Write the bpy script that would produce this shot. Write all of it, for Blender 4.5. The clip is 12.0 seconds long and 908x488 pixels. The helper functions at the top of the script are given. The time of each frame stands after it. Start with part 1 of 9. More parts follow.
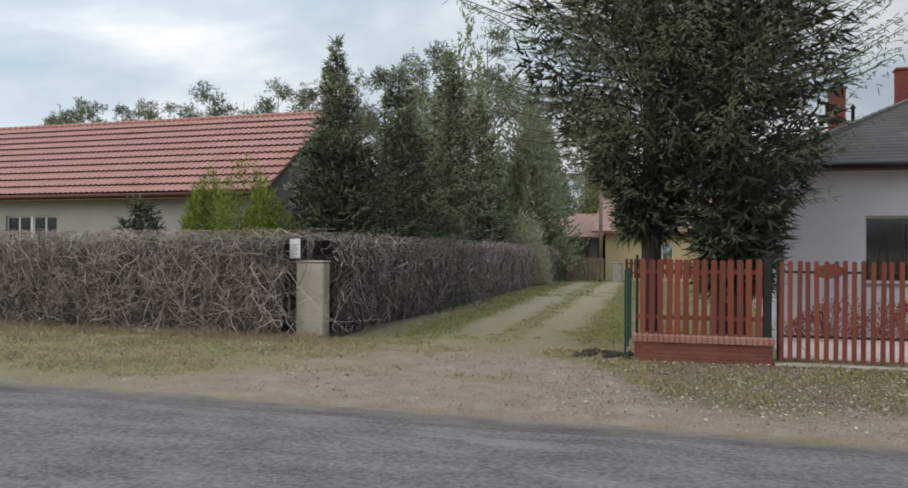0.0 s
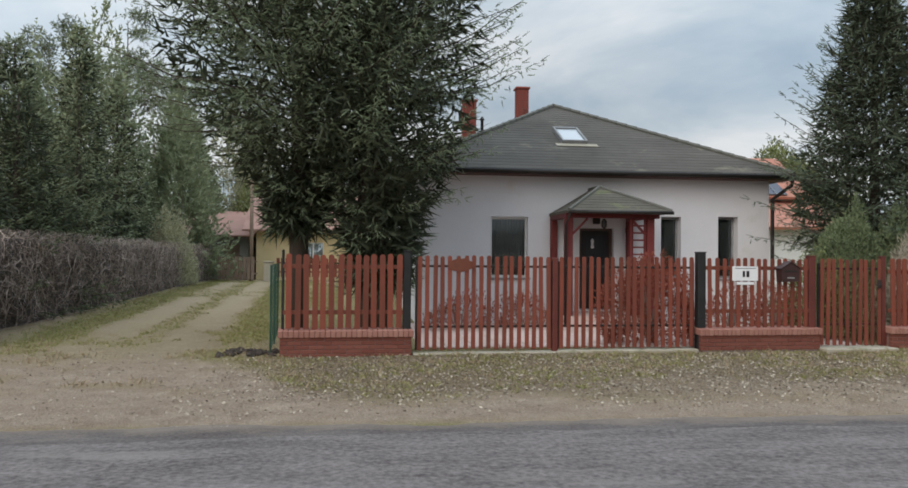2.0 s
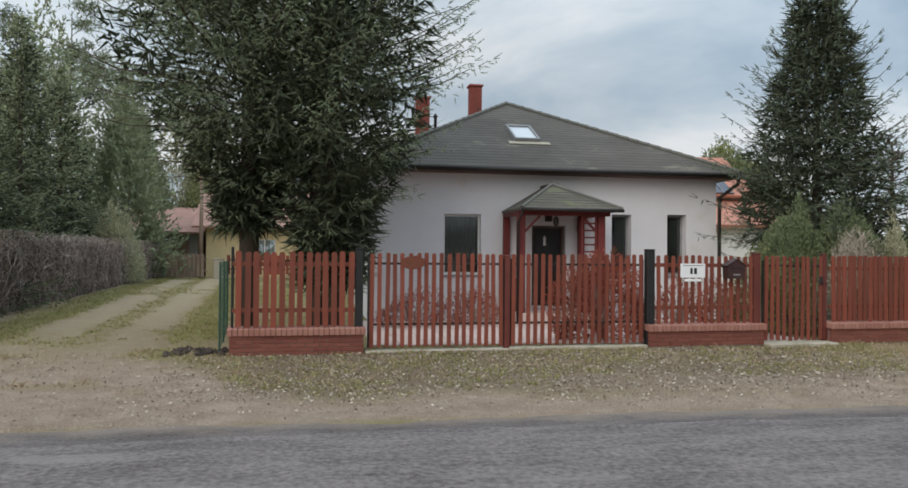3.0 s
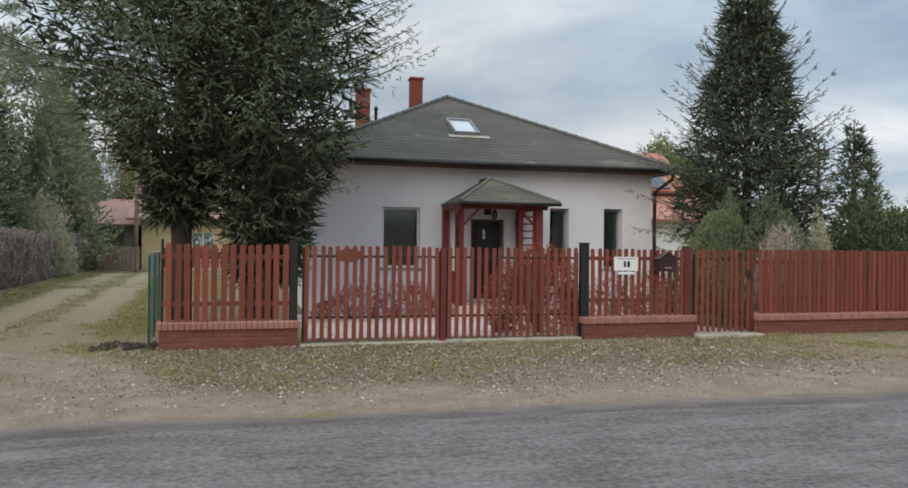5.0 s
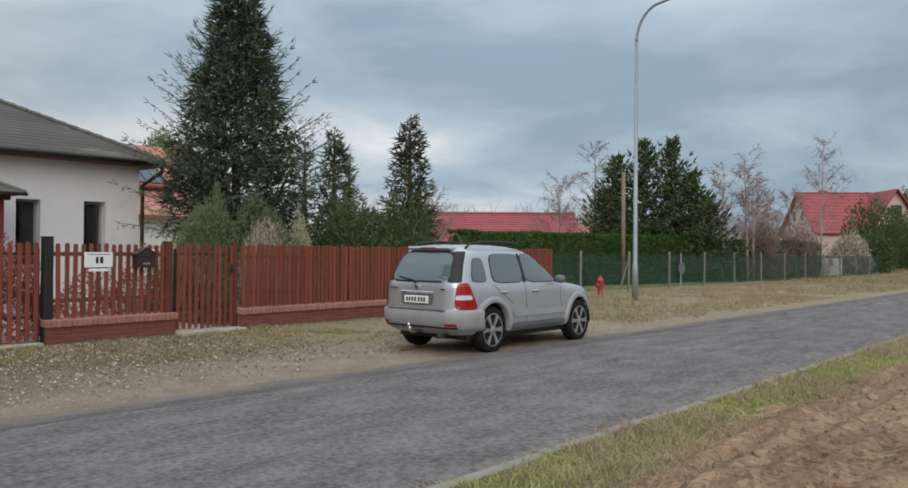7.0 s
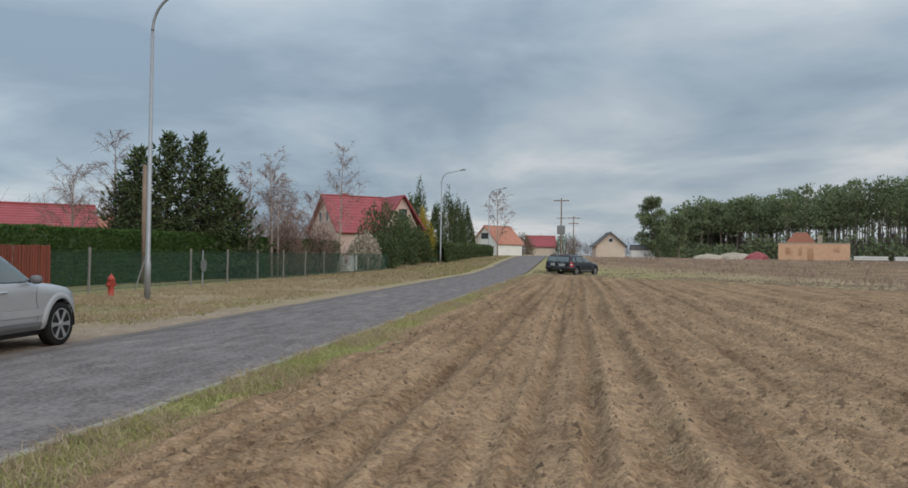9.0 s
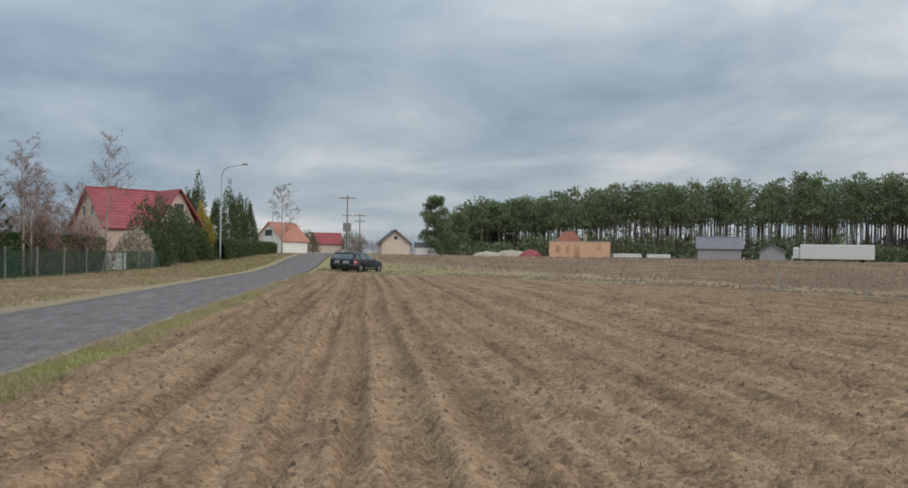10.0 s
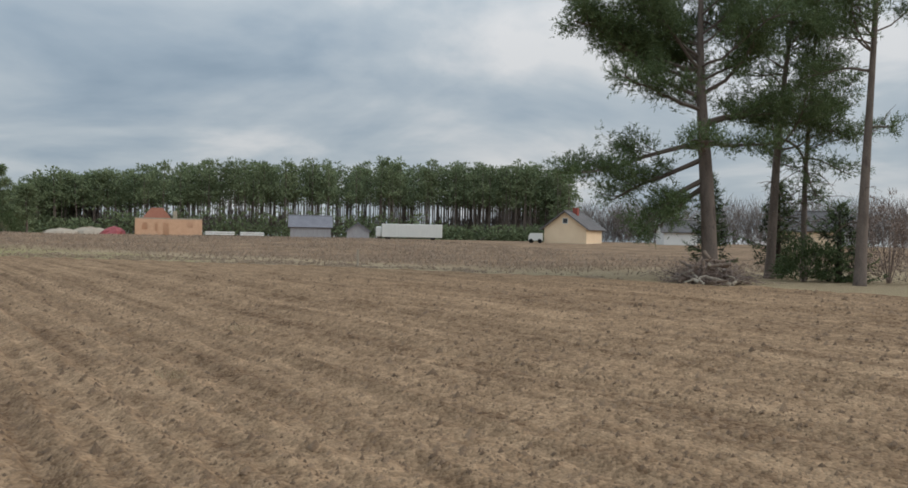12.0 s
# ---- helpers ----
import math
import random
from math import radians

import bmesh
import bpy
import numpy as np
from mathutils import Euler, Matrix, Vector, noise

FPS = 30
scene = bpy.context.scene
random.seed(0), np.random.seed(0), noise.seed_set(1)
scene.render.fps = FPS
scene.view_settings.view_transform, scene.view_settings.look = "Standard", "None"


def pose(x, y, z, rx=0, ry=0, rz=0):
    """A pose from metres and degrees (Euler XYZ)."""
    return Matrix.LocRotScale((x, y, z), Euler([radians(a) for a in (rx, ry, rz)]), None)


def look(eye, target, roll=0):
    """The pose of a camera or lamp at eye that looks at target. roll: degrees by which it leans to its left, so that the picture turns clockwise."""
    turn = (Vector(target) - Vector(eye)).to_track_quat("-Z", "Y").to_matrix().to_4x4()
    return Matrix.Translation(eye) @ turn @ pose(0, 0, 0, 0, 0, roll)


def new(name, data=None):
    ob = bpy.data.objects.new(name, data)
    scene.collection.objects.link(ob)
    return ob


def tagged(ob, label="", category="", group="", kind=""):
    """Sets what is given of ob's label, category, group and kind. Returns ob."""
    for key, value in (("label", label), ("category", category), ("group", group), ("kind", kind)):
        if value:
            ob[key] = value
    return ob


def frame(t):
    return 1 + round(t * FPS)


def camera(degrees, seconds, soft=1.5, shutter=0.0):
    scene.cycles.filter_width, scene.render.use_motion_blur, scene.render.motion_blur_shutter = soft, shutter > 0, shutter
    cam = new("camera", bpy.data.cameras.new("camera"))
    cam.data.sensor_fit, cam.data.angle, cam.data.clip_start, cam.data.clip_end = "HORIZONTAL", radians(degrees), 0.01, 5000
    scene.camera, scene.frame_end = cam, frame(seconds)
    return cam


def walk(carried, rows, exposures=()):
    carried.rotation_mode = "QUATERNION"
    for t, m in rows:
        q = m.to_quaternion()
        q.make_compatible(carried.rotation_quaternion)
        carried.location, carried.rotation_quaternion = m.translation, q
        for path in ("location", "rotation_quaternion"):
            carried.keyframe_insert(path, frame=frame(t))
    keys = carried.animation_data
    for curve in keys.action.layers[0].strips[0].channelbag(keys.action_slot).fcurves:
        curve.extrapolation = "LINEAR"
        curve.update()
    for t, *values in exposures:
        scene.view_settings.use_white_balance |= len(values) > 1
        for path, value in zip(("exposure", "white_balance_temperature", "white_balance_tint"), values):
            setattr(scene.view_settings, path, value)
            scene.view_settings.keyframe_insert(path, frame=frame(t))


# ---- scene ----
# ---------------------------------------------------------------- camera
cam = camera(59.8, 12.0, soft=1.65)
ROWS = [
    (0.0, 0.5130, -0.4300, 1.7687, 17.766, 0.630, -0.443),
    (0.5, 0.5615, -0.2744, 1.7222, 8.366, 0.882, -0.400),
    (1.0, 0.5776, -0.1337, 1.6874, 1.416, 0.970, -0.428),
    (1.5, 0.5925, -0.0933, 1.6715, -3.707, 0.959, -0.414),
    (2.0, 0.6049, -0.0773, 1.6681, -6.981, 0.900, -0.486),
    (2.5, 0.6217, -0.0704, 1.6742, -9.016, 0.820, -0.484),
    (4.5, 0.6584, -0.0662, 1.6773, -12.506, 0.347, -0.609),
    (5.0, 0.7861, -0.0951, 1.6652, -14.282, 0.282, -0.620),
    (5.5, 0.9207, -0.1069, 1.6433, -20.236, 0.324, -0.635),
    (6.0, 1.1024, -0.1079, 1.6184, -29.258, 0.405, -0.603),
    (6.5, 1.2988, -0.0982, 1.6073, -39.126, 0.468, -0.497),
    (7.0, 1.4168, -0.1137, 1.5921, -48.612, 0.551, -0.471),
    (9.0, 1.6373, -0.8691, 1.6546, -81.090, 0.670, -0.920),
    (9.5, 1.6613, -0.9821, 1.6564, -89.000, 0.730, -0.930),
    (10.0, 1.6392, -1.1165, 1.6546, -96.440, 0.730, -0.930),
    (10.5, 1.5923, -1.2366, 1.6534, -103.960, 0.660, -0.940),
    (11.0, 1.5088, -1.3375, 1.6576, -111.830, 0.480, -0.980),
    (11.5, 1.4477, -1.4295, 1.6608, -119.540, 0.180, -0.990),
    (12.0, 1.4288, -1.4850, 1.6614, -125.140, -0.370, -1.060),
]
walk(cam, [(t, pose(x, y, z, 90 + pitch, roll, yaw)) for t, x, y, z, yaw, pitch, roll in ROWS],
     exposures=[(0.0, 0.05), (2.5, 0.14), (5.5, 0.12), (7.0, -0.04), (9.0, -0.14), (12.0, -0.17)])

# ---------------------------------------------------------------- sky and sun
SUN_EL, SUN_AZ = 30.0, 222.0     # degrees; azimuth clockwise from +y
world = bpy.data.worlds.new("overcast_sky")
scene.world = world
world.use_nodes = True
wn, wl = world.node_tree.nodes, world.node_tree.links
wn.clear()


def wnode(kind, **kw):
    n = wn.new(kind)
    for k, v in kw.items():
        n.inputs[k].default_value = v
    return n


def wmath(op, a, b=None):
    n = wn.new("ShaderNodeMath")
    n.operation = op
    for i, v in enumerate((a, b)):
        if v is None:
            continue
        if isinstance(v, (int, float)):
            n.inputs[i].default_value = v
        else:
            wl.new(v, n.inputs[i])
    return n.outputs[0]


sky = wn.new("ShaderNodeTexSky")
sky.sky_type = "NISHITA"
sky.sun_disc = False
sky.sun_elevation, sky.sun_rotation = radians(SUN_EL), radians(SUN_AZ)
wcoord = wn.new("ShaderNodeTexCoord")
wsep = wn.new("ShaderNodeSeparateXYZ")
wl.new(wcoord.outputs["Generated"], wsep.inputs[0])
wz = wmath("MAXIMUM", wsep.outputs[2], 0.0)
wden = wmath("ADD", wz, 0.2)
wcomb = wn.new("ShaderNodeCombineXYZ")
wl.new(wmath("DIVIDE", wsep.outputs[0], wden), wcomb.inputs[0])
wl.new(wmath("DIVIDE", wsep.outputs[1], wden), wcomb.inputs[1])
wcomb.inputs[2].default_value = 1.7
cl1 = wnode("ShaderNodeTexNoise", Scale=1.1, Detail=7.0, Roughness=0.52, Distortion=0.3)
cl2 = wnode("ShaderNodeTexNoise", Scale=0.22, Detail=2.0, Roughness=0.5)
wl.new(wcomb.outputs[0], cl1.inputs["Vector"])
wl.new(wcomb.outputs[0], cl2.inputs["Vector"])
thin = wmath("POWER", wmath("MAXIMUM", wmath("ADD", wmath("MULTIPLY", wsep.outputs[0], -0.78), wmath("MULTIPLY", wsep.outputs[1], 0.62)), 0.0), 4.0)
cloud = wmath("ADD", wmath("ADD", wmath("MULTIPLY", cl1.outputs[0], 0.6), wmath("MULTIPLY", cl2.outputs[0], 0.4)), wmath("MULTIPLY", thin, 0.1))
ramp = wn.new("ShaderNodeValToRGB")
wl.new(cloud, ramp.inputs[0])
el = ramp.color_ramp.elements
el[0].position, el[0].color = 0.38, (0.25, 0.33, 0.415, 1)
el[1].position, el[1].color = 0.61, (0.7, 0.715, 0.73, 1)
for p, c in ((0.45, (0.34, 0.42, 0.5, 1)), (0.53, (0.47, 0.535, 0.59, 1))):
    e = el.new(p)
    e.color = c
# an overcast sky is brighter towards the zenith, and on the side of the thinner cloud over the houses
gain = wmath("ADD", wmath("ADD", wmath("MULTIPLY", wmath("POWER", wz, 2.0), 3.0), 1.03), wmath("MULTIPLY", thin, 0.42))
# a heavier bank over the white house, a thinner one beside it
bank = wmath("POWER", wmath("MAXIMUM", wmath("ADD", wmath("MULTIPLY", wsep.outputs[0], 0.1), wmath("MULTIPLY", wsep.outputs[1], 0.99)), 0.0), 12.0)
gap = wmath("POWER", wmath("MAXIMUM", wmath("ADD", wmath("MULTIPLY", wsep.outputs[0], 0.8), wmath("MULTIPLY", wsep.outputs[1], 0.6)), 0.0), 12.0)
gain = wmath("ADD", gain, wmath("ADD", wmath("MULTIPLY", bank, -0.24), wmath("MULTIPLY", gap, 0.2)))
wmul = wn.new("ShaderNodeVectorMath")
wmul.operation = "SCALE"
wl.new(ramp.outputs[0], wmul.inputs[0])
wl.new(gain, wmul.inputs["Scale"])
bg_sky, bg_cloud = wnode("ShaderNodeBackground", Strength=0.06), wnode("ShaderNodeBackground", Strength=1.0)
wl.new(sky.outputs[0], bg_sky.inputs[0])
wl.new(wmul.outputs[0], bg_cloud.inputs[0])
wmix = wnode("ShaderNodeMixShader", Fac=0.9)
wl.new(bg_sky.outputs[0], wmix.inputs[1])
wl.new(bg_cloud.outputs[0], wmix.inputs[2])
wout = wn.new("ShaderNodeOutputWorld")
wl.new(wmix.outputs[0], wout.inputs[0])

sun_data = bpy.data.lights.new("sun", "SUN")
sun_data.energy, sun_data.angle, sun_data.color = 1.5, radians(50), (1.0, 0.9, 0.79)
sun = new("sun", sun_data)
sa, se = radians(SUN_AZ), radians(SUN_EL)
sun.matrix_world = look((40 * math.sin(sa) * math.cos(se), 40 * math.cos(sa) * math.cos(se), 40 * math.sin(se)), (0, 0, 0))

# ---------------------------------------------------------------- materials
def material(name, a, b, rough=0.8, scale=6.0, fine=60.0, metal=0.0, bump=0.0, bump_scale=40.0, island=0.0, objrand=0.0,
             wear=None, wear_at=0.62, wear_scale=1.5, stretch=(1, 1, 1), spec=0.3, bump_dist=0.01, even=False, share=0.4):
    """Two colours mixed by noise at two scales, with optional variation by piece, worn spots and fine relief. Real-world size."""
    m = bpy.data.materials.new(name)
    m.use_nodes = True
    n, l = m.node_tree.nodes, m.node_tree.links
    bsdf = n["Principled BSDF"]
    bsdf.inputs["Roughness"].default_value = rough
    bsdf.inputs["Metallic"].default_value = metal
    bsdf.inputs["Specular IOR Level"].default_value = spec
    geo = n.new("ShaderNodeNewGeometry")
    mp = n.new("ShaderNodeMapping")
    mp.inputs["Scale"].default_value = stretch
    l.new(geo.outputs["Position"], mp.inputs[0])

    def noise_at(s, d=4.0, r=0.6, plain=False):
        t = n.new("ShaderNodeTexNoise")
        t.inputs["Scale"].default_value, t.inputs["Detail"].default_value, t.inputs["Roughness"].default_value = s, d, r
        l.new(geo.outputs["Position"] if plain else mp.outputs[0], t.inputs["Vector"])
        return t.outputs[0]

    def mth(op, x, y):
        q = n.new("ShaderNodeMath")
        q.operation = op
        for i, v in enumerate((x, y)):
            if isinstance(v, (int, float)):
                q.inputs[i].default_value = v
            else:
                l.new(v, q.inputs[i])
        return q.outputs[0]
    big, small = noise_at(scale), noise_at(fine, 3.0, 0.7, even)
    fac = mth("ADD", mth("MULTIPLY", big, 1 - share), mth("MULTIPLY", small, share))
    mr = n.new("ShaderNodeMapRange")
    mr.inputs["From Min"].default_value, mr.inputs["From Max"].default_value = 0.33, 0.67
    l.new(fac, mr.inputs[0])
    f = mr.outputs[0]
    if island:
        f = mth("ADD", mth("MULTIPLY", f, 1 - island), mth("MULTIPLY", geo.outputs["Random Per Island"], island))
    if objrand:
        oi = n.new("ShaderNodeObjectInfo")
        f = mth("ADD", mth("MULTIPLY", f, 1 - objrand), mth("MULTIPLY", oi.outputs["Random"], objrand))
    mix = n.new("ShaderNodeMix")
    mix.data_type = "RGBA"
    mix.inputs["A"].default_value, mix.inputs["B"].default_value = (*a, 1), (*b, 1)
    l.new(f, mix.inputs["Factor"])
    col = mix.outputs["Result"]
    if wear:
        w = n.new("ShaderNodeMapRange")
        w.inputs["From Min"].default_value, w.inputs["From Max"].default_value = wear_at, wear_at + 0.1
        l.new(noise_at(wear_scale, 6.0, 0.65), w.inputs[0])
        mx = n.new("ShaderNodeMix")
        mx.data_type = "RGBA"
        l.new(w.outputs[0], mx.inputs["Factor"])
        l.new(col, mx.inputs["A"])
        mx.inputs["B"].default_value = (*wear, 1)
        col = mx.outputs["Result"]
    l.new(col, bsdf.inputs["Base Color"])
    if bump:
        bp = n.new("ShaderNodeBump")
        bp.inputs["Strength"].default_value, bp.inputs["Distance"].default_value = bump, bump_dist
        l.new(noise_at(bump_scale, 5.0, 0.65, even), bp.inputs["Height"])
        l.new(bp.outputs[0], bsdf.inputs["Normal"])
    return m


def leafy(name, a, b, rough=0.65, patch=0.9, through_light=0.2, single=0.5):
    """Foliage: colour varies leaf by leaf and in patches; a little light passes through."""
    m = material(name, a, b, rough=rough, scale=patch, fine=9.0, island=single, spec=0.2)
    n, l = m.node_tree.nodes, m.node_tree.links
    bsdf = n["Principled BSDF"]
    tr = n.new("ShaderNodeBsdfTranslucent")
    src = bsdf.inputs["Base Color"].links[0].from_socket
    l.new(src, tr.inputs[0])
    mx = n.new("ShaderNodeMixShader")
    mx.inputs[0].default_value = through_light
    l.new(bsdf.outputs[0], mx.inputs[1])
    l.new(tr.outputs[0], mx.inputs[2])
    l.new(mx.outputs[0], n["Material Output"].inputs[0])
    return m


def glassy(name, tint=(0.03, 0.035, 0.04), rough=0.06):
    m = bpy.data.materials.new(name)
    m.use_nodes = True
    b = m.node_tree.nodes["Principled BSDF"]
    b.inputs["Base Color"].default_value = (*tint, 1)
    b.inputs["Roughness"].default_value = rough
    b.inputs["Specular IOR Level"].default_value = 0.6
    return m


def clear_pane(name, tint=(0.75, 0.78, 0.78)):
    """Thin window glass: seen through, with reflections that grow towards grazing sight."""
    m = bpy.data.materials.new(name)
    m.use_nodes = True
    n, l = m.node_tree.nodes, m.node_tree.links
    n.remove(n["Principled BSDF"])
    clear, gloss, mix, fr = n.new("ShaderNodeBsdfTransparent"), n.new("ShaderNodeBsdfGlossy"), n.new("ShaderNodeMixShader"), n.new("ShaderNodeFresnel")
    clear.inputs[0].default_value = (*tint, 1)
    gloss.inputs["Roughness"].default_value = 0.03
    fr.inputs[0].default_value = 1.7
    l.new(fr.outputs[0], mix.inputs[0])
    l.new(clear.outputs[0], mix.inputs[1])
    l.new(gloss.outputs[0], mix.inputs[2])
    l.new(mix.outputs[0], n["Material Output"].inputs[0])
    return m


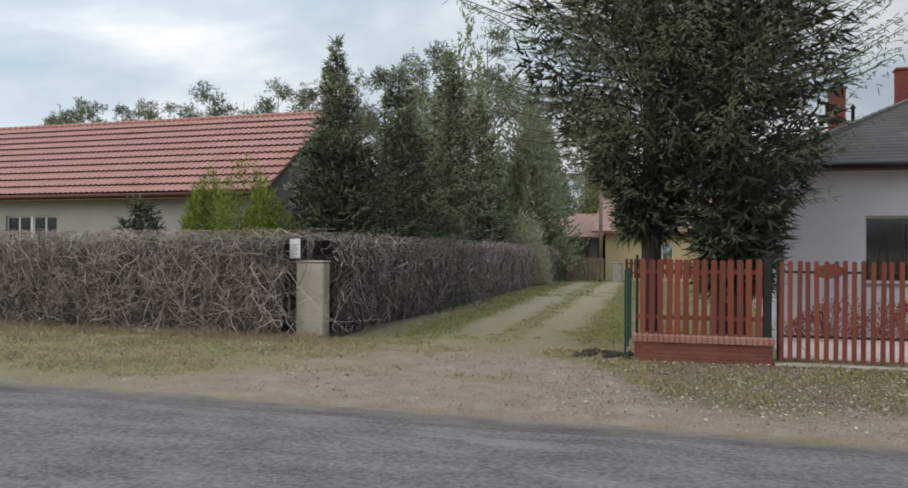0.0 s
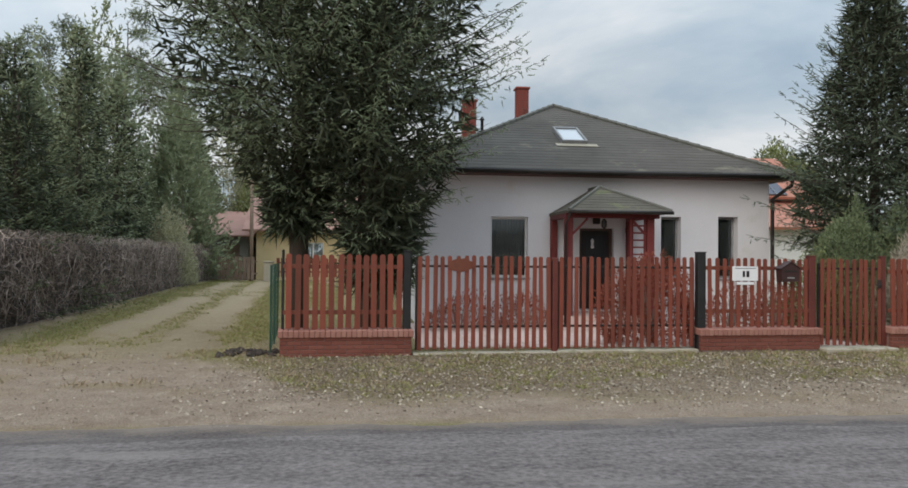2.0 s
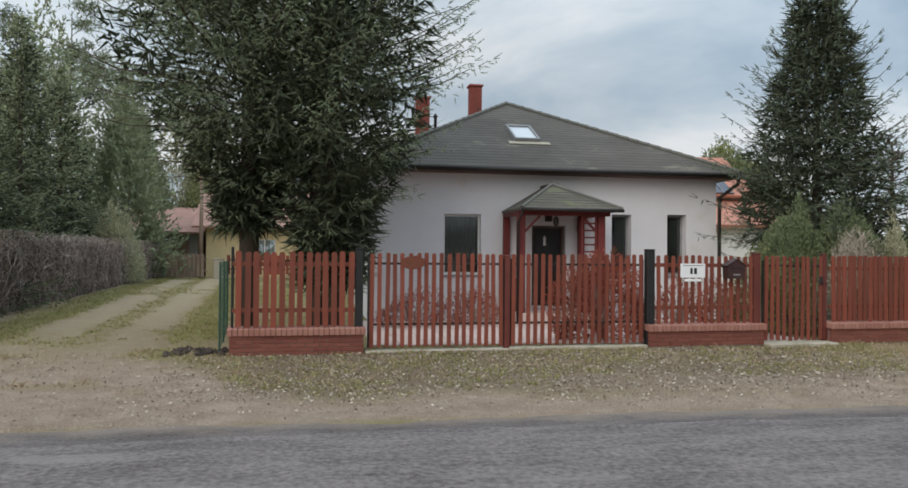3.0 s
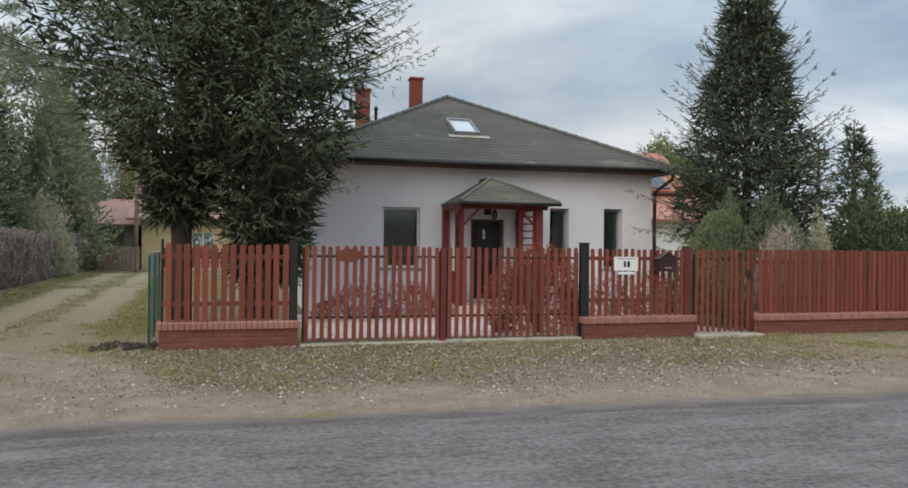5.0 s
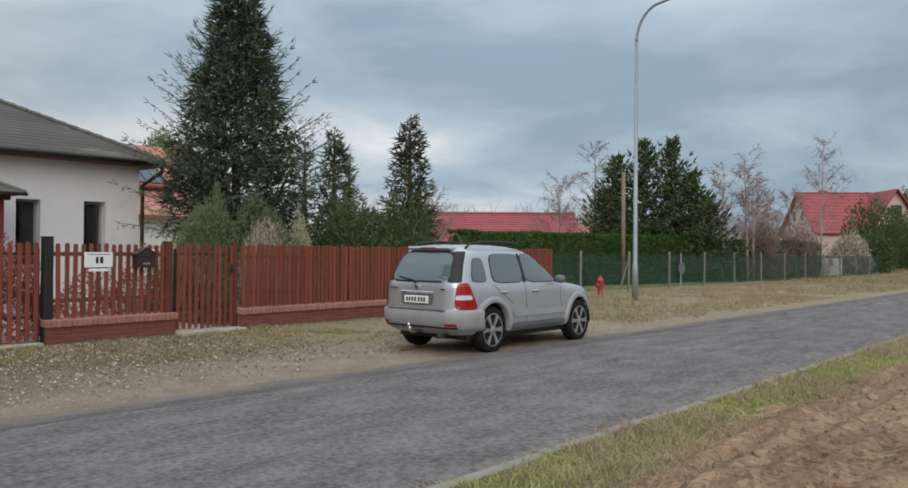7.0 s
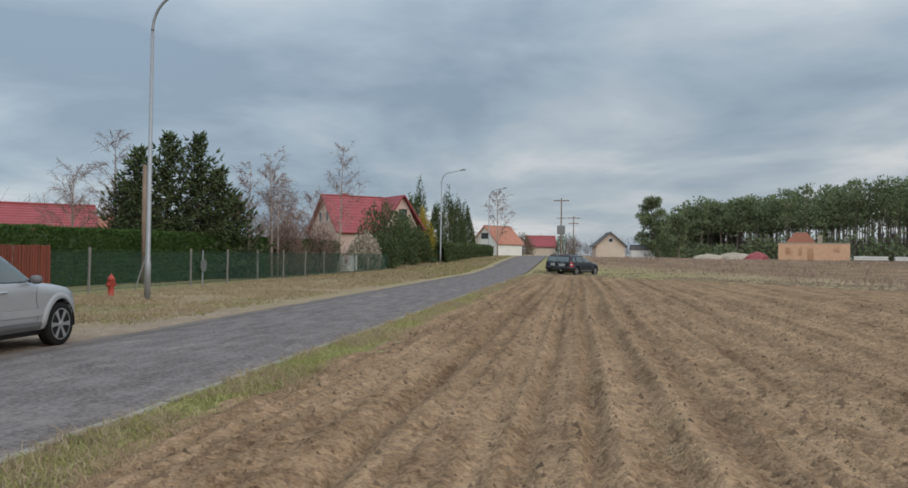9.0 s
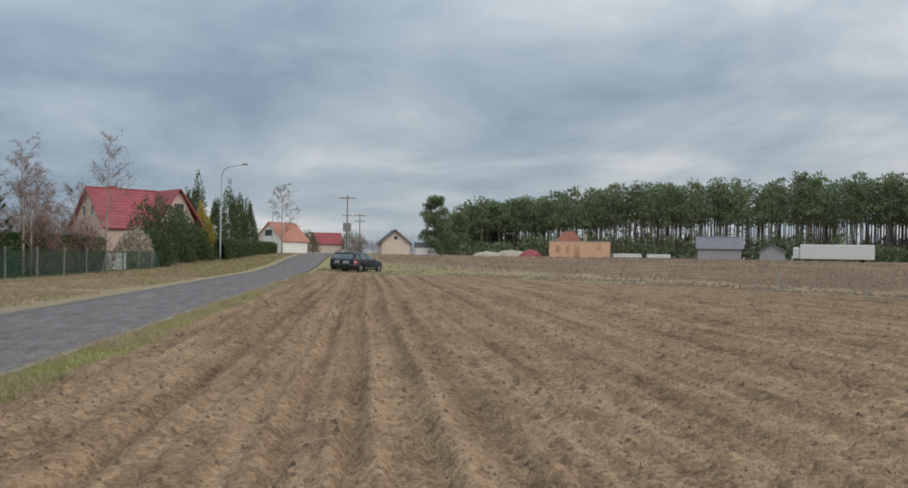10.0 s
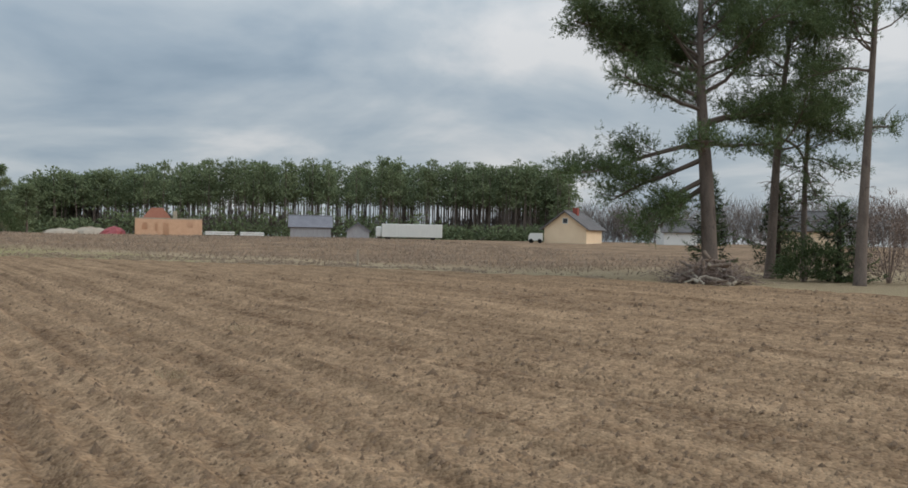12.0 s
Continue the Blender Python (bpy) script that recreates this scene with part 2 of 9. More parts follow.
MAT = dict(
    render=material("render_white", (0.655, 0.645, 0.66), (0.74, 0.73, 0.745), 0.9, 0.7, 30, bump=0.15, bump_scale=120, wear=(0.64, 0.61, 0.57), wear_at=0.6, wear_scale=0.6),
    roof=material("roof_felt", (0.07, 0.063, 0.054), (0.127, 0.114, 0.099), 0.9, 0.8, 25, bump=0.3, bump_scale=80, wear=(0.19, 0.172, 0.13), wear_at=0.6, wear_scale=1.1, island=0.25),
    roof_porch=material("roof_felt_mossy", (0.085, 0.076, 0.062), (0.15, 0.136, 0.112), 0.92, 1.4, 25, bump=0.4, bump_scale=60, wear=(0.15, 0.155, 0.09), wear_at=0.56, wear_scale=2.0),
    roof_edge=material("roof_ridge", (0.11, 0.11, 0.095), (0.155, 0.15, 0.13), 0.9, 2, 40),
    gutter=material("dark_gutter", (0.02, 0.016, 0.014), (0.035, 0.03, 0.027), 0.45, 3, 30),
    fascia=material("fascia_brown", (0.09, 0.045, 0.035), (0.14, 0.07, 0.055), 0.7, 3, 30),
    brick=material("brick_red", (0.14, 0.042, 0.03), (0.22, 0.078, 0.055), 0.85, 4, 60, objrand=0.55, bump=0.3, bump_scale=90, wear=(0.3, 0.17, 0.13), wear_at=0.66, wear_scale=4),
    cap=material("cap_brick", (0.27, 0.115, 0.088), (0.39, 0.205, 0.16), 0.8, 4, 60, objrand=0.5, bump=0.3, bump_scale=90, wear=(0.42, 0.27, 0.2), wear_at=0.64, wear_scale=4),
    mortar=material("mortar", (0.16, 0.11, 0.095), (0.24, 0.18, 0.16), 0.95, 6, 80, bump=0.4, bump_scale=120),
    picket=material("picket_paint", (0.1, 0.031, 0.019), (0.25, 0.062, 0.037), 0.62, 3.0, 70, objrand=0.55, stretch=(6, 6, 0.6), bump=0.25, bump_scale=30, wear=(0.2, 0.11, 0.075), wear_at=0.66, wear_scale=3.0),
    rail=material("rail_paint", (0.12, 0.035, 0.02), (0.18, 0.06, 0.035), 0.6, 3, 60, wear=(0.05, 0.03, 0.025), wear_at=0.62),
    post_black=material("post_black", (0.012, 0.012, 0.013), (0.028, 0.026, 0.025), 0.5, 4, 50),
    post_red=material("post_red", (0.09, 0.022, 0.018), (0.15, 0.04, 0.03), 0.55, 3, 50),
    steel_dark=material("steel_dark", (0.02, 0.02, 0.02), (0.05, 0.045, 0.04), 0.5, 6, 60, metal=0.5),
    porch_red=material("porch_red", (0.11, 0.02, 0.019), (0.19, 0.04, 0.036), 0.6, 3, 40, objrand=0.3),
    chimney=material("chimney_brick", (0.25, 0.06, 0.045), (0.34, 0.1, 0.075), 0.85, 3, 40, objrand=0.4, wear=(0.14, 0.05, 0.04), wear_at=0.6),
    window=clear_pane("window_glass"),
    window_dark=glassy("window_dark", (0.04, 0.045, 0.05)),
    skylight=glassy("skylight_glass", (0.5, 0.53, 0.56), 0.12),
    frame_grey=material("frame_grey", (0.2, 0.2, 0.2), (0.27, 0.27, 0.265), 0.5, 4, 40),
    frame_white=material("frame_white", (0.6, 0.6, 0.58), (0.7, 0.7, 0.68), 0.5, 4, 40),
    frame_brown=material("frame_brown", (0.09, 0.06, 0.045), (0.14, 0.1, 0.075), 0.6, 4, 40),
    shutter=material("shutter_grey", (0.17, 0.172, 0.172), (0.22, 0.222, 0.222), 0.6, 3, 30),
    door=material("door_dark", (0.015, 0.013, 0.012), (0.03, 0.026, 0.024), 0.35, 4, 40),
    concrete=material("concrete", (0.32, 0.285, 0.215), (0.45, 0.405, 0.325), 0.92, 3, 50, bump=0.4, bump_scale=60, wear=(0.17, 0.18, 0.1), wear_at=0.58, wear_scale=2.2),
    paving=material("paving_pinkish", (0.5, 0.38, 0.335), (0.61, 0.48, 0.43), 0.9, 4, 60, objrand=0.4, bump=0.2),
    plate_white=material("plate_white", (0.68, 0.68, 0.68), (0.78, 0.78, 0.78), 0.5, 3, 30),
    ink=material("ink", (0.02, 0.02, 0.022), (0.03, 0.03, 0.032), 0.6, 3, 30),
    letterbox=material("letterbox_metal", (0.035, 0.016, 0.014), (0.06, 0.03, 0.026), 0.5, 6, 60),
    asphalt=material("asphalt", (0.072, 0.062, 0.06), (0.24, 0.212, 0.203), 0.95, 2.2, 17, bump=0.8, bump_scale=30, wear=(0.23, 0.205, 0.19), wear_at=0.6, wear_scale=0.8, spec=0.08, bump_dist=0.018, stretch=(0.5, 1.3, 1), even=True, share=0.62),
    asphalt_band=material("asphalt_band", (0.06, 0.05, 0.047), (0.185, 0.162, 0.152), 0.92, 2.0, 30, bump=0.8, bump_scale=45, stretch=(0.5, 1.2, 1), spec=0.1, bump_dist=0.012, even=True, share=0.6),
    kerb=material("kerb_concrete", (0.19, 0.172, 0.142), (0.3, 0.275, 0.232), 0.92, 4, 60, objrand=0.4, bump=0.4, wear=(0.14, 0.15, 0.07), wear_at=0.55, wear_scale=3),
    bark_spruce=material("bark_spruce", (0.045, 0.034, 0.027), (0.085, 0.065, 0.052), 0.95, 5, 50, bump=0.8, bump_scale=25, stretch=(1, 1, 0.3)),
    bark_pine=material("bark_pine", (0.1, 0.08, 0.068), (0.225, 0.18, 0.152), 0.95, 2.5, 30, bump=1.0, bump_scale=14, stretch=(1, 1, 0.35), wear=(0.1, 0.08, 0.07), wear_at=0.55, wear_scale=2.5),
    bark_birch=material("bark_birch", (0.24, 0.19, 0.165), (0.4, 0.34, 0.305), 0.9, 6, 50, wear=(0.12, 0.09, 0.08), wear_at=0.6, wear_scale=7),
    twig=material("twig_brown", (0.17, 0.12, 0.1), (0.31, 0.24, 0.2), 0.9, 1.6, 40, island=0.55),
    twig_far=material("twig_far", (0.17, 0.145, 0.13), (0.27, 0.235, 0.215), 0.9, 0.3, 40, island=0.4),
    twig_red=material("twig_reddish", (0.15, 0.095, 0.08), (0.26, 0.18, 0.15), 0.9, 2, 40, island=0.5),
    barberry=leafy("barberry_leaves", (0.18, 0.045, 0.028), (0.38, 0.12, 0.075)),
    vine=material("vine_stems", (0.075, 0.054, 0.045), (0.56, 0.455, 0.39), 0.9, 1.1, 30, island=0.65),
    # dark brown: painted shade behind the vine stems, and the heap's own clods
    vine_shade_and_clods=material("vine_shade_and_clods", (0.034, 0.026, 0.021), (0.075, 0.058, 0.047), 0.95, 3, 20, bump=1.0, bump_scale=30),
    spruce=leafy("spruce_needles", (0.165, 0.21, 0.13), (0.38, 0.45, 0.285), patch=1.3, through_light=0.36, single=0.1),
    spruce_dark=leafy("spruce_dark_needles", (0.085, 0.115, 0.08), (0.25, 0.3, 0.205), patch=1.3, through_light=0.3, single=0.1),
    # shade in the depth of the crowns, put into the colour
    spruce_inner_shade=leafy("spruce_inner_shade", (0.028, 0.037, 0.023), (0.085, 0.1, 0.06)),
    spruce_blue=leafy("spruce_bluish", (0.11, 0.14, 0.078), (0.4, 0.44, 0.27), patch=0.9, single=0.25),
    spruce_far=leafy("spruce_far", (0.036, 0.05, 0.027), (0.26, 0.295, 0.165), patch=1.1, single=0.22),
    spruce_rust=leafy("spruce_rusty", (0.11, 0.07, 0.04), (0.2, 0.125, 0.075)),
    pine_far=leafy("pine_far", (0.085, 0.118, 0.062), (0.28, 0.33, 0.18), patch=0.3, single=0.4),
    meadow_grass=leafy("meadow_grass", (0.26, 0.195, 0.145), (0.4, 0.315, 0.24), 0.9, 0.15),
    pine=leafy("pine_needles", (0.035, 0.055, 0.025), (0.19, 0.25, 0.11), patch=0.8, single=0.4),
    thuja=leafy("thuja_scales", (0.12, 0.165, 0.028), (0.29, 0.33, 0.065)),
    thuja_dark=leafy("thuja_dark", (0.035, 0.058, 0.026), (0.13, 0.165, 0.07)),
    shrub=leafy("shrub_leaves", (0.09, 0.11, 0.04), (0.3, 0.32, 0.135)),
    hedge=leafy("clipped_hedge", (0.025, 0.06, 0.015), (0.085, 0.15, 0.035)),
    juniper=leafy("juniper_sprays", (0.07, 0.095, 0.045), (0.25, 0.29, 0.155)),
    olive=leafy("olive_bush", (0.29, 0.28, 0.16), (0.55, 0.53, 0.36)),
    dry_shrub=material("dry_shrub", (0.3, 0.25, 0.19), (0.48, 0.42, 0.34), 0.9, 2, 30, island=0.5),
    yellow_leaf=leafy("yellow_leaves", (0.28, 0.22, 0.03), (0.45, 0.38, 0.08)),
    grass=leafy("grass_green", (0.15, 0.152, 0.05), (0.38, 0.35, 0.15), 0.8, 0.6),
    grass_fresh=leafy("grass_fresh", (0.2, 0.215, 0.065), (0.47, 0.45, 0.2), 0.8, 0.6),
    straw=leafy("grass_straw", (0.27, 0.2, 0.12), (0.46, 0.37, 0.245), 0.9, 0.6),
    dead_leaf=material("dead_leaves", (0.07, 0.05, 0.036), (0.54, 0.46, 0.36), 0.9, 2, 40, island=0.85),
    clod_pale=material("grit", (0.17, 0.14, 0.12), (0.5, 0.43, 0.36), 0.95, 3, 50, island=0.8),
    curtain=material("curtain_cloth", (0.3, 0.29, 0.275), (0.42, 0.41, 0.39), 0.9, 3, 40),
    clod=material("soil_clods", (0.05, 0.03, 0.018), (0.3, 0.2, 0.125), 0.98, 3, 50, island=0.5, bump=0.6, bump_scale=70),
    tile_red=material("roof_tile_red", (0.32, 0.145, 0.115), (0.44, 0.235, 0.195), 0.75, 1.2, 40, objrand=0.25, island=0.3, wear=(0.28, 0.12, 0.085), wear_at=0.62, wear_scale=0.8),
    tile_base=material("roof_underlay", (0.15, 0.06, 0.045), (0.2, 0.08, 0.06), 0.9, 2, 30),
    plaster_grey=material("plaster_grey", (0.27, 0.27, 0.25), (0.35, 0.345, 0.325), 0.92, 1, 30, bump=0.2),
    plaster_yellow=material("plaster_yellow", (0.5, 0.4, 0.22), (0.6, 0.49, 0.29), 0.9, 1, 30),
    plaster_white=material("plaster_white", (0.66, 0.655, 0.63), (0.76, 0.755, 0.73), 0.9, 1, 30),
    plaster_cream=material("plaster_cream", (0.54, 0.44, 0.36), (0.64, 0.54, 0.45), 0.9, 1, 30),
    plaster_pink=material("plaster_pink", (0.52, 0.38, 0.33), (0.63, 0.48, 0.42), 0.9, 1, 30),
    plaster_orange=material("plaster_orange", (0.76, 0.58, 0.39), (0.85, 0.67, 0.47), 0.9, 1, 30),
    roof_red=material("roof_red", (0.23, 0.045, 0.05), (0.32, 0.08, 0.084), 0.65, 1, 12, stretch=(1, 1, 3)),
    roof_orange=material("roof_orange", (0.36, 0.15, 0.1), (0.46, 0.215, 0.155), 0.75, 1, 12),
    board_grey=material("grey_boards", (0.3, 0.29, 0.3), (0.42, 0.41, 0.42), 0.9, 2, 12, stretch=(3, 3, 0.5)),
    roof_violet=material("roof_violet_grey", (0.17, 0.17, 0.195), (0.24, 0.24, 0.265), 0.85, 1, 12),
    post_grey=material("post_weathered", (0.16, 0.15, 0.135), (0.26, 0.245, 0.22), 0.95, 4, 40),
    roof_faded=material("roof_faded", (0.33, 0.18, 0.145), (0.43, 0.26, 0.215), 0.85, 1, 12),
    roof_grey=material("roof_grey", (0.1, 0.095, 0.095), (0.16, 0.15, 0.148), 0.9, 1, 12),
    solar=glassy("solar_panel", (0.015, 0.02, 0.045), 0.15),
    raw_brick=material("raw_block", (0.54, 0.32, 0.2), (0.68, 0.44, 0.29), 0.9, 2, 20, island=0.3),
    timber=material("timber", (0.16, 0.11, 0.08), (0.27, 0.2, 0.15), 0.85, 3, 40, stretch=(1, 1, 0.4)),
    galv=material("galvanised", (0.27, 0.28, 0.29), (0.36, 0.37, 0.38), 0.55, 2, 30, metal=0.6),
    green_wire=material("green_wire", (0.015, 0.05, 0.035), (0.03, 0.08, 0.055), 0.5, 3, 30),
    wire=material("wire_grey", (0.13, 0.14, 0.14), (0.2, 0.21, 0.2), 0.5, 3, 30, metal=0.4),
    hydrant=material("hydrant_red", (0.3, 0.04, 0.03), (0.4, 0.07, 0.05), 0.5, 5, 50),
    trailer=material("trailer_white", (0.62, 0.62, 0.58), (0.72, 0.715, 0.67), 0.6, 1, 20, stretch=(6, 6, 1)),
    car_silver=material("car_silver", (0.41, 0.422, 0.44), (0.48, 0.49, 0.505), 0.3, 1.2, 60, metal=0.55, spec=0.5, wear=(0.42, 0.4, 0.37), wear_at=0.66, wear_scale=2.0),
    car_grey=material("car_cladding", (0.25, 0.255, 0.265), (0.33, 0.33, 0.335), 0.5, 3, 60),
    car_sill=material("car_sill", (0.1, 0.1, 0.105), (0.16, 0.16, 0.165), 0.55, 3, 60),
    car_dark=material("car_dark_paint", (0.012, 0.014, 0.022), (0.02, 0.022, 0.032), 0.25, 1, 40, spec=0.5),
    car_glass=glassy("car_glass", (0.1, 0.128, 0.134), 0.03),
    rubber=material("rubber", (0.01, 0.01, 0.01), (0.022, 0.021, 0.02), 0.9, 6, 60, spec=0.1),
    alloy=material("alloy_rim", (0.24, 0.245, 0.25), (0.32, 0.325, 0.33), 0.35, 6, 60, metal=0.3),
    black_plastic=material("black_plastic", (0.012, 0.012, 0.013), (0.022, 0.022, 0.023), 0.5, 6, 60),
    tail_red=glassy("tail_red", (0.3, 0.008, 0.012), 0.1),
    lamp_clear=glassy("lamp_clear", (0.55, 0.56, 0.57), 0.1),
    chrome=material("chrome", (0.55, 0.56, 0.57), (0.62, 0.63, 0.64), 0.15, 6, 60, metal=0.95),
)

# ---------------------------------------------------------------- mesh tools
class Geo:
    """Collects faces; all sizes in metres."""

    def __init__(self):
        self.v, self.f = [], []

    def add(self, verts, faces, m=None):
        k = len(self.v)
        self.v += [tuple(m @ Vector(p)) for p in verts] if m else [tuple(p) for p in verts]
        self.f += [tuple(i + k for i in q) for q in faces]
        return self

    def box(self, x0, y0, z0, x1, y1, z1, bevel=0.0, m=None):
        if x0 > x1:
            x0, x1 = x1, x0
        if y0 > y1:
            y0, y1 = y1, y0
        if z0 > z1:
            z0, z1 = z1, z0
        if bevel <= 0:
            v = [(x, y, z) for z in (z0, z1) for y in (y0, y1) for x in (x0, x1)]
            return self.add(v, [(0, 2, 3, 1), (4, 5, 7, 6), (0, 1, 5, 4), (2, 6, 7, 3), (0, 4, 6, 2), (1, 3, 7, 5)], m)
        b = min(bevel, (x1 - x0) / 2.1, (y1 - y0) / 2.1, (z1 - z0) / 2.1)
        v, idx = [], {}
        for i, x in enumerate((x0, x1)):
            for j, y in enumerate((y0, y1)):
                for k, z in enumerate((z0, z1)):
                    for a in range(3):
                        p = [x, y, z]
                        for c in range(3):
                            if c != a:
                                p[c] += b if (i, j, k)[c] == 0 else -b
                        idx[(i, j, k, a)] = len(v)
                        v.append(tuple(p))
        f = []
        for a in range(3):
            c, d = (a + 1) % 3, (a + 2) % 3
            for s in (0, 1):
                q = []
                for u, w in ((0, 0), (1, 0), (1, 1), (0, 1)):
                    key = [0, 0, 0]
                    key[a], key[c], key[d] = s, u, w
                    q.append(idx[(*key, a)])
                f.append(tuple(q if s else q[::-1]))
            for s in (0, 1):
                for w in (0, 1):
                    k0, k1 = [0, 0, 0], [0, 0, 0]
                    k0[c], k0[d], k0[a] = s, w, 0
                    k1[c], k1[d], k1[a] = s, w, 1
                    q = [idx[(*k0, c)], idx[(*k1, c)], idx[(*k1, d)], idx[(*k0, d)]]
                    f.append(tuple(q if s != w else q[::-1]))
        for i in (0, 1):
            for j in (0, 1):
                for k in (0, 1):
                    q = [idx[(i, j, k, a)] for a in range(3)]
                    f.append(tuple(q if (i + j + k) % 2 else q[::-1]))
        return self.add(v, f, m)

    def prism(self, outline, z0, z1, m=None):
        """An outline in x, y, drawn up from z0 to z1."""
        n = len(outline)
        v = [(x, y, z0) for x, y in outline] + [(x, y, z1) for x, y in outline]
        f = [tuple(range(n))[::-1], tuple(range(n, 2 * n))] + [(i, (i + 1) % n, n + (i + 1) % n, n + i) for i in range(n)]
        return self.add(v, f, m)

    def tube(self, pts, radii, n=8, caps=True):
        pts = [Vector(p) for p in pts]
        if isinstance(radii, (int, float)):
            radii = [radii] * len(pts)
        rings = []
        side = None
        for i, p in enumerate(pts):
            d = (pts[min(i + 1, len(pts) - 1)] - pts[max(i - 1, 0)]).normalized()
            if side is None:
                side = d.orthogonal().normalized()
            side = (side - d * side.dot(d)).normalized()
            up = d.cross(side)
            rings.append([p + (side * math.cos(t) + up * math.sin(t)) * radii[i] for t in (2 * math.pi * k / n for k in range(n))])
        v = [q for r in rings for q in r]
        f = [(i * n + k, i * n + (k + 1) % n, (i + 1) * n + (k + 1) % n, (i + 1) * n + k) for i in range(len(pts) - 1) for k in range(n)]
        if caps:
            f += [tuple(range(n))[::-1], tuple(range((len(pts) - 1) * n, len(pts) * n))]
        return self.add(v, f)

    def lathe(self, profile, n=20, m=None):
        """profile: (radius, z) from bottom to top."""
        v = [(r * math.cos(2 * math.pi * k / n), r * math.sin(2 * math.pi * k / n), z) for r, z in profile for k in range(n)]
        f = [(i * n + k, i * n + (k + 1) % n, (i + 1) * n + (k + 1) % n, (i + 1) * n + k) for i in range(len(profile) - 1) for k in range(n)]
        f += [tuple(range(n))[::-1], tuple(range((len(profile) - 1) * n, len(profile) * n))]
        return self.add(v, f, m)

    def slab(self, quad, thick):
        """A plate over four points in space, thick downwards along its normal."""
        a, b, c, d = (Vector(p) for p in quad)
        nrm = (b - a).cross(d - a).normalized() * thick
        v = [a, b, c, d] + [p - nrm for p in (a, b, c, d)]
        return self.add(v, [(0, 1, 2, 3), (7, 6, 5, 4), (0, 4, 5, 1), (1, 5, 6, 2), (2, 6, 7, 3), (3, 7, 4, 0)])


def mesh_of(name, g, mat, smooth=False):
    me = bpy.data.meshes.new(name)
    if isinstance(g, Geo):
        me.from_pydata(g.v, [], g.f)
    else:
        v, f = g
        me.vertices.add(len(v))
        me.vertices.foreach_set("co", np.asarray(v, dtype=np.float32).ravel())
        k = f.shape[1]
        me.loops.add(f.size)
        me.loops.foreach_set("vertex_index", np.asarray(f, dtype=np.int32).ravel())
        me.polygons.add(len(f))
        me.polygons.foreach_set("loop_start", np.arange(0, f.size, k, dtype=np.int32))
        me.update(calc_edges=True)
    if smooth:
        me.polygons.foreach_set("use_smooth", [True] * len(me.polygons))
    me.materials.append(MAT[mat] if isinstance(mat, str) else mat)
    return me


def thing(name, x, y, z, label, category, rz=0.0, group="", kind=""):
    ob = new(name)
    ob.empty_display_size = 0.2
    ob.matrix_world = pose(x, y, z, 0, 0, rz)
    return tagged(ob, label, category, group, kind)


def part(name, g, mat, parent, label="", smooth=False, kind="", at=None):
    ob = new(name, mesh_of(name, g, mat, smooth))
    ob.parent = parent
    if at is not None:
        ob.matrix_basis = at
    return tagged(ob, label, "", "", kind)


def piece(name, me, parent, at):
    ob = new(name, me)
    ob.parent = parent
    ob.matrix_basis = at
    return ob


def solid(name, g, mat, label, category, smooth=False, kind="", group=""):
    return tagged(new(name, mesh_of(name, g, mat, smooth)), label, category, group, kind)


# ---------------------------------------------------------------- smooth random fields, for ground relief and cover
def field_noise(x, y, size, seed):
    """Value noise of about that size in metres, 0 to 1."""
    g = np.random.default_rng(seed).random((256, 256))
    u, w = x / size, y / size
    i, j = np.floor(u).astype(int), np.floor(w).astype(int)
    a, b = u - i, w - j
    a, b = a * a * (3 - 2 * a), b * b * (3 - 2 * b)
    i0, i1, j0, j1 = i % 256, (i + 1) % 256, j % 256, (j + 1) % 256
    return (g[i0, j0] * (1 - a) + g[i1, j0] * a) * (1 - b) + (g[i0, j1] * (1 - a) + g[i1, j1] * a) * b


def fractal(x, y, size, seed, octaves=4):
    total, amp, out = 0.0, 1.0, 0.0
    for k in range(octaves):
        out = out + amp * field_noise(x + 13.7 * k, y - 7.9 * k, size / 2 ** k, seed + k)
        total, amp = total + amp, amp * 0.55
    return out / total


def smooth_step(a, b, x):
    t = np.clip((x - a) / (b - a), 0, 1)
    return t * t * (3 - 2 * t)


def lines(*spans):
    """Grid lines: (start, end, step, ...) one after another."""
    out = []
    for a, b, s in spans:
        n = max(1, int(round((b - a) / s)))
        out += [a + (b - a) * k / n for k in range(n)]
    return np.array(out + [spans[-1][1]])


def grid(xs, ys):
    X, Y = np.meshgrid(xs, ys, indexing="ij")
    nx, ny = len(xs), len(ys)
    i = np.arange(nx * ny).reshape(nx, ny)
    f = np.stack([i[:-1, :-1], i[1:, :-1], i[1:, 1:], i[:-1, 1:]], -1).reshape(-1, 4)
    return X.ravel(), Y.ravel(), f


def ground_height(x, y):
    d = np.hypot(x, y)
    rise = 1.4 * smooth_step(62, 122, d)
    bumps = (fractal(x, y, 3.0, 11) - 0.5) * 0.09 * smooth_step(2, 4, np.abs(y - 5.7))
    off_road = smooth_step(1.6, 3.2, np.abs(y - 5.73))
    lane_rise = 0.22 * smooth_step(15, 45, y) * (1 - smooth_step(-2, 1, x))
    return rise * smooth_step(-40, 20, x) + bumps * off_road + lane_rise


def ground_z(x, y):
    return float(ground_height(np.array([x]), np.array([y]))[0])


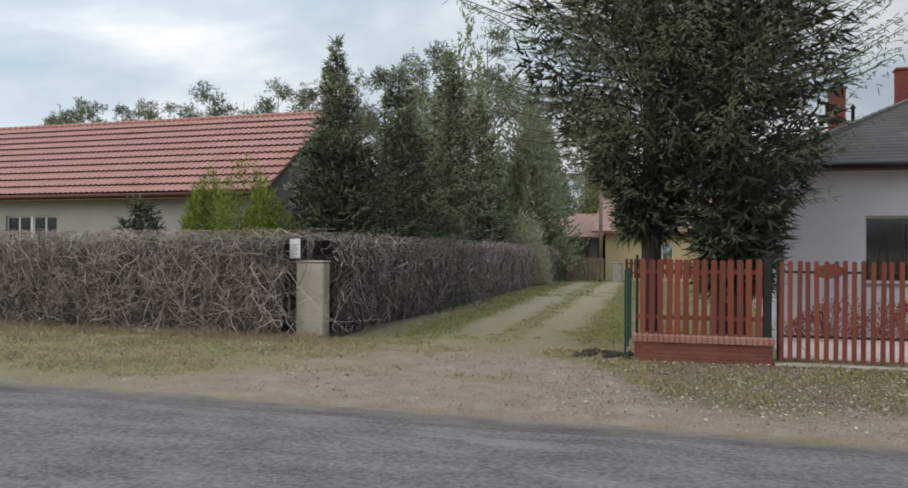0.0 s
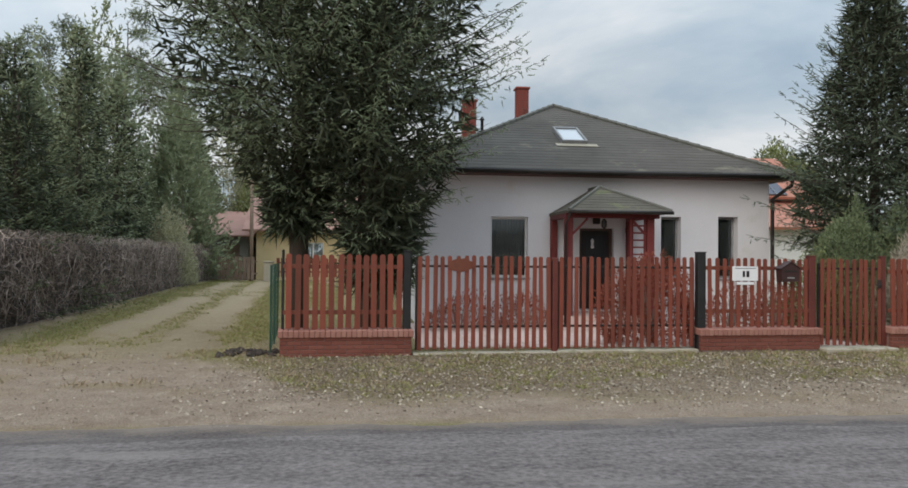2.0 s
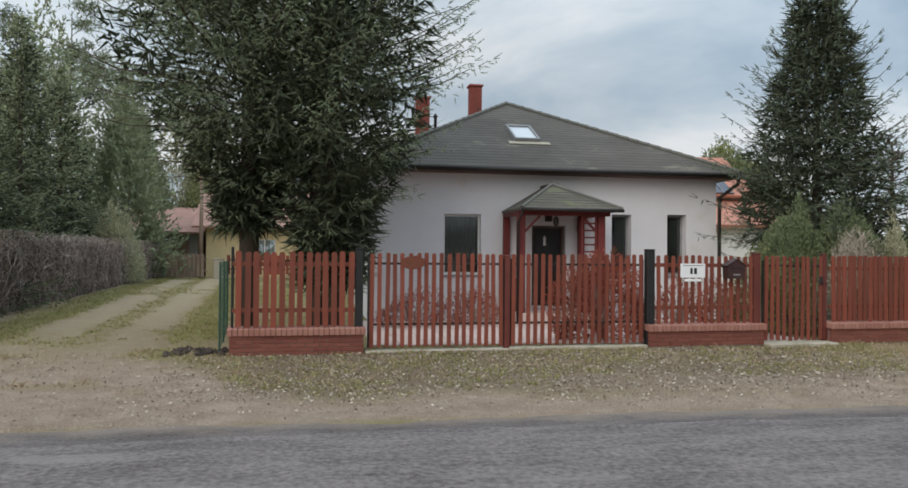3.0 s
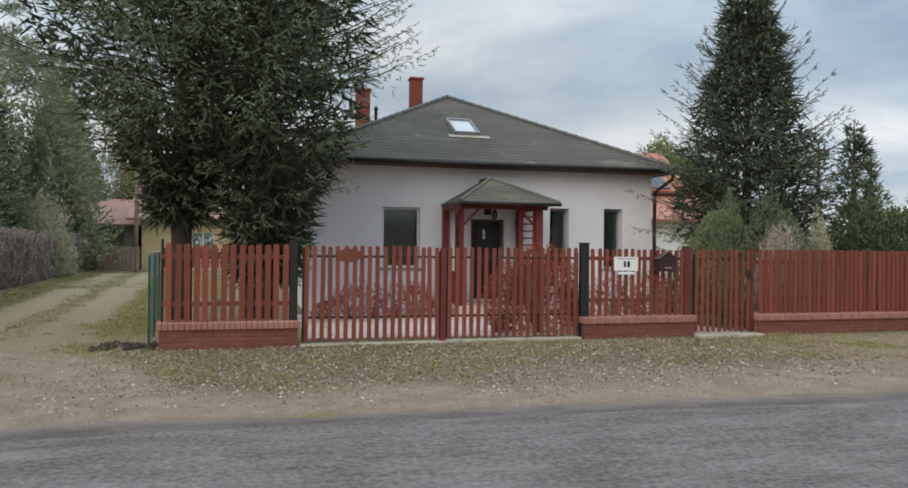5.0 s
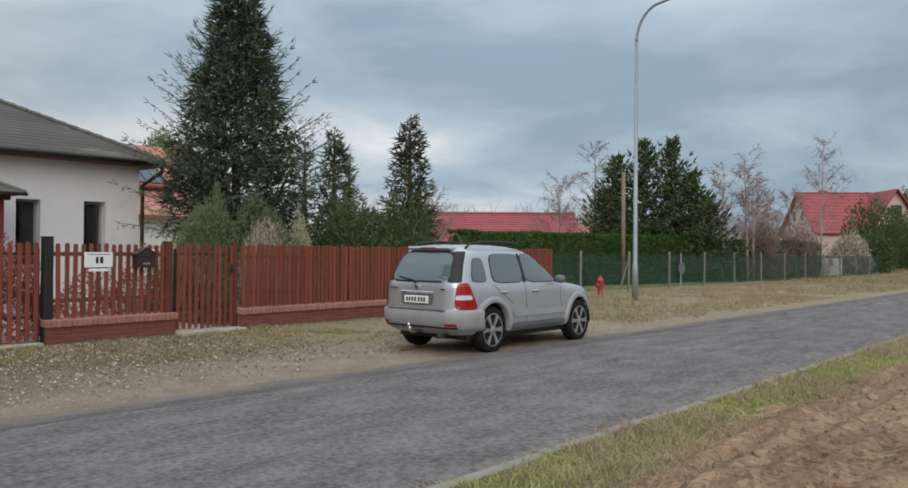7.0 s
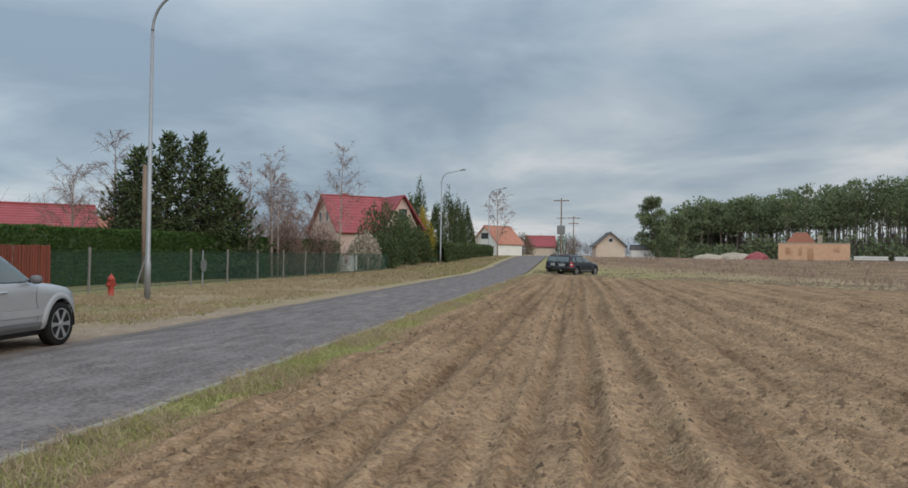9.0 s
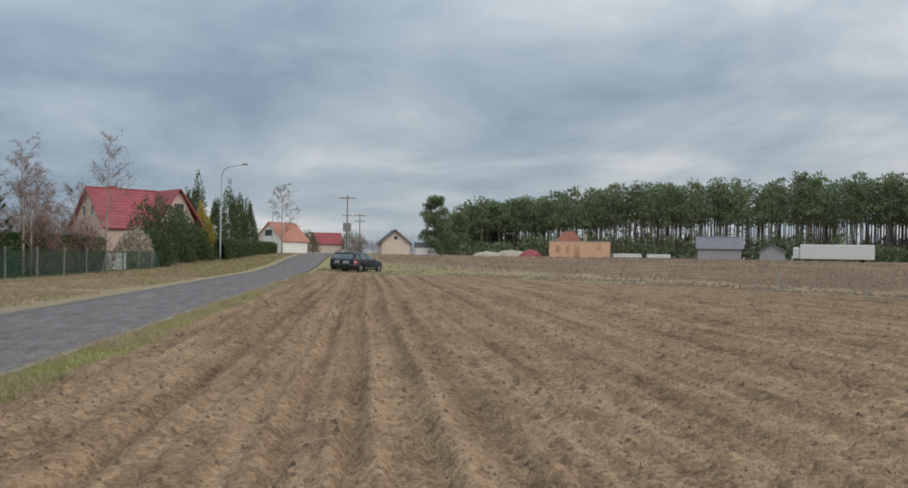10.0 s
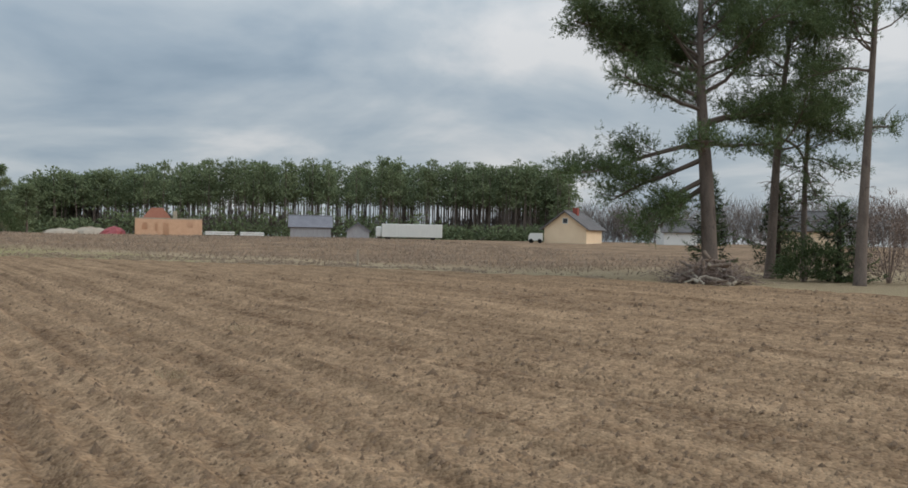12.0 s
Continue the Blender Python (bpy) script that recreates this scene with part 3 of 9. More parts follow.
def on_ground(x, y):
    return ground_height(np.asarray(x, dtype=float), np.asarray(y, dtype=float))


ROAD_S, ROAD_N = 3.5, 7.95      # edges of the road, which runs along x

# ---------------------------------------------------------------- ground, road, field
def edge_wave(x, seed, amp):
    return (fractal(x, x * 0 + 3.0, 2.4, seed) - 0.5) * 2 * amp


def ground_cover(x, y):
    """How much bare sand, green grass and leaf litter lies at a place; the rest is dry grass."""
    n1, n2 = fractal(x, y, 1.3, 31), fractal(x, y, 4.0, 35)
    north = smooth_step(7.6, 8.0, y)
    shoulder = north * (1 - smooth_step(8.5, 9.9, y + (n1 - 0.5) * 1.6)) * (1 - 0.85 * smooth_step(16, 30, x)) * (0.3 + 0.7 * smooth_step(-8.5, -5.5, x))
    # the lane that leaves the road between the hedge and the fence
    lx = -3.4 - 0.058 * (y - 14)
    mouth = 2.6 * (1 - smooth_step(8, 14, y))
    d = np.abs(x - lx)
    lane = (1 - smooth_step(1.05, 1.6, d + (n1 - 0.5) * 1.0 - mouth)) * north * smooth_step(-6.7, -4.9, x + (n1 - 0.5) * 1.2 - 0.02 * np.maximum(0, y - 20) * -1)
    crown = (1 - smooth_step(0.2, 0.55, d + (n1 - 0.5) * 0.5)) * smooth_step(11, 17, y)
    patchy = 1 - 0.65 * smooth_step(0.5, 0.62, fractal(x, y, 0.7, 37)) * smooth_step(9.0, 10.5, y)
    sand = np.maximum(shoulder, lane * (1 - 0.75 * crown) * patchy * (1 - 0.45 * smooth_step(10.5, 15, y)))
    sand = np.maximum(sand, 0.75 * (1 - smooth_step(0.2, 0.8, np.abs(x - 10) / 12)) * north * (1 - smooth_step(9.4, 11, y + (n1 - 0.5))))
    green = smooth_step(0.46, 0.62, n2) * np.where((x > 17) & (y > 0), 0.35, 0.6)
    lane_edge = (1 - smooth_step(0.2, 0.9, np.abs(np.abs(x - lx) - 1.9))) * smooth_step(13, 17, y)
    green = np.maximum(green, np.maximum(lane_edge * 0.95, crown * 0.5))
    green = np.maximum(green, 0.8 * smooth_step(9.5, 11, y) * (1 - smooth_step(13, 13.6, y)) * smooth_step(8.5, 10.5, x) * (1 - smooth_step(16, 22, x)) * smooth_step(0.35, 0.6, n1))
    green = np.maximum(green, 0.9 * (1 - smooth_step(0.3, 1.2, np.abs(y - 2.9))) * smooth_step(0.35, 0.55, n1))
    green = np.maximum(green, 0.6 * smooth_step(14.5, 16, y) * smooth_step(-1, 0, x))
    green = np.maximum(green, 0.45 * smooth_step(45, 60, x) * north)
    green = np.maximum(green, 0.65 * smooth_step(9.5, 12, y) * (1 - smooth_step(14, 15, y)) * (1 - smooth_step(-7, -5, x)) * smooth_step(0.4, 0.6, n1))
    litter = north * smooth_step(8.6, 9.8, y + (n1 - 0.5)) * (1 - smooth_step(13.2, 13.6, y)) * smooth_step(-1.8, 0.2, x) * (1 - smooth_step(8.5, 11.5, x))
    end = (1 - smooth_step(9.0, 26.0, np.abs(x - far_edge(y) - 8.0) + (n2 - 0.5) * 14)) * (1 - smooth_step(2.5, 3.5, y))
    green = np.maximum(green, 0.75 * end * smooth_step(-16, -6, y))
    meadow = smooth_step(30, 60, np.hypot(x, y)) * (1 - smooth_step(-5, 2, y)) * (1 - 0.95 * end)
    track = 0.6 * (1 - smooth_step(0.85, 1.35, d + (n1 - 0.5) * 0.9)) * (1 - 0.8 * crown) * smooth_step(11, 18, y)
    green = green * (1 - 0.85 * smooth_step(12, 24, -y))
    return sand, green * (1 - meadow) * (1 - 0.75 * sand), litter, meadow, track


def ground_material():
    m = bpy.data.materials.new("ground")
    m.use_nodes = True
    n, l = m.node_tree.nodes, m.node_tree.links
    bsdf = n["Principled BSDF"]
    bsdf.inputs["Roughness"].default_value = 0.97
    bsdf.inputs["Specular IOR Level"].default_value = 0.1
    geo = n.new("ShaderNodeNewGeometry")

    def tex(s, d=5.0, r=0.6):
        t = n.new("ShaderNodeTexNoise")
        t.inputs["Scale"].default_value, t.inputs["Detail"].default_value, t.inputs["Roughness"].default_value = s, d, r
        l.new(geo.outputs["Position"], t.inputs["Vector"])
        mr = n.new("ShaderNodeMapRange")
        mr.inputs["From Min"].default_value, mr.inputs["From Max"].default_value = 0.32, 0.68
        l.new(t.outputs[0], mr.inputs[0])
        return mr.outputs[0]

    def mix(f, a, b):
        q = n.new("ShaderNodeMix")
        q.data_type = "RGBA"
        for key, v in (("Factor", f), ("A", a), ("B", b)):
            if isinstance(v, tuple):
                q.inputs[key].default_value = (*v, 1)
            else:
                l.new(v, q.inputs[key])
        return q.outputs["Result"]

    def cover(name):
        a = n.new("ShaderNodeAttribute")
        a.attribute_name = name
        return a.outputs["Fac"]
    mid, fine = tex(2.2), tex(34.0, 6.0, 0.85)
    dry = mix(fine, (0.19, 0.14, 0.082), (0.52, 0.41, 0.265))
    sand = mix(fine, (0.31, 0.235, 0.175), (0.61, 0.485, 0.375))
    sand = mix(mid, sand, mix(fine, (0.17, 0.12, 0.088), (0.51, 0.39, 0.29)))
    green = mix(fine, (0.16, 0.155, 0.055), (0.36, 0.33, 0.14))
    litter = mix(fine, (0.1, 0.072, 0.046), (0.38, 0.295, 0.19))
    meadow = mix(tex(0.3, 8.0, 0.82), (0.12, 0.078, 0.05), (0.36, 0.245, 0.155))
    c = mix(cover("green"), dry, green)
    c = mix(cover("litter"), c, litter)
    c = mix(cover("sand"), c, sand)
    c = mix(cover("meadow"), c, meadow)
    c = mix(cover("track"), c, mix(fine, (0.26, 0.21, 0.13), (0.53, 0.445, 0.3)))
    l.new(c, bsdf.inputs["Base Color"])
    bp = n.new("ShaderNodeBump")
    bp.inputs["Strength"].default_value, bp.inputs["Distance"].default_value = 0.9, 0.034
    l.new(tex(30.0, 6.0, 0.7), bp.inputs["Height"])
    l.new(bp.outputs[0], bsdf.inputs["Normal"])
    return m


def build_ground():
    xs = lines((-2500, -400, 300), (-400, -60, 40), (-60, -18, 2.0), (-18, 16, 0.25), (16, 45, 0.6), (45, 140, 2.5), (140, 400, 26), (400, 2500, 300))
    ys = lines((-2500, -400, 300), (-400, -140, 26), (-140, -30, 3.0), (-30, 1.0, 1.0), (1.0, 20, 0.22), (20, 60, 1.0), (60, 400, 34), (400, 2500, 300))
    X, Y, f = grid(xs, ys)
    Z = ground_height(X, Y)
    under_road = (Y > 3.62) & (Y < 7.3)
    Z = np.where(under_road, -0.05, Z + (fractal(X, Y, 0.7, 88) - 0.5) * 0.07 * (np.abs(Y - 7.9) < 0.9))
    under_field = (Y < 1.2) & (Y > -38) & (X > -38) & (X < far_edge(Y) - 3)
    Z = np.where(under_field, -0.3, Z)
    me = mesh_of("ground", (np.stack([X, Y, Z], 1), f), ground_material(), True)
    for key, w in zip(("sand", "green", "litter", "meadow", "track"), ground_cover(X, Y)):
        a = me.attributes.new(key, "FLOAT", "POINT")
        a.data.foreach_set("value", np.clip(w, 0, 1).astype(np.float32))
    tagged(new("ground", me), "dry winter grass with bare sand and leaf litter", "ground", kind="structure")


def lay_dust(m):
    """Sand trodden and washed over the edges of the asphalt, in ragged drifts."""
    n, l = m.node_tree.nodes, m.node_tree.links
    base = n["Principled BSDF"].inputs["Base Color"]
    src = base.links[0].from_socket
    at = n.new("ShaderNodeAttribute")
    at.attribute_name = "dust"
    geo = n.new("ShaderNodeNewGeometry")
    t = n.new("ShaderNodeTexNoise")
    t.inputs["Scale"].default_value, t.inputs["Detail"].default_value, t.inputs["Roughness"].default_value = 2.2, 7.0, 0.7
    l.new(geo.outputs["Position"], t.inputs["Vector"])
    add = n.new("ShaderNodeMath")
    add.operation = "ADD"
    l.new(at.outputs["Fac"], add.inputs[0])
    l.new(t.outputs[0], add.inputs[1])
    mr = n.new("ShaderNodeMapRange")
    mr.inputs["From Min"].default_value, mr.inputs["From Max"].default_value = 0.72, 1.35
    mr.inputs["To Max"].default_value = 0.75
    l.new(add.outputs[0], mr.inputs[0])
    mix = n.new("ShaderNodeMix")
    mix.data_type = "RGBA"
    l.new(mr.outputs[0], mix.inputs["Factor"])
    l.new(src, mix.inputs["A"])
    mix.inputs["B"].default_value = (0.3, 0.235, 0.18, 1)
    l.new(mix.outputs["Result"], base)


def build_road():
    xs = lines((-120, -20, 4), (-20, 40, 0.25), (40, 420, 4))
    n = len(xs)
    rows = []
    for k, (y, z) in enumerate(((ROAD_S, 0.0), (ROAD_S + 0.35, 0.025), (4.6, 0.045), (5.73, 0.06), (7.05, 0.042), (ROAD_N - 0.45, 0.018), (ROAD_N + 0.35, -0.055))):
        wob = edge_wave(xs, 51 + k, (0, 0, 0, 0, 0.16, 0, 0.1)[k])
        ye = y + wob + (edge_wave(xs * 4, 77 + k, 0.07) if k in (4, 6) else 0)
        rows.append(np.stack([xs, ye, z + 0.012 + np.maximum(ground_height(xs, ye * 0 - 9.0), 0) * smooth_step(50, 70, xs)], 1))
    v = np.concatenate(rows)
    i = np.arange(7 * n).reshape(7, n)
    f = np.stack([i[:-1, :-1], i[:-1, 1:], i[1:, 1:], i[1:, :-1]], -1).reshape(-1, 4)
    me = mesh_of("road", (v, f), "asphalt", True)
    me.materials.append(MAT["asphalt_band"])
    me.polygons.foreach_set("material_index", np.repeat([0, 0, 0, 0, 1, 1], n - 1))
    dust = me.attributes.new("dust", "FLOAT", "POINT")
    dust.data.foreach_set("value", np.repeat(np.array([0.35, 0.05, 0.0, 0.0, 0.08, 0.4, 0.85], dtype=np.float32), n))
    for key in ("asphalt", "asphalt_band"):
        lay_dust(MAT[key])
    tagged(new("road", me), "old grey patched asphalt of a village road", "road", kind="structure")


def far_edge(y):
    """Where the ploughed field ends, x by y."""
    return np.interp(y, [-60, -28, -26, -20, -9, 3, 8], [5, 12, 28, 41, 56, 66, 70])


def soil_material():
    """Crumbly soil: clods of two sizes, each of its own tone, with long paler and darker drifts along the rows."""
    m = bpy.data.materials.new("ploughed_soil")
    m.use_nodes = True
    n, l = m.node_tree.nodes, m.node_tree.links
    bsdf = n["Principled BSDF"]
    bsdf.inputs["Roughness"].default_value = 0.98
    bsdf.inputs["Specular IOR Level"].default_value = 0.08
    geo = n.new("ShaderNodeNewGeometry")
    mp = n.new("ShaderNodeMapping")
    mp.inputs["Scale"].default_value = (0.045, 1.0, 1.0)
    l.new(geo.outputs["Position"], mp.inputs[0])

    def mth(op, a, b):
        q = n.new("ShaderNodeMath")
        q.operation = op
        for k, v in enumerate((a, b)):
            if isinstance(v, (int, float)):
                q.inputs[k].default_value = v
            else:
                l.new(v, q.inputs[k])
        return q.outputs[0]

    def clods(scale):
        v = n.new("ShaderNodeTexVoronoi")
        v.inputs["Scale"].default_value = scale
        l.new(geo.outputs["Position"], v.inputs["Vector"])
        sep = n.new("ShaderNodeSeparateColor")
        l.new(v.outputs["Color"], sep.inputs[0])
        return v.outputs["Distance"], sep.outputs[0]

    def noise_at(scale, vec, detail=4.0):
        t = n.new("ShaderNodeTexNoise")
        t.inputs["Scale"].default_value, t.inputs["Detail"].default_value, t.inputs["Roughness"].default_value = scale, detail, 0.65
        l.new(vec, t.inputs["Vector"])
        return t.outputs[0]
    d1, c1 = clods(11.0)
    d2, c2 = clods(34.0)
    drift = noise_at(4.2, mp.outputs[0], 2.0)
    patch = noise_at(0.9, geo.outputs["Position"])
    # pale rows and painted furrow shade, added to the tone of the soil
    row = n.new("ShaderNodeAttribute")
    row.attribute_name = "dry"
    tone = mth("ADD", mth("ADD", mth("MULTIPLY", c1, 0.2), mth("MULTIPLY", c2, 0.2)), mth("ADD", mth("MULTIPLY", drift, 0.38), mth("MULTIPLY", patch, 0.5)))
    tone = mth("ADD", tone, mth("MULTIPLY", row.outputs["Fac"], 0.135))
    mr = n.new("ShaderNodeMapRange")
    mr.inputs["From Min"].default_value, mr.inputs["From Max"].default_value = 0.34, 0.94
    l.new(tone, mr.inputs[0])
    mix = n.new("ShaderNodeMix")
    mix.data_type = "RGBA"
    mix.inputs["A"].default_value, mix.inputs["B"].default_value = (0.088, 0.05, 0.028, 1), (0.4, 0.268, 0.162, 1)
    l.new(mr.outputs[0], mix.inputs["Factor"])
    l.new(mix.outputs["Result"], bsdf.inputs["Base Color"])
    bp = n.new("ShaderNodeBump")
    bp.invert = True
    bp.inputs["Strength"].default_value, bp.inputs["Distance"].default_value = 1.0, 0.035
    l.new(mth("ADD", mth("MULTIPLY", d1, 0.7), mth("MULTIPLY", d2, 0.4)), bp.inputs["Height"])
    l.new(bp.outputs[0], bsdf.inputs["Normal"])
    return m


def field_height(X, Y):
    """Ploughed relief: ridges of uneven depth left by the harrow, a few deeper wheel lines, and lumps."""
    wob = (fractal(X * 0.4, Y, 5.0, 61) - 0.5) * 0.22
    yy = Y + wob
    deep = 0.35 + 1.3 * fractal(yy, X * 0.03, 0.8, 63)
    saw = np.abs((yy / 0.31) % 1.0 - 0.5) * 2
    furrow = deep * 0.052 * (saw ** 1.4 - 0.5) + 0.022 * np.sin(yy * 2 * np.pi / 1.24)
    for c, w, dep in ((0.86, 0.12, 0.09), (0.35, 0.08, 0.05), (-0.56, 0.1, 0.07), (-1.04, 0.1, 0.07), (-1.6, 0.12, 0.05), (-2.25, 0.15, 0.08), (-3.35, 0.16, 0.06), (-4.5, 0.2, 0.06), (-6.0, 0.2, 0.06), (-7.8, 0.22, 0.06), (-10.2, 0.24, 0.06)):
        furrow = furrow - dep * np.exp(-((Y + wob - c) / w) ** 2) + 0.55 * dep * np.exp(-((Y + wob - c - 2.1 * w) / w) ** 2)
    lumps = (fractal(X * 0.6, Y, 0.45, 65, 2) - 0.5) * 0.045 + (fractal(X, Y, 0.2, 71, 1) - 0.5) * 0.045
    lumps = lumps * (0.5 + 1.0 * fractal(X, Y, 1.4, 75))
    inside = smooth_step(0.0, 1.2, far_edge(Y) - X + (fractal(X, Y, 2.0, 79) - 0.5) * 2) * smooth_step(0.0, 1.1, 3.1 - Y + (fractal(X, Y, 1.2, 83) - 0.5) * 0.8)
    Z = np.where(inside > 0.02, 0.095 + (furrow + lumps) * (0.35 + 0.65 * inside) - (1 - inside) * 0.13, -0.09)
    return Z + np.maximum(ground_height(X, Y * 0 - 9.0), 0) * smooth_step(50, 70, X)


# rows painted paler or darker; the dark ones lie in the carved furrows as shade
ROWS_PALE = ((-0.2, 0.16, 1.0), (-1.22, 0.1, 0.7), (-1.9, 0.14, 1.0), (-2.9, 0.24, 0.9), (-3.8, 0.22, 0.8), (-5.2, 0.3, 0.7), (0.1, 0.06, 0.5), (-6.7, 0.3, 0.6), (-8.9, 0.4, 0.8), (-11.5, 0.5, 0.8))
ROWS_DARK = ((0.86, 0.11, 1.0), (-0.56, 0.1, 0.8), (-1.04, 0.09, 0.9), (-1.6, 0.15, 0.8), (-2.25, 0.2, 1.0), (-3.35, 0.18, 0.7), (0.35, 0.07, 0.6), (-4.5, 0.3, 0.8), (-6.0, 0.25, 0.6), (-7.8, 0.35, 0.7), (-10.2, 0.45, 0.7), (1.5, 0.2, 0.4))


def row_tone(X, Y):
    """Pale rows, and furrows with their shade painted in because soft light barely models them, broken along their
    length; about -1 to 1.
    """
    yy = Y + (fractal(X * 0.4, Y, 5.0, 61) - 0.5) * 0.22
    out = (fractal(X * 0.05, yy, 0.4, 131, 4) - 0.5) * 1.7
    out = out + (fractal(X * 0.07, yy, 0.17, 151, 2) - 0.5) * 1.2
    for rows, sign in ((ROWS_PALE, 1.0), (ROWS_DARK, -1.0)):
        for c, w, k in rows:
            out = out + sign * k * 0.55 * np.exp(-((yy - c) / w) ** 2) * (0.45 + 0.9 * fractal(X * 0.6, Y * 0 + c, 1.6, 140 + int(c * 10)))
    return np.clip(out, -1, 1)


def build_field():
    xs = lines((-40, -4, 1.0), (-4, 2, 0.2), (2, 10, 0.09), (10, 24, 0.16), (24, 40, 0.32), (40, 74, 0.7))
    ys = lines((-40, -22, 0.5), (-22, -12, 0.16), (-12, -6, 0.08), (-6, 2.9, 0.045))
    X, Y, f = grid(xs, ys)
    me = mesh_of("field", (np.stack([X, Y, field_height(X, Y)], 1), f), soil_material(), True)
    # carries the painted row tone, pale above 0 and furrow shade below
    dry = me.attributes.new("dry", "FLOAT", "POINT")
    dry.data.foreach_set("value", row_tone(X, Y).astype(np.float32))
    ob = new("field", me)
    tagged(ob, "ploughed brown soil with furrows and clods", "field", kind="structure")


def build_kerb():
    """Flush concrete edging along the south side of the road."""
    root = thing("kerb", 0, 0, 0, "weathered flush concrete kerb along the road edge", "kerb", kind="structure")
    me = mesh_of("kerb_stone", Geo().box(-0.49, -0.05, -0.12, 0.49, 0.05, 0.03, 0.012), "kerb")
    rng = random.Random(5)
    for k in range(60):
        x = -4 + k * 1.0
        piece("kerb_stone", me, root, pose(x, ROAD_S - 0.055 + rng.uniform(-0.012, 0.012), rng.uniform(-0.008, 0.012), rng.uniform(-1, 1), rng.uniform(-0.6, 0.6), rng.uniform(-0.6, 0.6)))


build_ground()
build_road()
build_field()
build_kerb()

# ---------------------------------------------------------------- the house behind the fence
HX0, HX1, HY0, HY1 = 2.05, 11.33, 19.5, 29.4
EAVE = 3.72


def wall_with_holes(x0, x1, z0, z1, y0, y1, holes):
    """A wall along x, in one piece, with openings (x0, x1, z0, z1) cut through it."""
    g = Geo()
    xs = sorted({x0, x1, *(h[0] for h in holes), *(h[1] for h in holes)})
    zs = sorted({z0, z1, *(h[2] for h in holes), *(h[3] for h in holes)})
    full = {(i, k): not any(h[0] < (xs[i] + xs[i + 1]) / 2 < h[1] and h[2] < (zs[k] + zs[k + 1]) / 2 < h[3] for h in holes) for i in range(len(xs) - 1) for k in range(len(zs) - 1)}
    ids = {}

    def vid(i, k, s):
        if (i, k, s) not in ids:
            ids[(i, k, s)] = len(g.v)
            g.v.append((xs[i], (y0, y1)[s], zs[k]))
        return ids[(i, k, s)]
    for (i, k), solid_cell in full.items():
        if not solid_cell:
            continue
        g.f.append((vid(i, k, 0), vid(i + 1, k, 0), vid(i + 1, k + 1, 0), vid(i, k + 1, 0)))
        g.f.append((vid(i, k, 1), vid(i, k + 1, 1), vid(i + 1, k + 1, 1), vid(i + 1, k, 1)))
        for di, dk, a, b in ((-1, 0, (i, k + 1), (i, k)), (1, 0, (i + 1, k), (i + 1, k + 1)), (0, -1, (i, k), (i + 1, k)), (0, 1, (i + 1, k + 1), (i, k + 1))):
            if not full.get((i + di, k + dk), False):
                g.f.append((vid(*a, 0), vid(*a, 1), vid(*b, 1), vid(*b, 0)))
    return g


def window(parent, x0, x1, z0, z1, y, frame_mat="frame_grey", glass="window", mullion=True, shutter=0.0):
    w = part("window", Geo().box(x0, y - 0.03, z0, x0 + 0.055, y + 0.04, z1, 0.008).box(x1 - 0.055, y - 0.03, z0, x1, y + 0.04, z1, 0.008)
             .box(x0 + 0.056, y - 0.03, z1 - 0.06, x1 - 0.056, y + 0.04, z1, 0.008).box(x0 + 0.056, y - 0.03, z0, x1 - 0.056, y + 0.04, z0 + 0.06, 0.008), frame_mat, parent)
    mid = (x0 + x1) / 2
    if mullion:
        part("mullion", Geo().box(mid - 0.035, y - 0.025, z0 + 0.061, mid + 0.035, y + 0.035, z1 - 0.061, 0.006), frame_mat, w)
        part("pane", Geo().box(x0 + 0.056, y + 0.005, z0 + 0.061, mid - 0.036, y + 0.018, z1 - 0.061), glass, w)
        part("pane", Geo().box(mid + 0.036, y + 0.005, z0 + 0.061, x1 - 0.056, y + 0.018, z1 - 0.061), glass, w)
    else:
        part("pane", Geo().box(x0 + 0.056, y + 0.005, z0 + 0.061, x1 - 0.056, y + 0.018, z1 - 0.061), glass, w)
    if shutter:
        g = Geo()
        n = int(shutter * (z1 - z0) / 0.0125)
        for k in range(n + 1):
            zz, yy = z1 - 0.02 - k * 0.0125, y - 0.05 - 0.01 * math.sin(k * math.pi / 2) ** 2
            g.v += [(x0 + 0.02, yy, zz), (x1 - 0.02, yy, zz)]
        g.f += [(2 * k, 2 * k + 2, 2 * k + 3, 2 * k + 1) for k in range(n)]
        part("roller_shutter", g, "shutter", w, "grey roller shutter, let down")
    return w


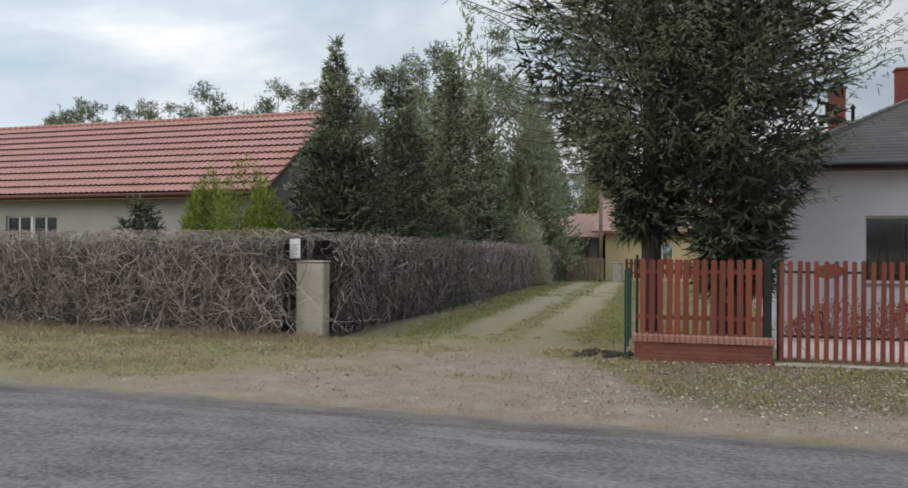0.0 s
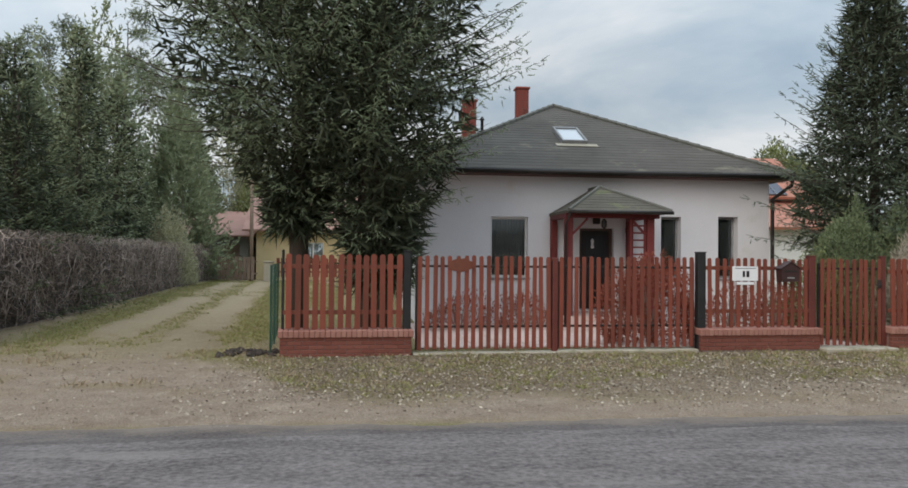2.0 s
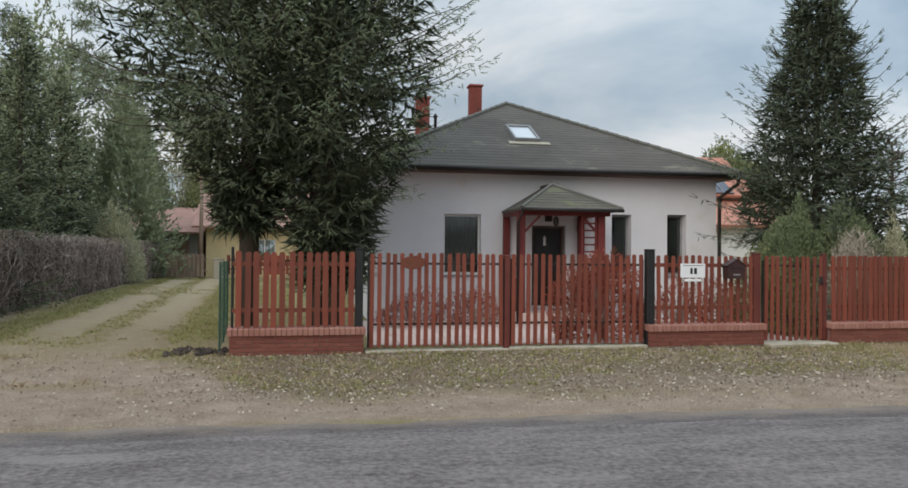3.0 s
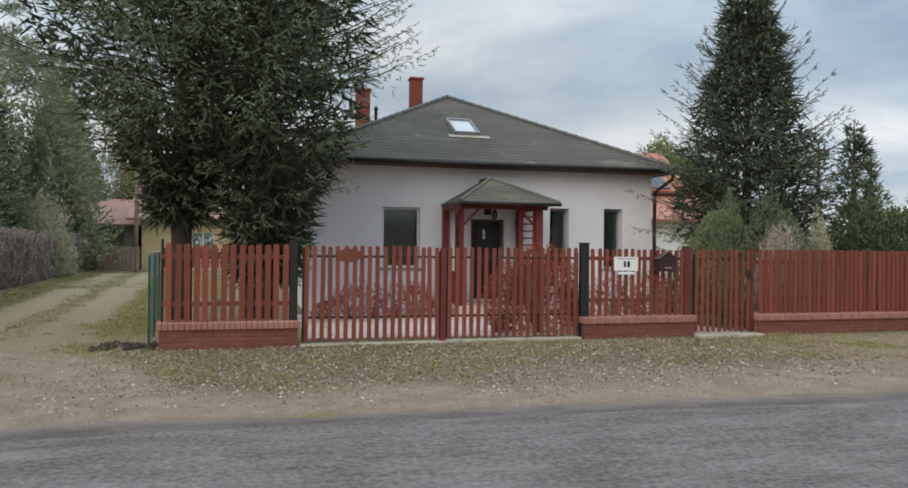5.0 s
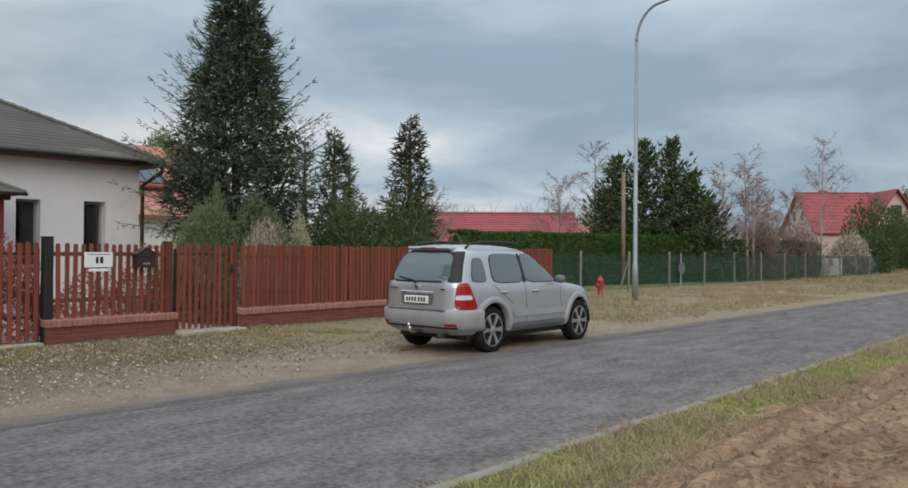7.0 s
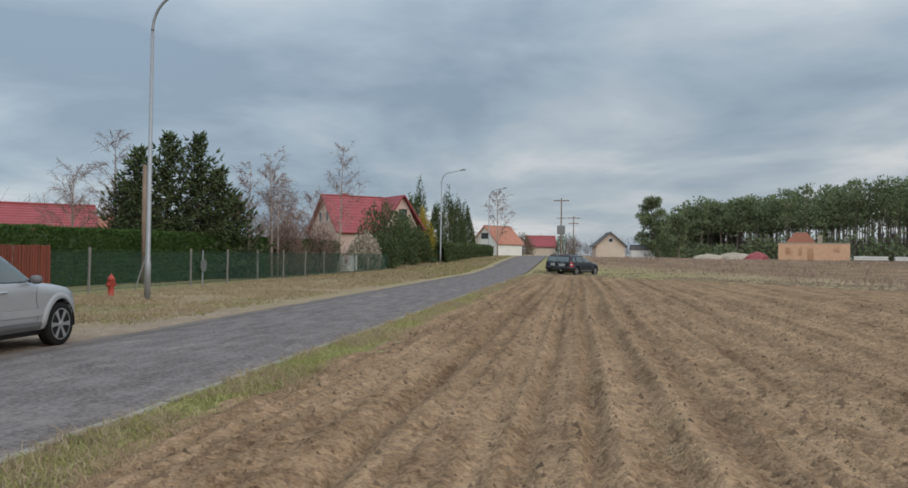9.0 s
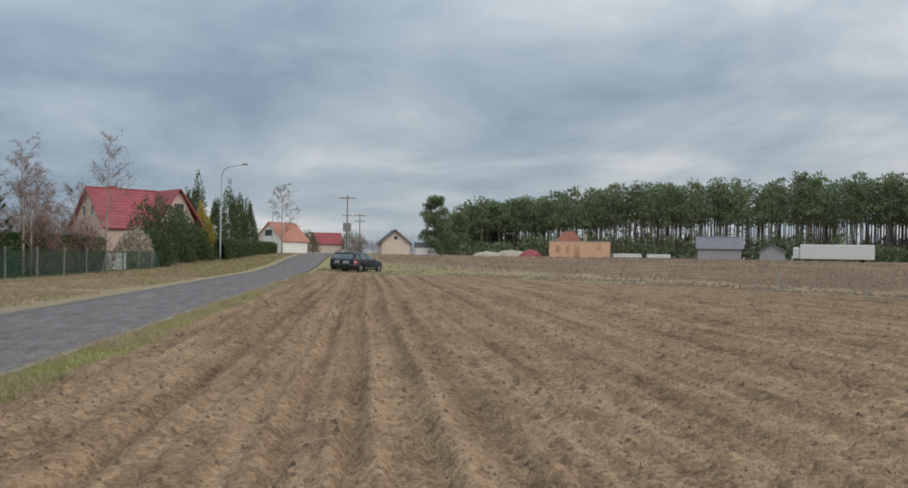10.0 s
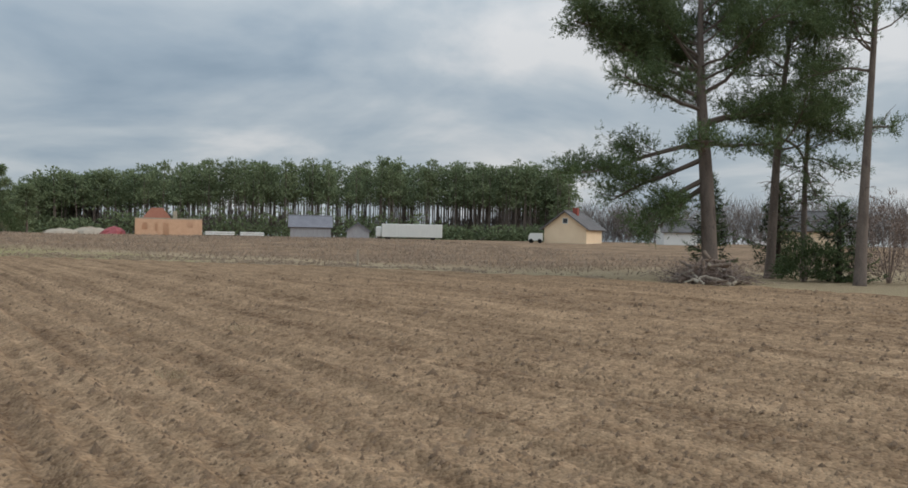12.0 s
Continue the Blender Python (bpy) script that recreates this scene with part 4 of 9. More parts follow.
def build_house():
    h = thing("house", 0, 0, 0, "single-storey white rendered house under a dark hipped felt roof", "house")
    t = 0.4
    holes = [(3.92, 4.88, 1.15, 2.68), (8.38, 8.92, 1.15, 2.74), (9.93, 10.47, 1.15, 2.76), (6.22, 7.12, 0.35, 2.42)]
    part("wall", wall_with_holes(HX0, HX1, 0, EAVE, HY0, HY0 + t, holes), "render", h)
    part("wall", Geo().box(HX0, HY0 + t + 0.002, 0, HX0 + t, HY1 - t - 0.002, EAVE), "render", h)
    part("wall", Geo().box(HX1 - t, HY0 + t + 0.002, 0, HX1, HY1 - t - 0.002, EAVE), "render", h)
    part("wall", Geo().box(HX0, HY1 - t, 0, HX1, HY1, EAVE), "render", h)
    part("plinth", Geo().box(HX0 - 0.03, HY0 - 0.03, -0.05, 6.0, HY0 - 0.002, 0.4, 0.01).box(7.3, HY0 - 0.03, -0.05, HX1 + 0.03, HY0 - 0.002, 0.4, 0.01), "render", h)
    part("floor_slab", Geo().box(HX0 + t + 0.01, HY0 + t + 0.01, 0.2, HX1 - t - 0.01, HY1 - t - 0.01, 0.34), "timber", h)
    part("ceiling_slab", Geo().box(HX0 + t + 0.01, HY0 + t + 0.01, EAVE - 0.5, HX1 - t - 0.01, HY1 - t - 0.01, EAVE - 0.3), "plaster_white", h)
    window(h, 3.92, 4.88, 1.15, 2.68, HY0 + 0.14, "frame_white", "window", False)
    for cx0, cx1 in ((3.98, 4.82), (8.6, 8.87), (10.15, 10.42)):
        g = Geo()
        for k in range(25):
            g.v += [(cx0 + k * (cx1 - cx0) / 24, HY0 + 0.36 + 0.02 * (k % 2), z) for z in (1.22, 2.66)]
        g.f += [(2 * k, 2 * k + 2, 2 * k + 3, 2 * k + 1) for k in range(24)]
        part("curtain", g, "curtain", h, "pale folded curtain behind the pane")
    window(h, 8.38, 8.92, 1.15, 2.74, HY0 + 0.26, "frame_grey", "window", False)
    window(h, 9.93, 10.47, 1.15, 2.76, HY0 + 0.26, "frame_grey", "window", False)
    for x0, x1 in ((3.86, 4.94), (8.33, 8.97), (9.88, 10.52)):
        part("window_sill", Geo().box(x0, HY0 - 0.06, 1.1, x1, HY0 + 0.1, 1.148, 0.008), "frame_grey", h)
    # entrance: door leaf and frame
    d = part("door", Geo().box(6.3, HY0 + 0.16, 0.37, 7.04, HY0 + 0.21, 2.36, 0.006), "door", h, "dark glazed front door")
    part("door_frame", Geo().box(6.225, HY0 + 0.12, 0.36, 6.298, HY0 + 0.22, 2.415, 0.006).box(7.042, HY0 + 0.12, 0.36, 7.115, HY0 + 0.22, 2.415, 0.006).box(6.3, HY0 + 0.12, 2.362, 7.04, HY0 + 0.22, 2.415, 0.006), "frame_brown", d)
    part("door_pane", Geo().box(6.42, HY0 + 0.15, 1.2, 6.92, HY0 + 0.158, 2.22), "window_dark", d)
    part("door_ornament", Geo().lathe([(0.005, -0.12), (0.05, -0.1), (0.03, 0.0), (0.05, 0.08), (0.005, 0.14)], 8, pose(6.6, HY0 + 0.135, 2.02)), "plate_white", d, "white hanging ornament", True)
    # roof: four slopes of felt shingle courses over a closed deck
    o = 0.42
    ex0, ex1, ey0, ey1, ez = HX0 - o, HX1 + o, HY0 - o - 0.08, HY1 + o, EAVE + 0.13
    a, b = Vector((6.69, 24.2, 6.42)), Vector((6.69, 24.9, 6.42))
    c = [Vector((ex0, ey0, ez)), Vector((ex1, ey0, ez)), Vector((ex1, ey1, ez)), Vector((ex0, ey1, ez))]
    g = Geo()
    g.add([c[0], c[1], c[2], c[3], a, b, *(p - Vector((0, 0, 0.1)) for p in c)],
          [(0, 1, 4), (1, 2, 5, 4), (2, 3, 5), (3, 0, 4, 5), (0, 6, 7, 1), (1, 7, 8, 2), (2, 8, 9, 3), (3, 9, 6, 0), (6, 9, 8, 7)])
    roof = part("roof", g, "roof", h)
    # felt courses on the two slopes that show

    def courses(p0, p1, q, n, name):
        gg = Geo()
        nrm = (p1 - p0).cross(q - p0).normalized()
        for i in range(n):
            f0, f1 = i / n, min(1, (i + 1.04) / n)
            l0, r0, l1, r1 = p0.lerp(q, f0), p1.lerp(q, f0), p0.lerp(q, f1), p1.lerp(q, f1)
            length = (r0 - l0).length
            m = max(1, int(length / 1.0))
            for k in range(m):
                if (l1 - r1).length < 0.05 and k:
                    break
                u0, u1 = (k + 0.004) / m, (k + 0.996) / m
                lift0, lift1 = nrm * 0.01, nrm * 0.005
                gg.add([l0.lerp(r0, u0) + lift0, l0.lerp(r0, u1) + lift0, l1.lerp(r1, u1) + lift1, l1.lerp(r1, u0) + lift1,
                        l0.lerp(r0, u0) + nrm * 0.003, l0.lerp(r0, u1) + nrm * 0.003], [(0, 1, 2, 3), (0, 4, 5, 1)])
        part("felt_course", gg, "roof", roof, kind="stuff")
    courses(c[0], c[1], a, 26, "front")
    courses(c[1], c[2], a.lerp(b, 0.5), 26, "east")
    courses(c[3], c[0], a.lerp(b, 0.5), 26, "west")
    for p, q in ((c[0], a), (c[1], a), (c[2], b), (c[3], b), (a, b)):
        n = max(1, int((q - p).length / 0.33))
        pts = [p.lerp(q, (k + e) / n) + Vector((0, 0, 0.028)) for k in range(n) for e in (0.0, 0.96)]
        gg = Geo().tube(pts, [0.075, 0.058] * n, 6)
        part("ridge_cap", gg, "roof_edge", roof)
    part("soffit", Geo().box(ex0 + 0.03, ey0 + 0.03, ez - 0.14, ex1 - 0.03, HY0 - 0.004, ez - 0.115).box(HX1 + 0.004, HY0, ez - 0.14, ex1 - 0.03, ey1 - 0.03, ez - 0.115)
         .box(ex0 + 0.03, HY0, ez - 0.14, HX0 - 0.004, ey1 - 0.03, ez - 0.115), "fascia", h)
    gut = Geo()
    for p, q in ((c[0], c[1]), (c[1], c[2]), (c[3], c[0])):
        d3 = (q - p).normalized()
        out = Vector((d3.y, -d3.x, 0)) * 0.06
        gut.tube([p + out + Vector((0, 0, -0.07)), q + out + Vector((0, 0, -0.07))], 0.062, 10)
    part("gutter", gut, "gutter", h, smooth=True)
    dx = HX1 + 0.06
    part("downpipe", Geo().tube([(ex1 - 0.05, ey0 - 0.02, ez - 0.1), (ex1 - 0.06, ey0 + 0.02, ez - 0.28), (dx, HY0 - 0.07, ez - 0.62), (dx, HY0 - 0.07, 2.0), (dx, HY0 - 0.07, 0.1)], 0.05, 10), "gutter", h, smooth=True)
    # skylight on the front slope
    nrm = (c[1] - c[0]).cross(a - c[0]).normalized()
    up = Vector((0, nrm.z, -nrm.y)).normalized() * -1
    up = Vector((0, 1, (a.z - ez) / (a.y - ey0))).normalized()
    base = Vector((6.45, ey0, ez)) + Vector((0, 1, (a.z - ez) / (a.y - ey0))) * 2.36
    fr = Matrix((((1, 0, 0, base.x), (0, up.y, nrm.y, base.y), (0, up.z, nrm.z, base.z), (0, 0, 0, 1))))
    sk = part("skylight", Geo().box(-0.36, -0.62, 0.0, -0.3, 0.62, 0.12, 0.01, fr).box(0.3, -0.62, 0.0, 0.36, 0.62, 0.12, 0.01, fr)
              .box(-0.299, 0.53, 0.0, 0.299, 0.62, 0.12, 0.01, fr).box(-0.299, -0.62, 0.0, 0.299, -0.55, 0.12, 0.01, fr), "frame_grey", h, "roof window with a grey metal frame")
    part("pane", Geo().box(-0.298, -0.548, 0.06, 0.298, 0.528, 0.075, 0, fr), "skylight", sk)
    part("flashing", Geo().box(-0.55, -0.84, 0.018, 0.6, -0.64, 0.03, 0, fr), "concrete", sk, "pale lead flashing")
    # chimneys, course by course
    for x, y, w, z1, nm in ((5.74, 24.5, 0.38, 7.04, 0), (4.1, 24.85, 0.42, 6.66, 1)):
        ch = part("chimney", Geo().box(x - w / 2 + 0.012, y - w / 2 + 0.012, 4.4, x + w / 2 - 0.012, y + w / 2 - 0.012, z1 - 0.02), "mortar", h, "red brick chimney stack")
        gb = Geo()
        rng = random.Random(3 + nm)
        z = 5.0
        i = 0
        while z < z1 - 0.06:
            for sx, sy in ((0, -1), (0, 1), (-1, 0), (1, 0)):
                for k in range(2):
                    u0 = -w / 2 + (k * w / 2) + 0.006
                    u1 = u0 + w / 2 - 0.012
                    e = rng.uniform(0, 0.004)
                    if sx == 0:
                        gb.box(x + u0, y + sy * (w / 2 - 0.03), z, x + u1, y + sy * (w / 2 + e), z + 0.063)
                    else:
                        gb.box(x + sx * (w / 2 - 0.03), y + u0 + 0.03, z, x + sx * (w / 2 + e), y + u1 - 0.03, z + 0.063)
            z += 0.075
            i += 1
        part("brickwork", gb, "chimney", ch, kind="stuff")
        part("chimney_cap", Geo().box(x - w / 2 - 0.04, y - w / 2 - 0.04, z1 - 0.07, x + w / 2 + 0.04, y + w / 2 + 0.04, z1, 0.015), "chimney", ch)
    part("flue_pipe", Geo().tube([(4.55, 25.0, 5.2), (4.55, 25.0, 6.05)], 0.05, 8).lathe([(0.05, 6.05), (0.09, 6.08), (0.02, 6.18)], 8, pose(4.55, 25.0, 0)), "gutter", h)
    # wall lantern and dark bars beside the door
    part("wall_lantern", Geo().box(6.55, HY0 - 0.16, 2.52, 6.72, HY0 - 0.02, 2.72, 0.02).box(6.6, HY0 - 0.1, 2.72, 6.66, HY0 - 0.002, 2.78, 0.01), "gutter", h)
    part("figure_bar", Geo().box(7.42, HY0 - 0.012, 2.3, 7.5, HY0 - 0.002, 2.44).box(7.54, HY0 - 0.012, 2.3, 7.62, HY0 - 0.002, 2.44), "shutter", h)
    return h


def build_porch():
    p = thing("porch", 6.5, 17.9, 0, "open red timber porch under a small hipped felt roof", "porch")
    z1 = 2.72
    # floor and steps
    part("porch_floor", Geo().box(-1.15, -0.1, 0, 1.15, 1.56, 0.3, 0.01), "paving", p)
    part("step", Geo().box(-0.7, -0.42, 0, 0.7, -0.102, 0.16, 0.01), "paving", p)
    for x in (-0.98, 1.0):
        part("porch_post", Geo().box(x - 0.09, 0.0, 0.302, x + 0.09, 0.18, z1 - 0.12, 0.012), "porch_red", p)
        part("porch_post", Geo().box(x - 0.08, 1.42, 0.302, x + 0.08, 1.56, z1 - 0.12, 0.012), "porch_red", p)
    part("beam", Geo().box(-1.06, 0.01, z1 - 0.118, 1.22, 0.17, z1, 0.01), "porch_red", p)
    part("beam", Geo().box(-1.06, 0.172, z1 - 0.118, -0.92, 1.56, z1, 0.01), "porch_red", p)
    part("beam", Geo().box(0.93, 0.172, z1 - 0.118, 1.07, 1.56, z1, 0.01), "porch_red", p)
    # trellis panels at both sides of the front, low wall panels
    for x0, x1 in ((0.5, 0.9),):
        tr = part("trellis", Geo().box(x0, 0.05, 1.2, x0 + 0.05, 0.1, z1 - 0.13, 0.006).box(x1 - 0.05, 0.05, 1.2, x1, 0.1, z1 - 0.13, 0.006), "porch_red", p)
        for k in range(9):
            z = 1.22 + k * 0.17
            part("lath", Geo().box(x0 + 0.052, 0.06, z, x1 - 0.052, 0.085, z + 0.04, 0.004), "porch_red", tr)
    for x in (-0.98, 1.0):
        part("side_panel", Geo().box(x - 0.03, 0.19, 0.32, x + 0.03, 1.41, 1.1, 0.008), "porch_red", p)
    part("panel", Geo().box(0.52, 0.03, 0.32, 0.9, 0.09, 1.18, 0.008), "porch_red", p)
    # brackets
    for sx, x in ((1, -0.88), (-1, 0.9)):
        part("bracket", Geo().tube([(x, 0.09, z1 - 0.5), (x + sx * 0.36, 0.09, z1 - 0.13)], 0.04, 4), "porch_red", p)
    part("soffit", Geo().box(-0.98, -0.22, z1 + 0.002, 1.28, 1.55, z1 + 0.03), "frame_brown", p)
    e = [Vector((-1.08, -0.34, z1 + 0.035)), Vector((1.38, -0.34, z1 + 0.035)), Vector((1.38, 1.58, z1 + 0.035)), Vector((-1.08, 1.58, z1 + 0.035))]
    a, b = Vector((-0.04, 0.72, z1 + 0.66)), Vector((-0.04, 1.58, z1 + 0.66))
    g = Geo().add([*e, a, b, *(q - Vector((0, 0, 0.05)) for q in e)], [(0, 1, 4), (1, 2, 5, 4), (3, 0, 4, 5), (2, 3, 5), (0, 6, 7, 1), (1, 7, 8, 2), (2, 8, 9, 3), (3, 9, 6, 0), (6, 9, 8, 7)])
    r = part("roof", g, "roof_porch", p)
    gg = Geo()
    for p0, p1, q in ((e[0], e[1], a), (e[1], e[2], a.lerp(b, 0.6)), (e[3], e[0], a.lerp(b, 0.6))):
        nrm = (p1 - p0).cross(q - p0).normalized()
        for i in range(9):
            l0, r0, l1, r1 = p0.lerp(q, i / 9), p1.lerp(q, i / 9), p0.lerp(q, min(1, (i + 1) / 9)), p1.lerp(q, min(1, (i + 1) / 9))
            gg.add([l0 + nrm * 0.014, r0 + nrm * 0.014, r1 + nrm * 0.004, l1 + nrm * 0.004, l0 + nrm * 0.002, r0 + nrm * 0.002], [(0, 1, 2, 3), (0, 4, 5, 1)])
    part("felt_course", gg, "roof_porch", r, kind="stuff")
    for p0, q in ((e[0], a), (e[1], a), (a, b)):
        part("ridge_cap", Geo().tube([p0 + Vector((0, 0, 0.01)), q + Vector((0, 0, 0.02))], 0.045, 6), "roof_edge", r)
    part("gutter", Geo().tube([(-1.1, -0.38, z1 + 0.0), (1.4, -0.38, z1 + 0.0)], 0.04, 8), "gutter", p, smooth=True)
    part("downpipe", Geo().tube([(-1.05, -0.36, z1 - 0.02), (-1.1, -0.12, z1 - 0.3), (-1.1, -0.12, 0.1)], 0.03, 8), "gutter", p, "pale downpipe", True)
    part("lantern", Geo().lathe([(0.02, 0), (0.07, 0.05), (0.07, 0.18), (0.02, 0.24)], 8, pose(-0.05, 0.3, z1 - 0.36)), "gutter", p)
    return p


build_house()
build_porch()

# ---------------------------------------------------------------- plants
def unit(v):
    return v / np.maximum(np.linalg.norm(v, axis=-1, keepdims=True), 1e-9)


def needles(base, way, length, count, nl, nw, lean, rng, flat=0.0):
    """Needles or small leaves along twigs: one triangle each. base, way: (N, 3); length: (N,)."""
    n = len(base)
    s = rng.random((n, count)) ** 0.8
    root = base[:, None] + way[:, None] * (length[:, None] * s)[..., None]
    rnd = rng.normal(size=(n, count, 3))
    rnd[..., 2] *= 1 - flat
    rad = unit(rnd - way[:, None] * np.sum(rnd * way[:, None], -1, keepdims=True))
    nd = unit(way[:, None] * math.cos(lean) + rad * math.sin(lean))
    tip = root + nd * (nl * (0.6 + 0.7 * rng.random((n, count))))[..., None]
    side = unit(np.cross(nd, rng.normal(size=(n, count, 3)))) * nw * 0.5
    v = np.stack([root - side, root + side, tip], 2).reshape(-1, 3)
    return v, np.arange(len(v)).reshape(-1, 3)


def spindles(base, way, length, radius, rng):
    """Slim three-sided shoots, thickest below the middle: the body of a twig thick with needles."""
    n = len(base)
    ref = unit(np.cross(way, rng.normal(size=(n, 3))))
    other = np.cross(way, ref)
    r = (radius * rng.uniform(0.75, 1.25, n))[:, None]
    mid = base + way * (length * 0.42)[:, None]
    v = np.stack([base, mid + ref * r, mid + (-0.5 * ref + 0.87 * other) * r, mid + (-0.5 * ref - 0.87 * other) * r, base + way * length[:, None]], 1).reshape(-1, 3)
    f = np.array([[0, 2, 1], [0, 3, 2], [0, 1, 3], [4, 1, 2], [4, 2, 3], [4, 3, 1]])
    return v, (np.arange(n)[:, None, None] * 5 + f[None]).reshape(-1, 3)


def join(*meshes):
    vs, fs, k = [], [], 0
    for v, f in meshes:
        vs.append(v)
        fs.append(f + k)
        k += len(v)
    return np.concatenate(vs), np.concatenate(fs)


def ribbons(paths, width, rng, flat=False):
    """Thin tapering stems along paths (N, K, 3): three-sided, or flat strips for the finest twigs."""
    n, k, _ = paths.shape
    d = unit(np.gradient(paths, axis=1))
    ref = unit(rng.normal(size=(n, 1, 3)))
    s1 = unit(np.cross(d, ref))
    s2 = np.cross(d, s1)
    taper = np.linspace(1.0, 0.35, k)[None, :, None] * (width if np.ndim(width) == 0 else np.asarray(width)[:, None, None])
    if flat:
        v = np.stack([paths - s1 * taper * 0.5, paths + s1 * taper * 0.5], 2).reshape(-1, 3)
        i = np.arange(n * k * 2).reshape(n, k, 2)
        a, b, c, e = i[:, :-1, 0], i[:, :-1, 1], i[:, 1:, 1], i[:, 1:, 0]
        return v, np.concatenate([np.stack([a, b, c], -1).reshape(-1, 3), np.stack([a, c, e], -1).reshape(-1, 3)])
    rings = np.stack([paths + (s1 * math.cos(a) + s2 * math.sin(a)) * taper * 0.5 for a in (0.0, 2.094, 4.189)], 2)
    v = rings.reshape(-1, 3)
    idx = np.arange(n * k * 3).reshape(n, k, 3)
    f = []
    for j in range(3):
        a, b, c, e = idx[:, :-1, j], idx[:, :-1, (j + 1) % 3], idx[:, 1:, (j + 1) % 3], idx[:, 1:, j]
        f += [np.stack([a, b, c], -1).reshape(-1, 3), np.stack([a, c, e], -1).reshape(-1, 3)]
    return v, np.concatenate(f)


def spruce(x, y, h, r, z0, seed, label, mat="spruce", whorl=0.3, per=7, step=0.13, nl=0.05, nw=0.014, count=9, droop=0.3, power=0.75,
           trunk=0.16, shape=None, group="", name="spruce_tree", ragged=0.25, rust=0.0, stems=1, lift=0.55, low_rise=-0.05, sparse_above=99.0,
           hang=0.5, limb=0.009, lean=1.0, core=0, side_reach=0.3, shoot=0.17, tip=0.25, body=0.028):
    """Whorls of boughs; each bough carries side branches, and these short shoots set round with needles."""
    rng = np.random.default_rng(seed)
    root = thing(name, x, y, ground_z(x, y), label, "tree", group=group)
    g = Geo()
    for k in range(stems):
        ox, oy = (0, 0) if k == 0 else (rng.uniform(-0.6, 0.6), rng.uniform(-0.3, 0.3))
        g.tube([(ox, oy, -0.1), (ox * 0.98, oy, h * 0.25), (ox * 0.5, oy * 0.5, h * 0.6), (0, 0, h * 0.97)], [trunk, trunk * 0.85, trunk * 0.5, 0.015], 9)
    part("trunk", g, "bark_spruce", root, smooth=True)
    B, W, L, limbs = [], [], [], []
    down = np.array([0.0, 0.0, -1.0])
    z = z0
    while z < h - 0.1:
        f = (z - z0) / (h - z0)
        reach = r * ((1 - f) ** power if shape is None else float(np.interp(f, *shape)))
        for k in range(max(4, int(per * (1 - 0.35 * f)))):
            az = rng.uniform(0, 2 * math.pi)
            length = max(0.12, reach * rng.uniform(1 - 2 * ragged, 1 + ragged * 0.6))
            rise = low_rise + lift * min(1.0, f * 1.7) + rng.uniform(-0.1, 0.1)
            dr = droop * (1 - f) * rng.uniform(0.7, 1.3)
            n = max(3, int(length / step))
            s = np.linspace(0.12 if length > 1.2 else 0.0, 1, n)
            out = np.array([math.cos(az), math.sin(az)])
            bend = rng.uniform(-0.15, 0.15)
            P = np.zeros((n, 3))
            P[:, :2] = out * (length * s)[:, None] + np.array([-out[1], out[0]]) * (bend * length * s ** 2)[:, None]
            P[:, 2] = z + rng.uniform(-0.12, 0.12) + length * (rise * s - dr * s ** 2 + tip * np.maximum(0, s - 0.65))
            T = unit(np.gradient(P, axis=0))
            side = np.array([-out[1], out[0], 0.0])
            limbs.append((P[:: max(1, n // 5)], length))
            reach_out = np.clip(side_reach * length * (1.08 - s) ** 0.8, 0.0, 0.95)
            for sg in (-1, 1):
                w = unit(T * 0.7 + side * sg * (0.75 + 0.3 * rng.random((n, 1))) + down * (0.1 + hang * rng.random((n, 1)) * (1 - 0.6 * f)))
                ll = reach_out * rng.uniform(0.6, 1.15, n)
                m = max(1, int(math.ceil(float(ll.max()) / 0.2)))
                for j in range(m):
                    far = 0.2 * (j + rng.random(n))
                    ok = far < np.maximum(ll, 0.14)
                    if not ok.any():
                        continue
                    q = P[ok] + w[ok] * far[ok, None] + down * (0.35 * hang * far[ok] ** 2)[:, None]
                    fan = np.where(rng.random((ok.sum(), 1)) < 0.5, -1.0, 1.0) * rng.uniform(0.35, 0.85, (ok.sum(), 1))
                    d = unit(w[ok] * 0.85 + T[ok] * fan + rng.normal(size=(ok.sum(), 3)) * 0.16 + down * (0.08 + 0.32 * hang * rng.random((ok.sum(), 1))))
                    B.append(q), W.append(d), L.append(shoot * rng.uniform(0.7, 1.35, ok.sum()))
            # shoots along the bough itself, hanging below and lying on top
            B.append(P), W.append(unit(T * 0.8 + rng.normal(size=(n, 3)) * 0.3 + down * hang * (1 - f))), L.append(np.full(n, shoot * 1.1))
            e = T[-1:] + np.array([0, 0, 0.25])
            B.append(P[-1:]), W.append(unit(e)), L.append(np.array([shoot * 1.5]))
        z += whorl * rng.uniform(0.75, 1.25) * (1 - 0.3 * f) * (3.0 if z > sparse_above else 1.0)
    # the leader
    zt = np.linspace(h - 0.7, h - 0.05, 6)
    B.append(np.stack([zt * 0, zt * 0, zt], 1)), W.append(unit(np.stack([rng.normal(size=6) * 0.3, rng.normal(size=6) * 0.3, np.ones(6)], 1))), L.append(np.full(6, 0.16))
    B, W, L = np.concatenate(B), np.concatenate(W), np.concatenate(L)
